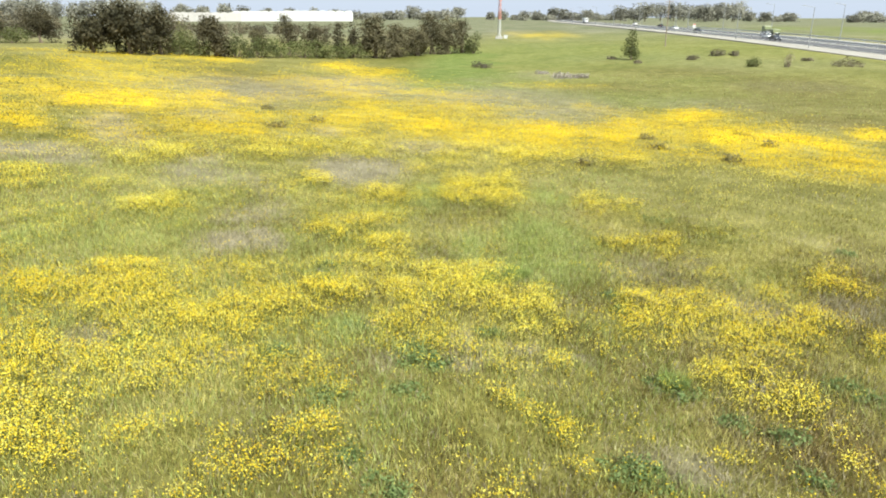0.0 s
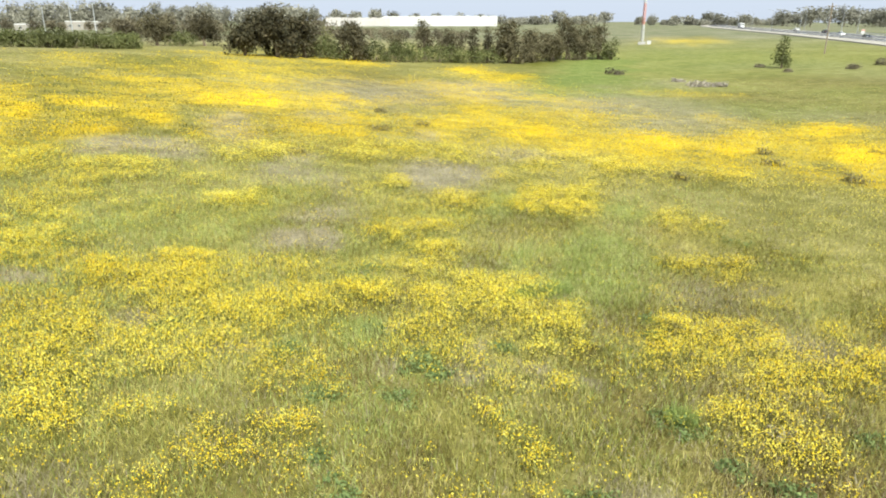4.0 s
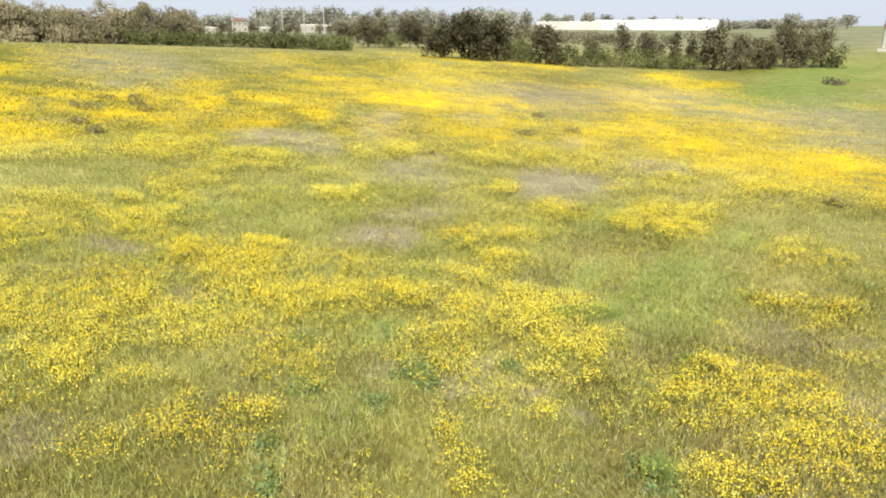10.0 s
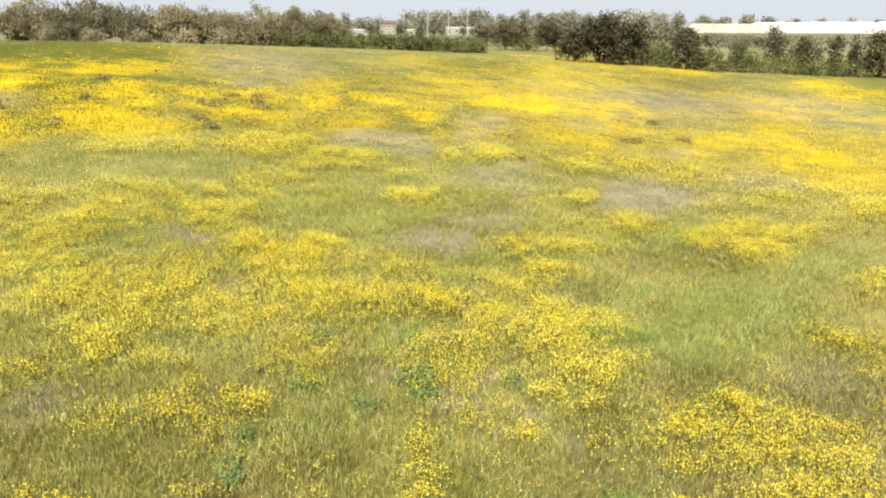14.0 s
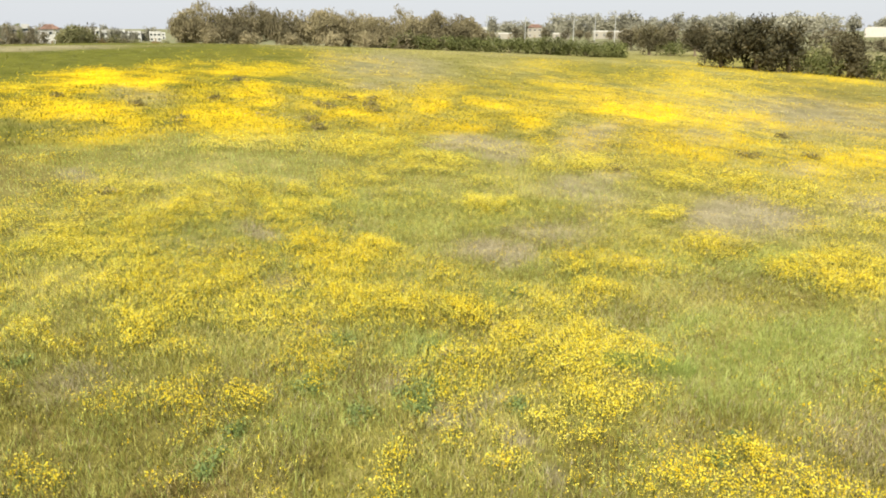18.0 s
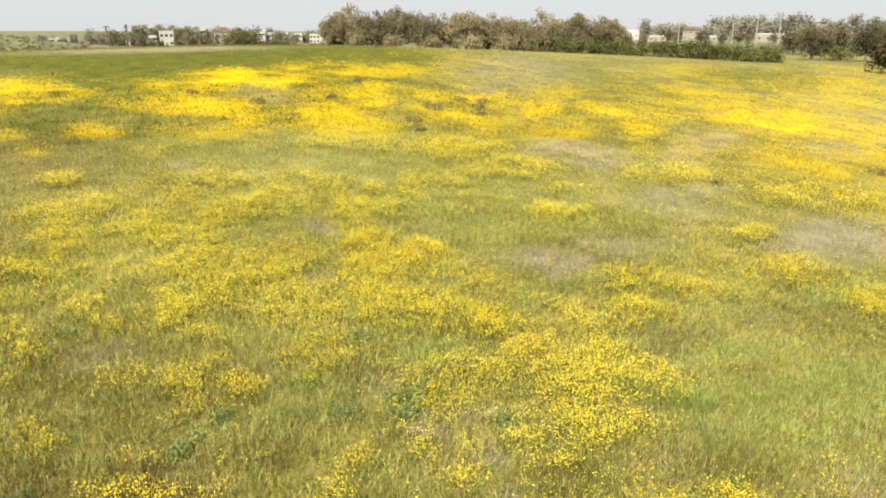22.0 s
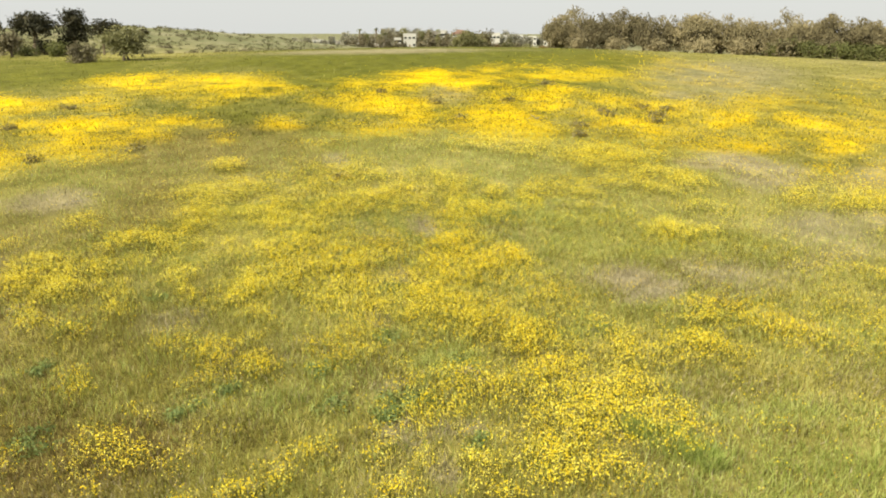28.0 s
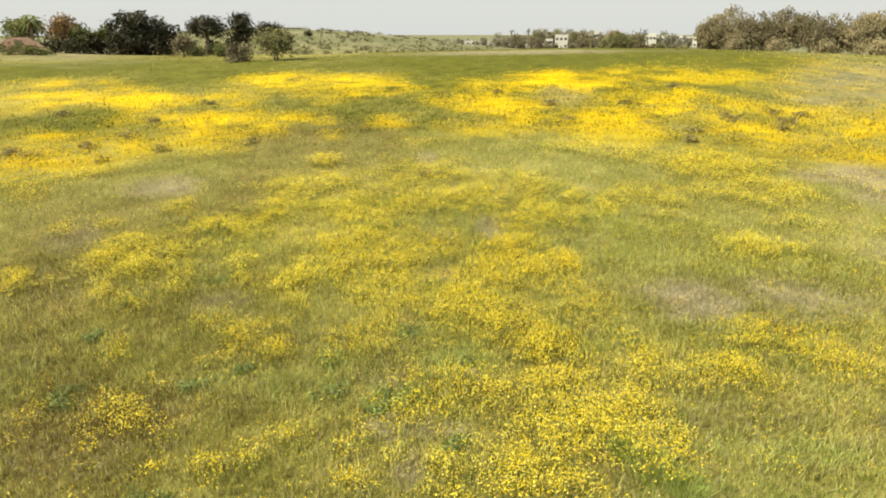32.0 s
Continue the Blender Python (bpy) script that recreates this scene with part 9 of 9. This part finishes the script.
house("house", "distant white plastered house with a flat roof", -612.1, 158.4, 76, 10.3, 9, 5.0, 2, M_WHITE, "flat", M_WHITE, 3, "distant houses")
house("house", "distant white plastered house with a flat roof", -616.3, 140.1, 78, 6.2, 9, 4.7, 2, M_CREAM, "flat", M_CREAM, 3, "distant houses")
house("house", "distant white plastered house with a flat roof", -589.1, 167.7, 75, 9.0, 9, 4.7, 2, M_WHITE, "flat", M_WHITE, 3, "distant houses")
house("house", "distant white plastered house with a flat roof", -457.8, 55.7, 84, 3.8, 9, 9.5, 2, M_CREAM, "flat", M_CREAM, 3, "distant houses")
house("house", "distant white plastered house with a flat roof", -462.3, 61.1, 83, 3.8, 9, 10.4, 2, M_WHITE, "flat", M_WHITE, 3, "distant houses")
house("house", "small white hut on the dune slope", -402.4, -61.6, -260, 6.8, 6, 1.9, 1, M_WHITE, "flat", M_WHITE, 2, "distant houses")
house("house", "white plastered house beyond the hedge", -424.6, 359.4, 50, 11.8, 10, 7.6, 1, M_WHITE, "flat", M_WHITE, 3, "distant houses")
house("house", "cream house with a red tiled roof beyond the hedge", -411.1, 404.7, 46, 11.3, 9, 7.9, 2, M_CREAM, "hip", M_ROOF, 3, "distant houses")
house("house", "long white flat-roofed shed beyond the hedge", -330.9, 397.9, 41, 20.2, 12, 5.0, 1, M_CREAM, "flat", M_WHITE, 4, "distant houses")
house("house", "long white flat-roofed shed beyond the hedge", -382.4, 347.4, 49, 12.6, 10, 3.8, 1, M_CREAM, "flat", M_WHITE, 2, "distant houses")
house("house", "long white flat-roofed shed beyond the hedge", -354.6, 376.4, 44, 11.8, 10, 3.6, 1, M_CREAM, "flat", M_WHITE, 2, "distant houses")
greenhouse(-243.0, 663.8, 19, 9, 6.9, 60, 8.0, "greenhouses", M_DUSTY)
greenhouse(-191.0, 679.4, 14, 10, 6.2, 60, 9.0, "greenhouses")
greenhouse(-147.0, 689.2, 11, 8, 7.8, 60, 9.5, "greenhouses")
# poles, mast, road
utility_pole(-294.3, 258.1, 14.3, "tall grey steel floodlight pole beyond the hedge", 0.27, M_STEEL)
utility_pole(-257.7, 302.6, 14.3, "tall grey steel floodlight pole beyond the hedge", 0.27, M_STEEL)
utility_pole(-249.8, 309.4, 14.2, "tall grey steel floodlight pole beyond the hedge", 0.27, M_STEEL)
utility_pole(47.9, 183.8, 11.3)
utility_pole(-284.3, 276.8, 13.2, "tall grey steel floodlight pole beyond the hedge", 0.27, M_STEEL)
utility_pole(-279.8, 309.6, 12.8, "tall grey steel floodlight pole beyond the hedge", 0.27, M_STEEL)
mast(8.5, 244.7, 46, 0.9)
build_road()
for k in range(7):
    street_lamp(165 + k * 42, 22.5, 9.5)
for k in range(6):
    street_lamp(270 + k * 50, -3.0, 9.5)
car(216, 6.4, M_CARWHITE, "white saloon car on the highway", -1)
car(203, 2.4, M_CARDARK, "dark saloon car on the highway", -1)
truck(238, 17.4, M_CARYEL, M_CARYEL, "lime-yellow truck on the far carriageway", 1, 8.5, 1.0)
car(300, 6.4, M_CARWHITE, "white saloon car on the highway", -1)
car(345, 13.6, M_CARDARK, "dark saloon car on the highway", 1)
truck(520, 6.0, M_CARWHITE, M_MASTWHITE, "white box truck on the highway", -1)
street_lamp(172, -4.6, 9.0)
street_lamp(212, -4.6, 9.0)
car(233, 13.4, M_CARWHITE, "white saloon car on the highway", 1)
car(262, 2.4, M_CARDARK, "dark saloon car on the highway", -1)
car(410, 17.2, M_CARWHITE, "white saloon car on the highway", 1)
road_sign(250, -3.2)
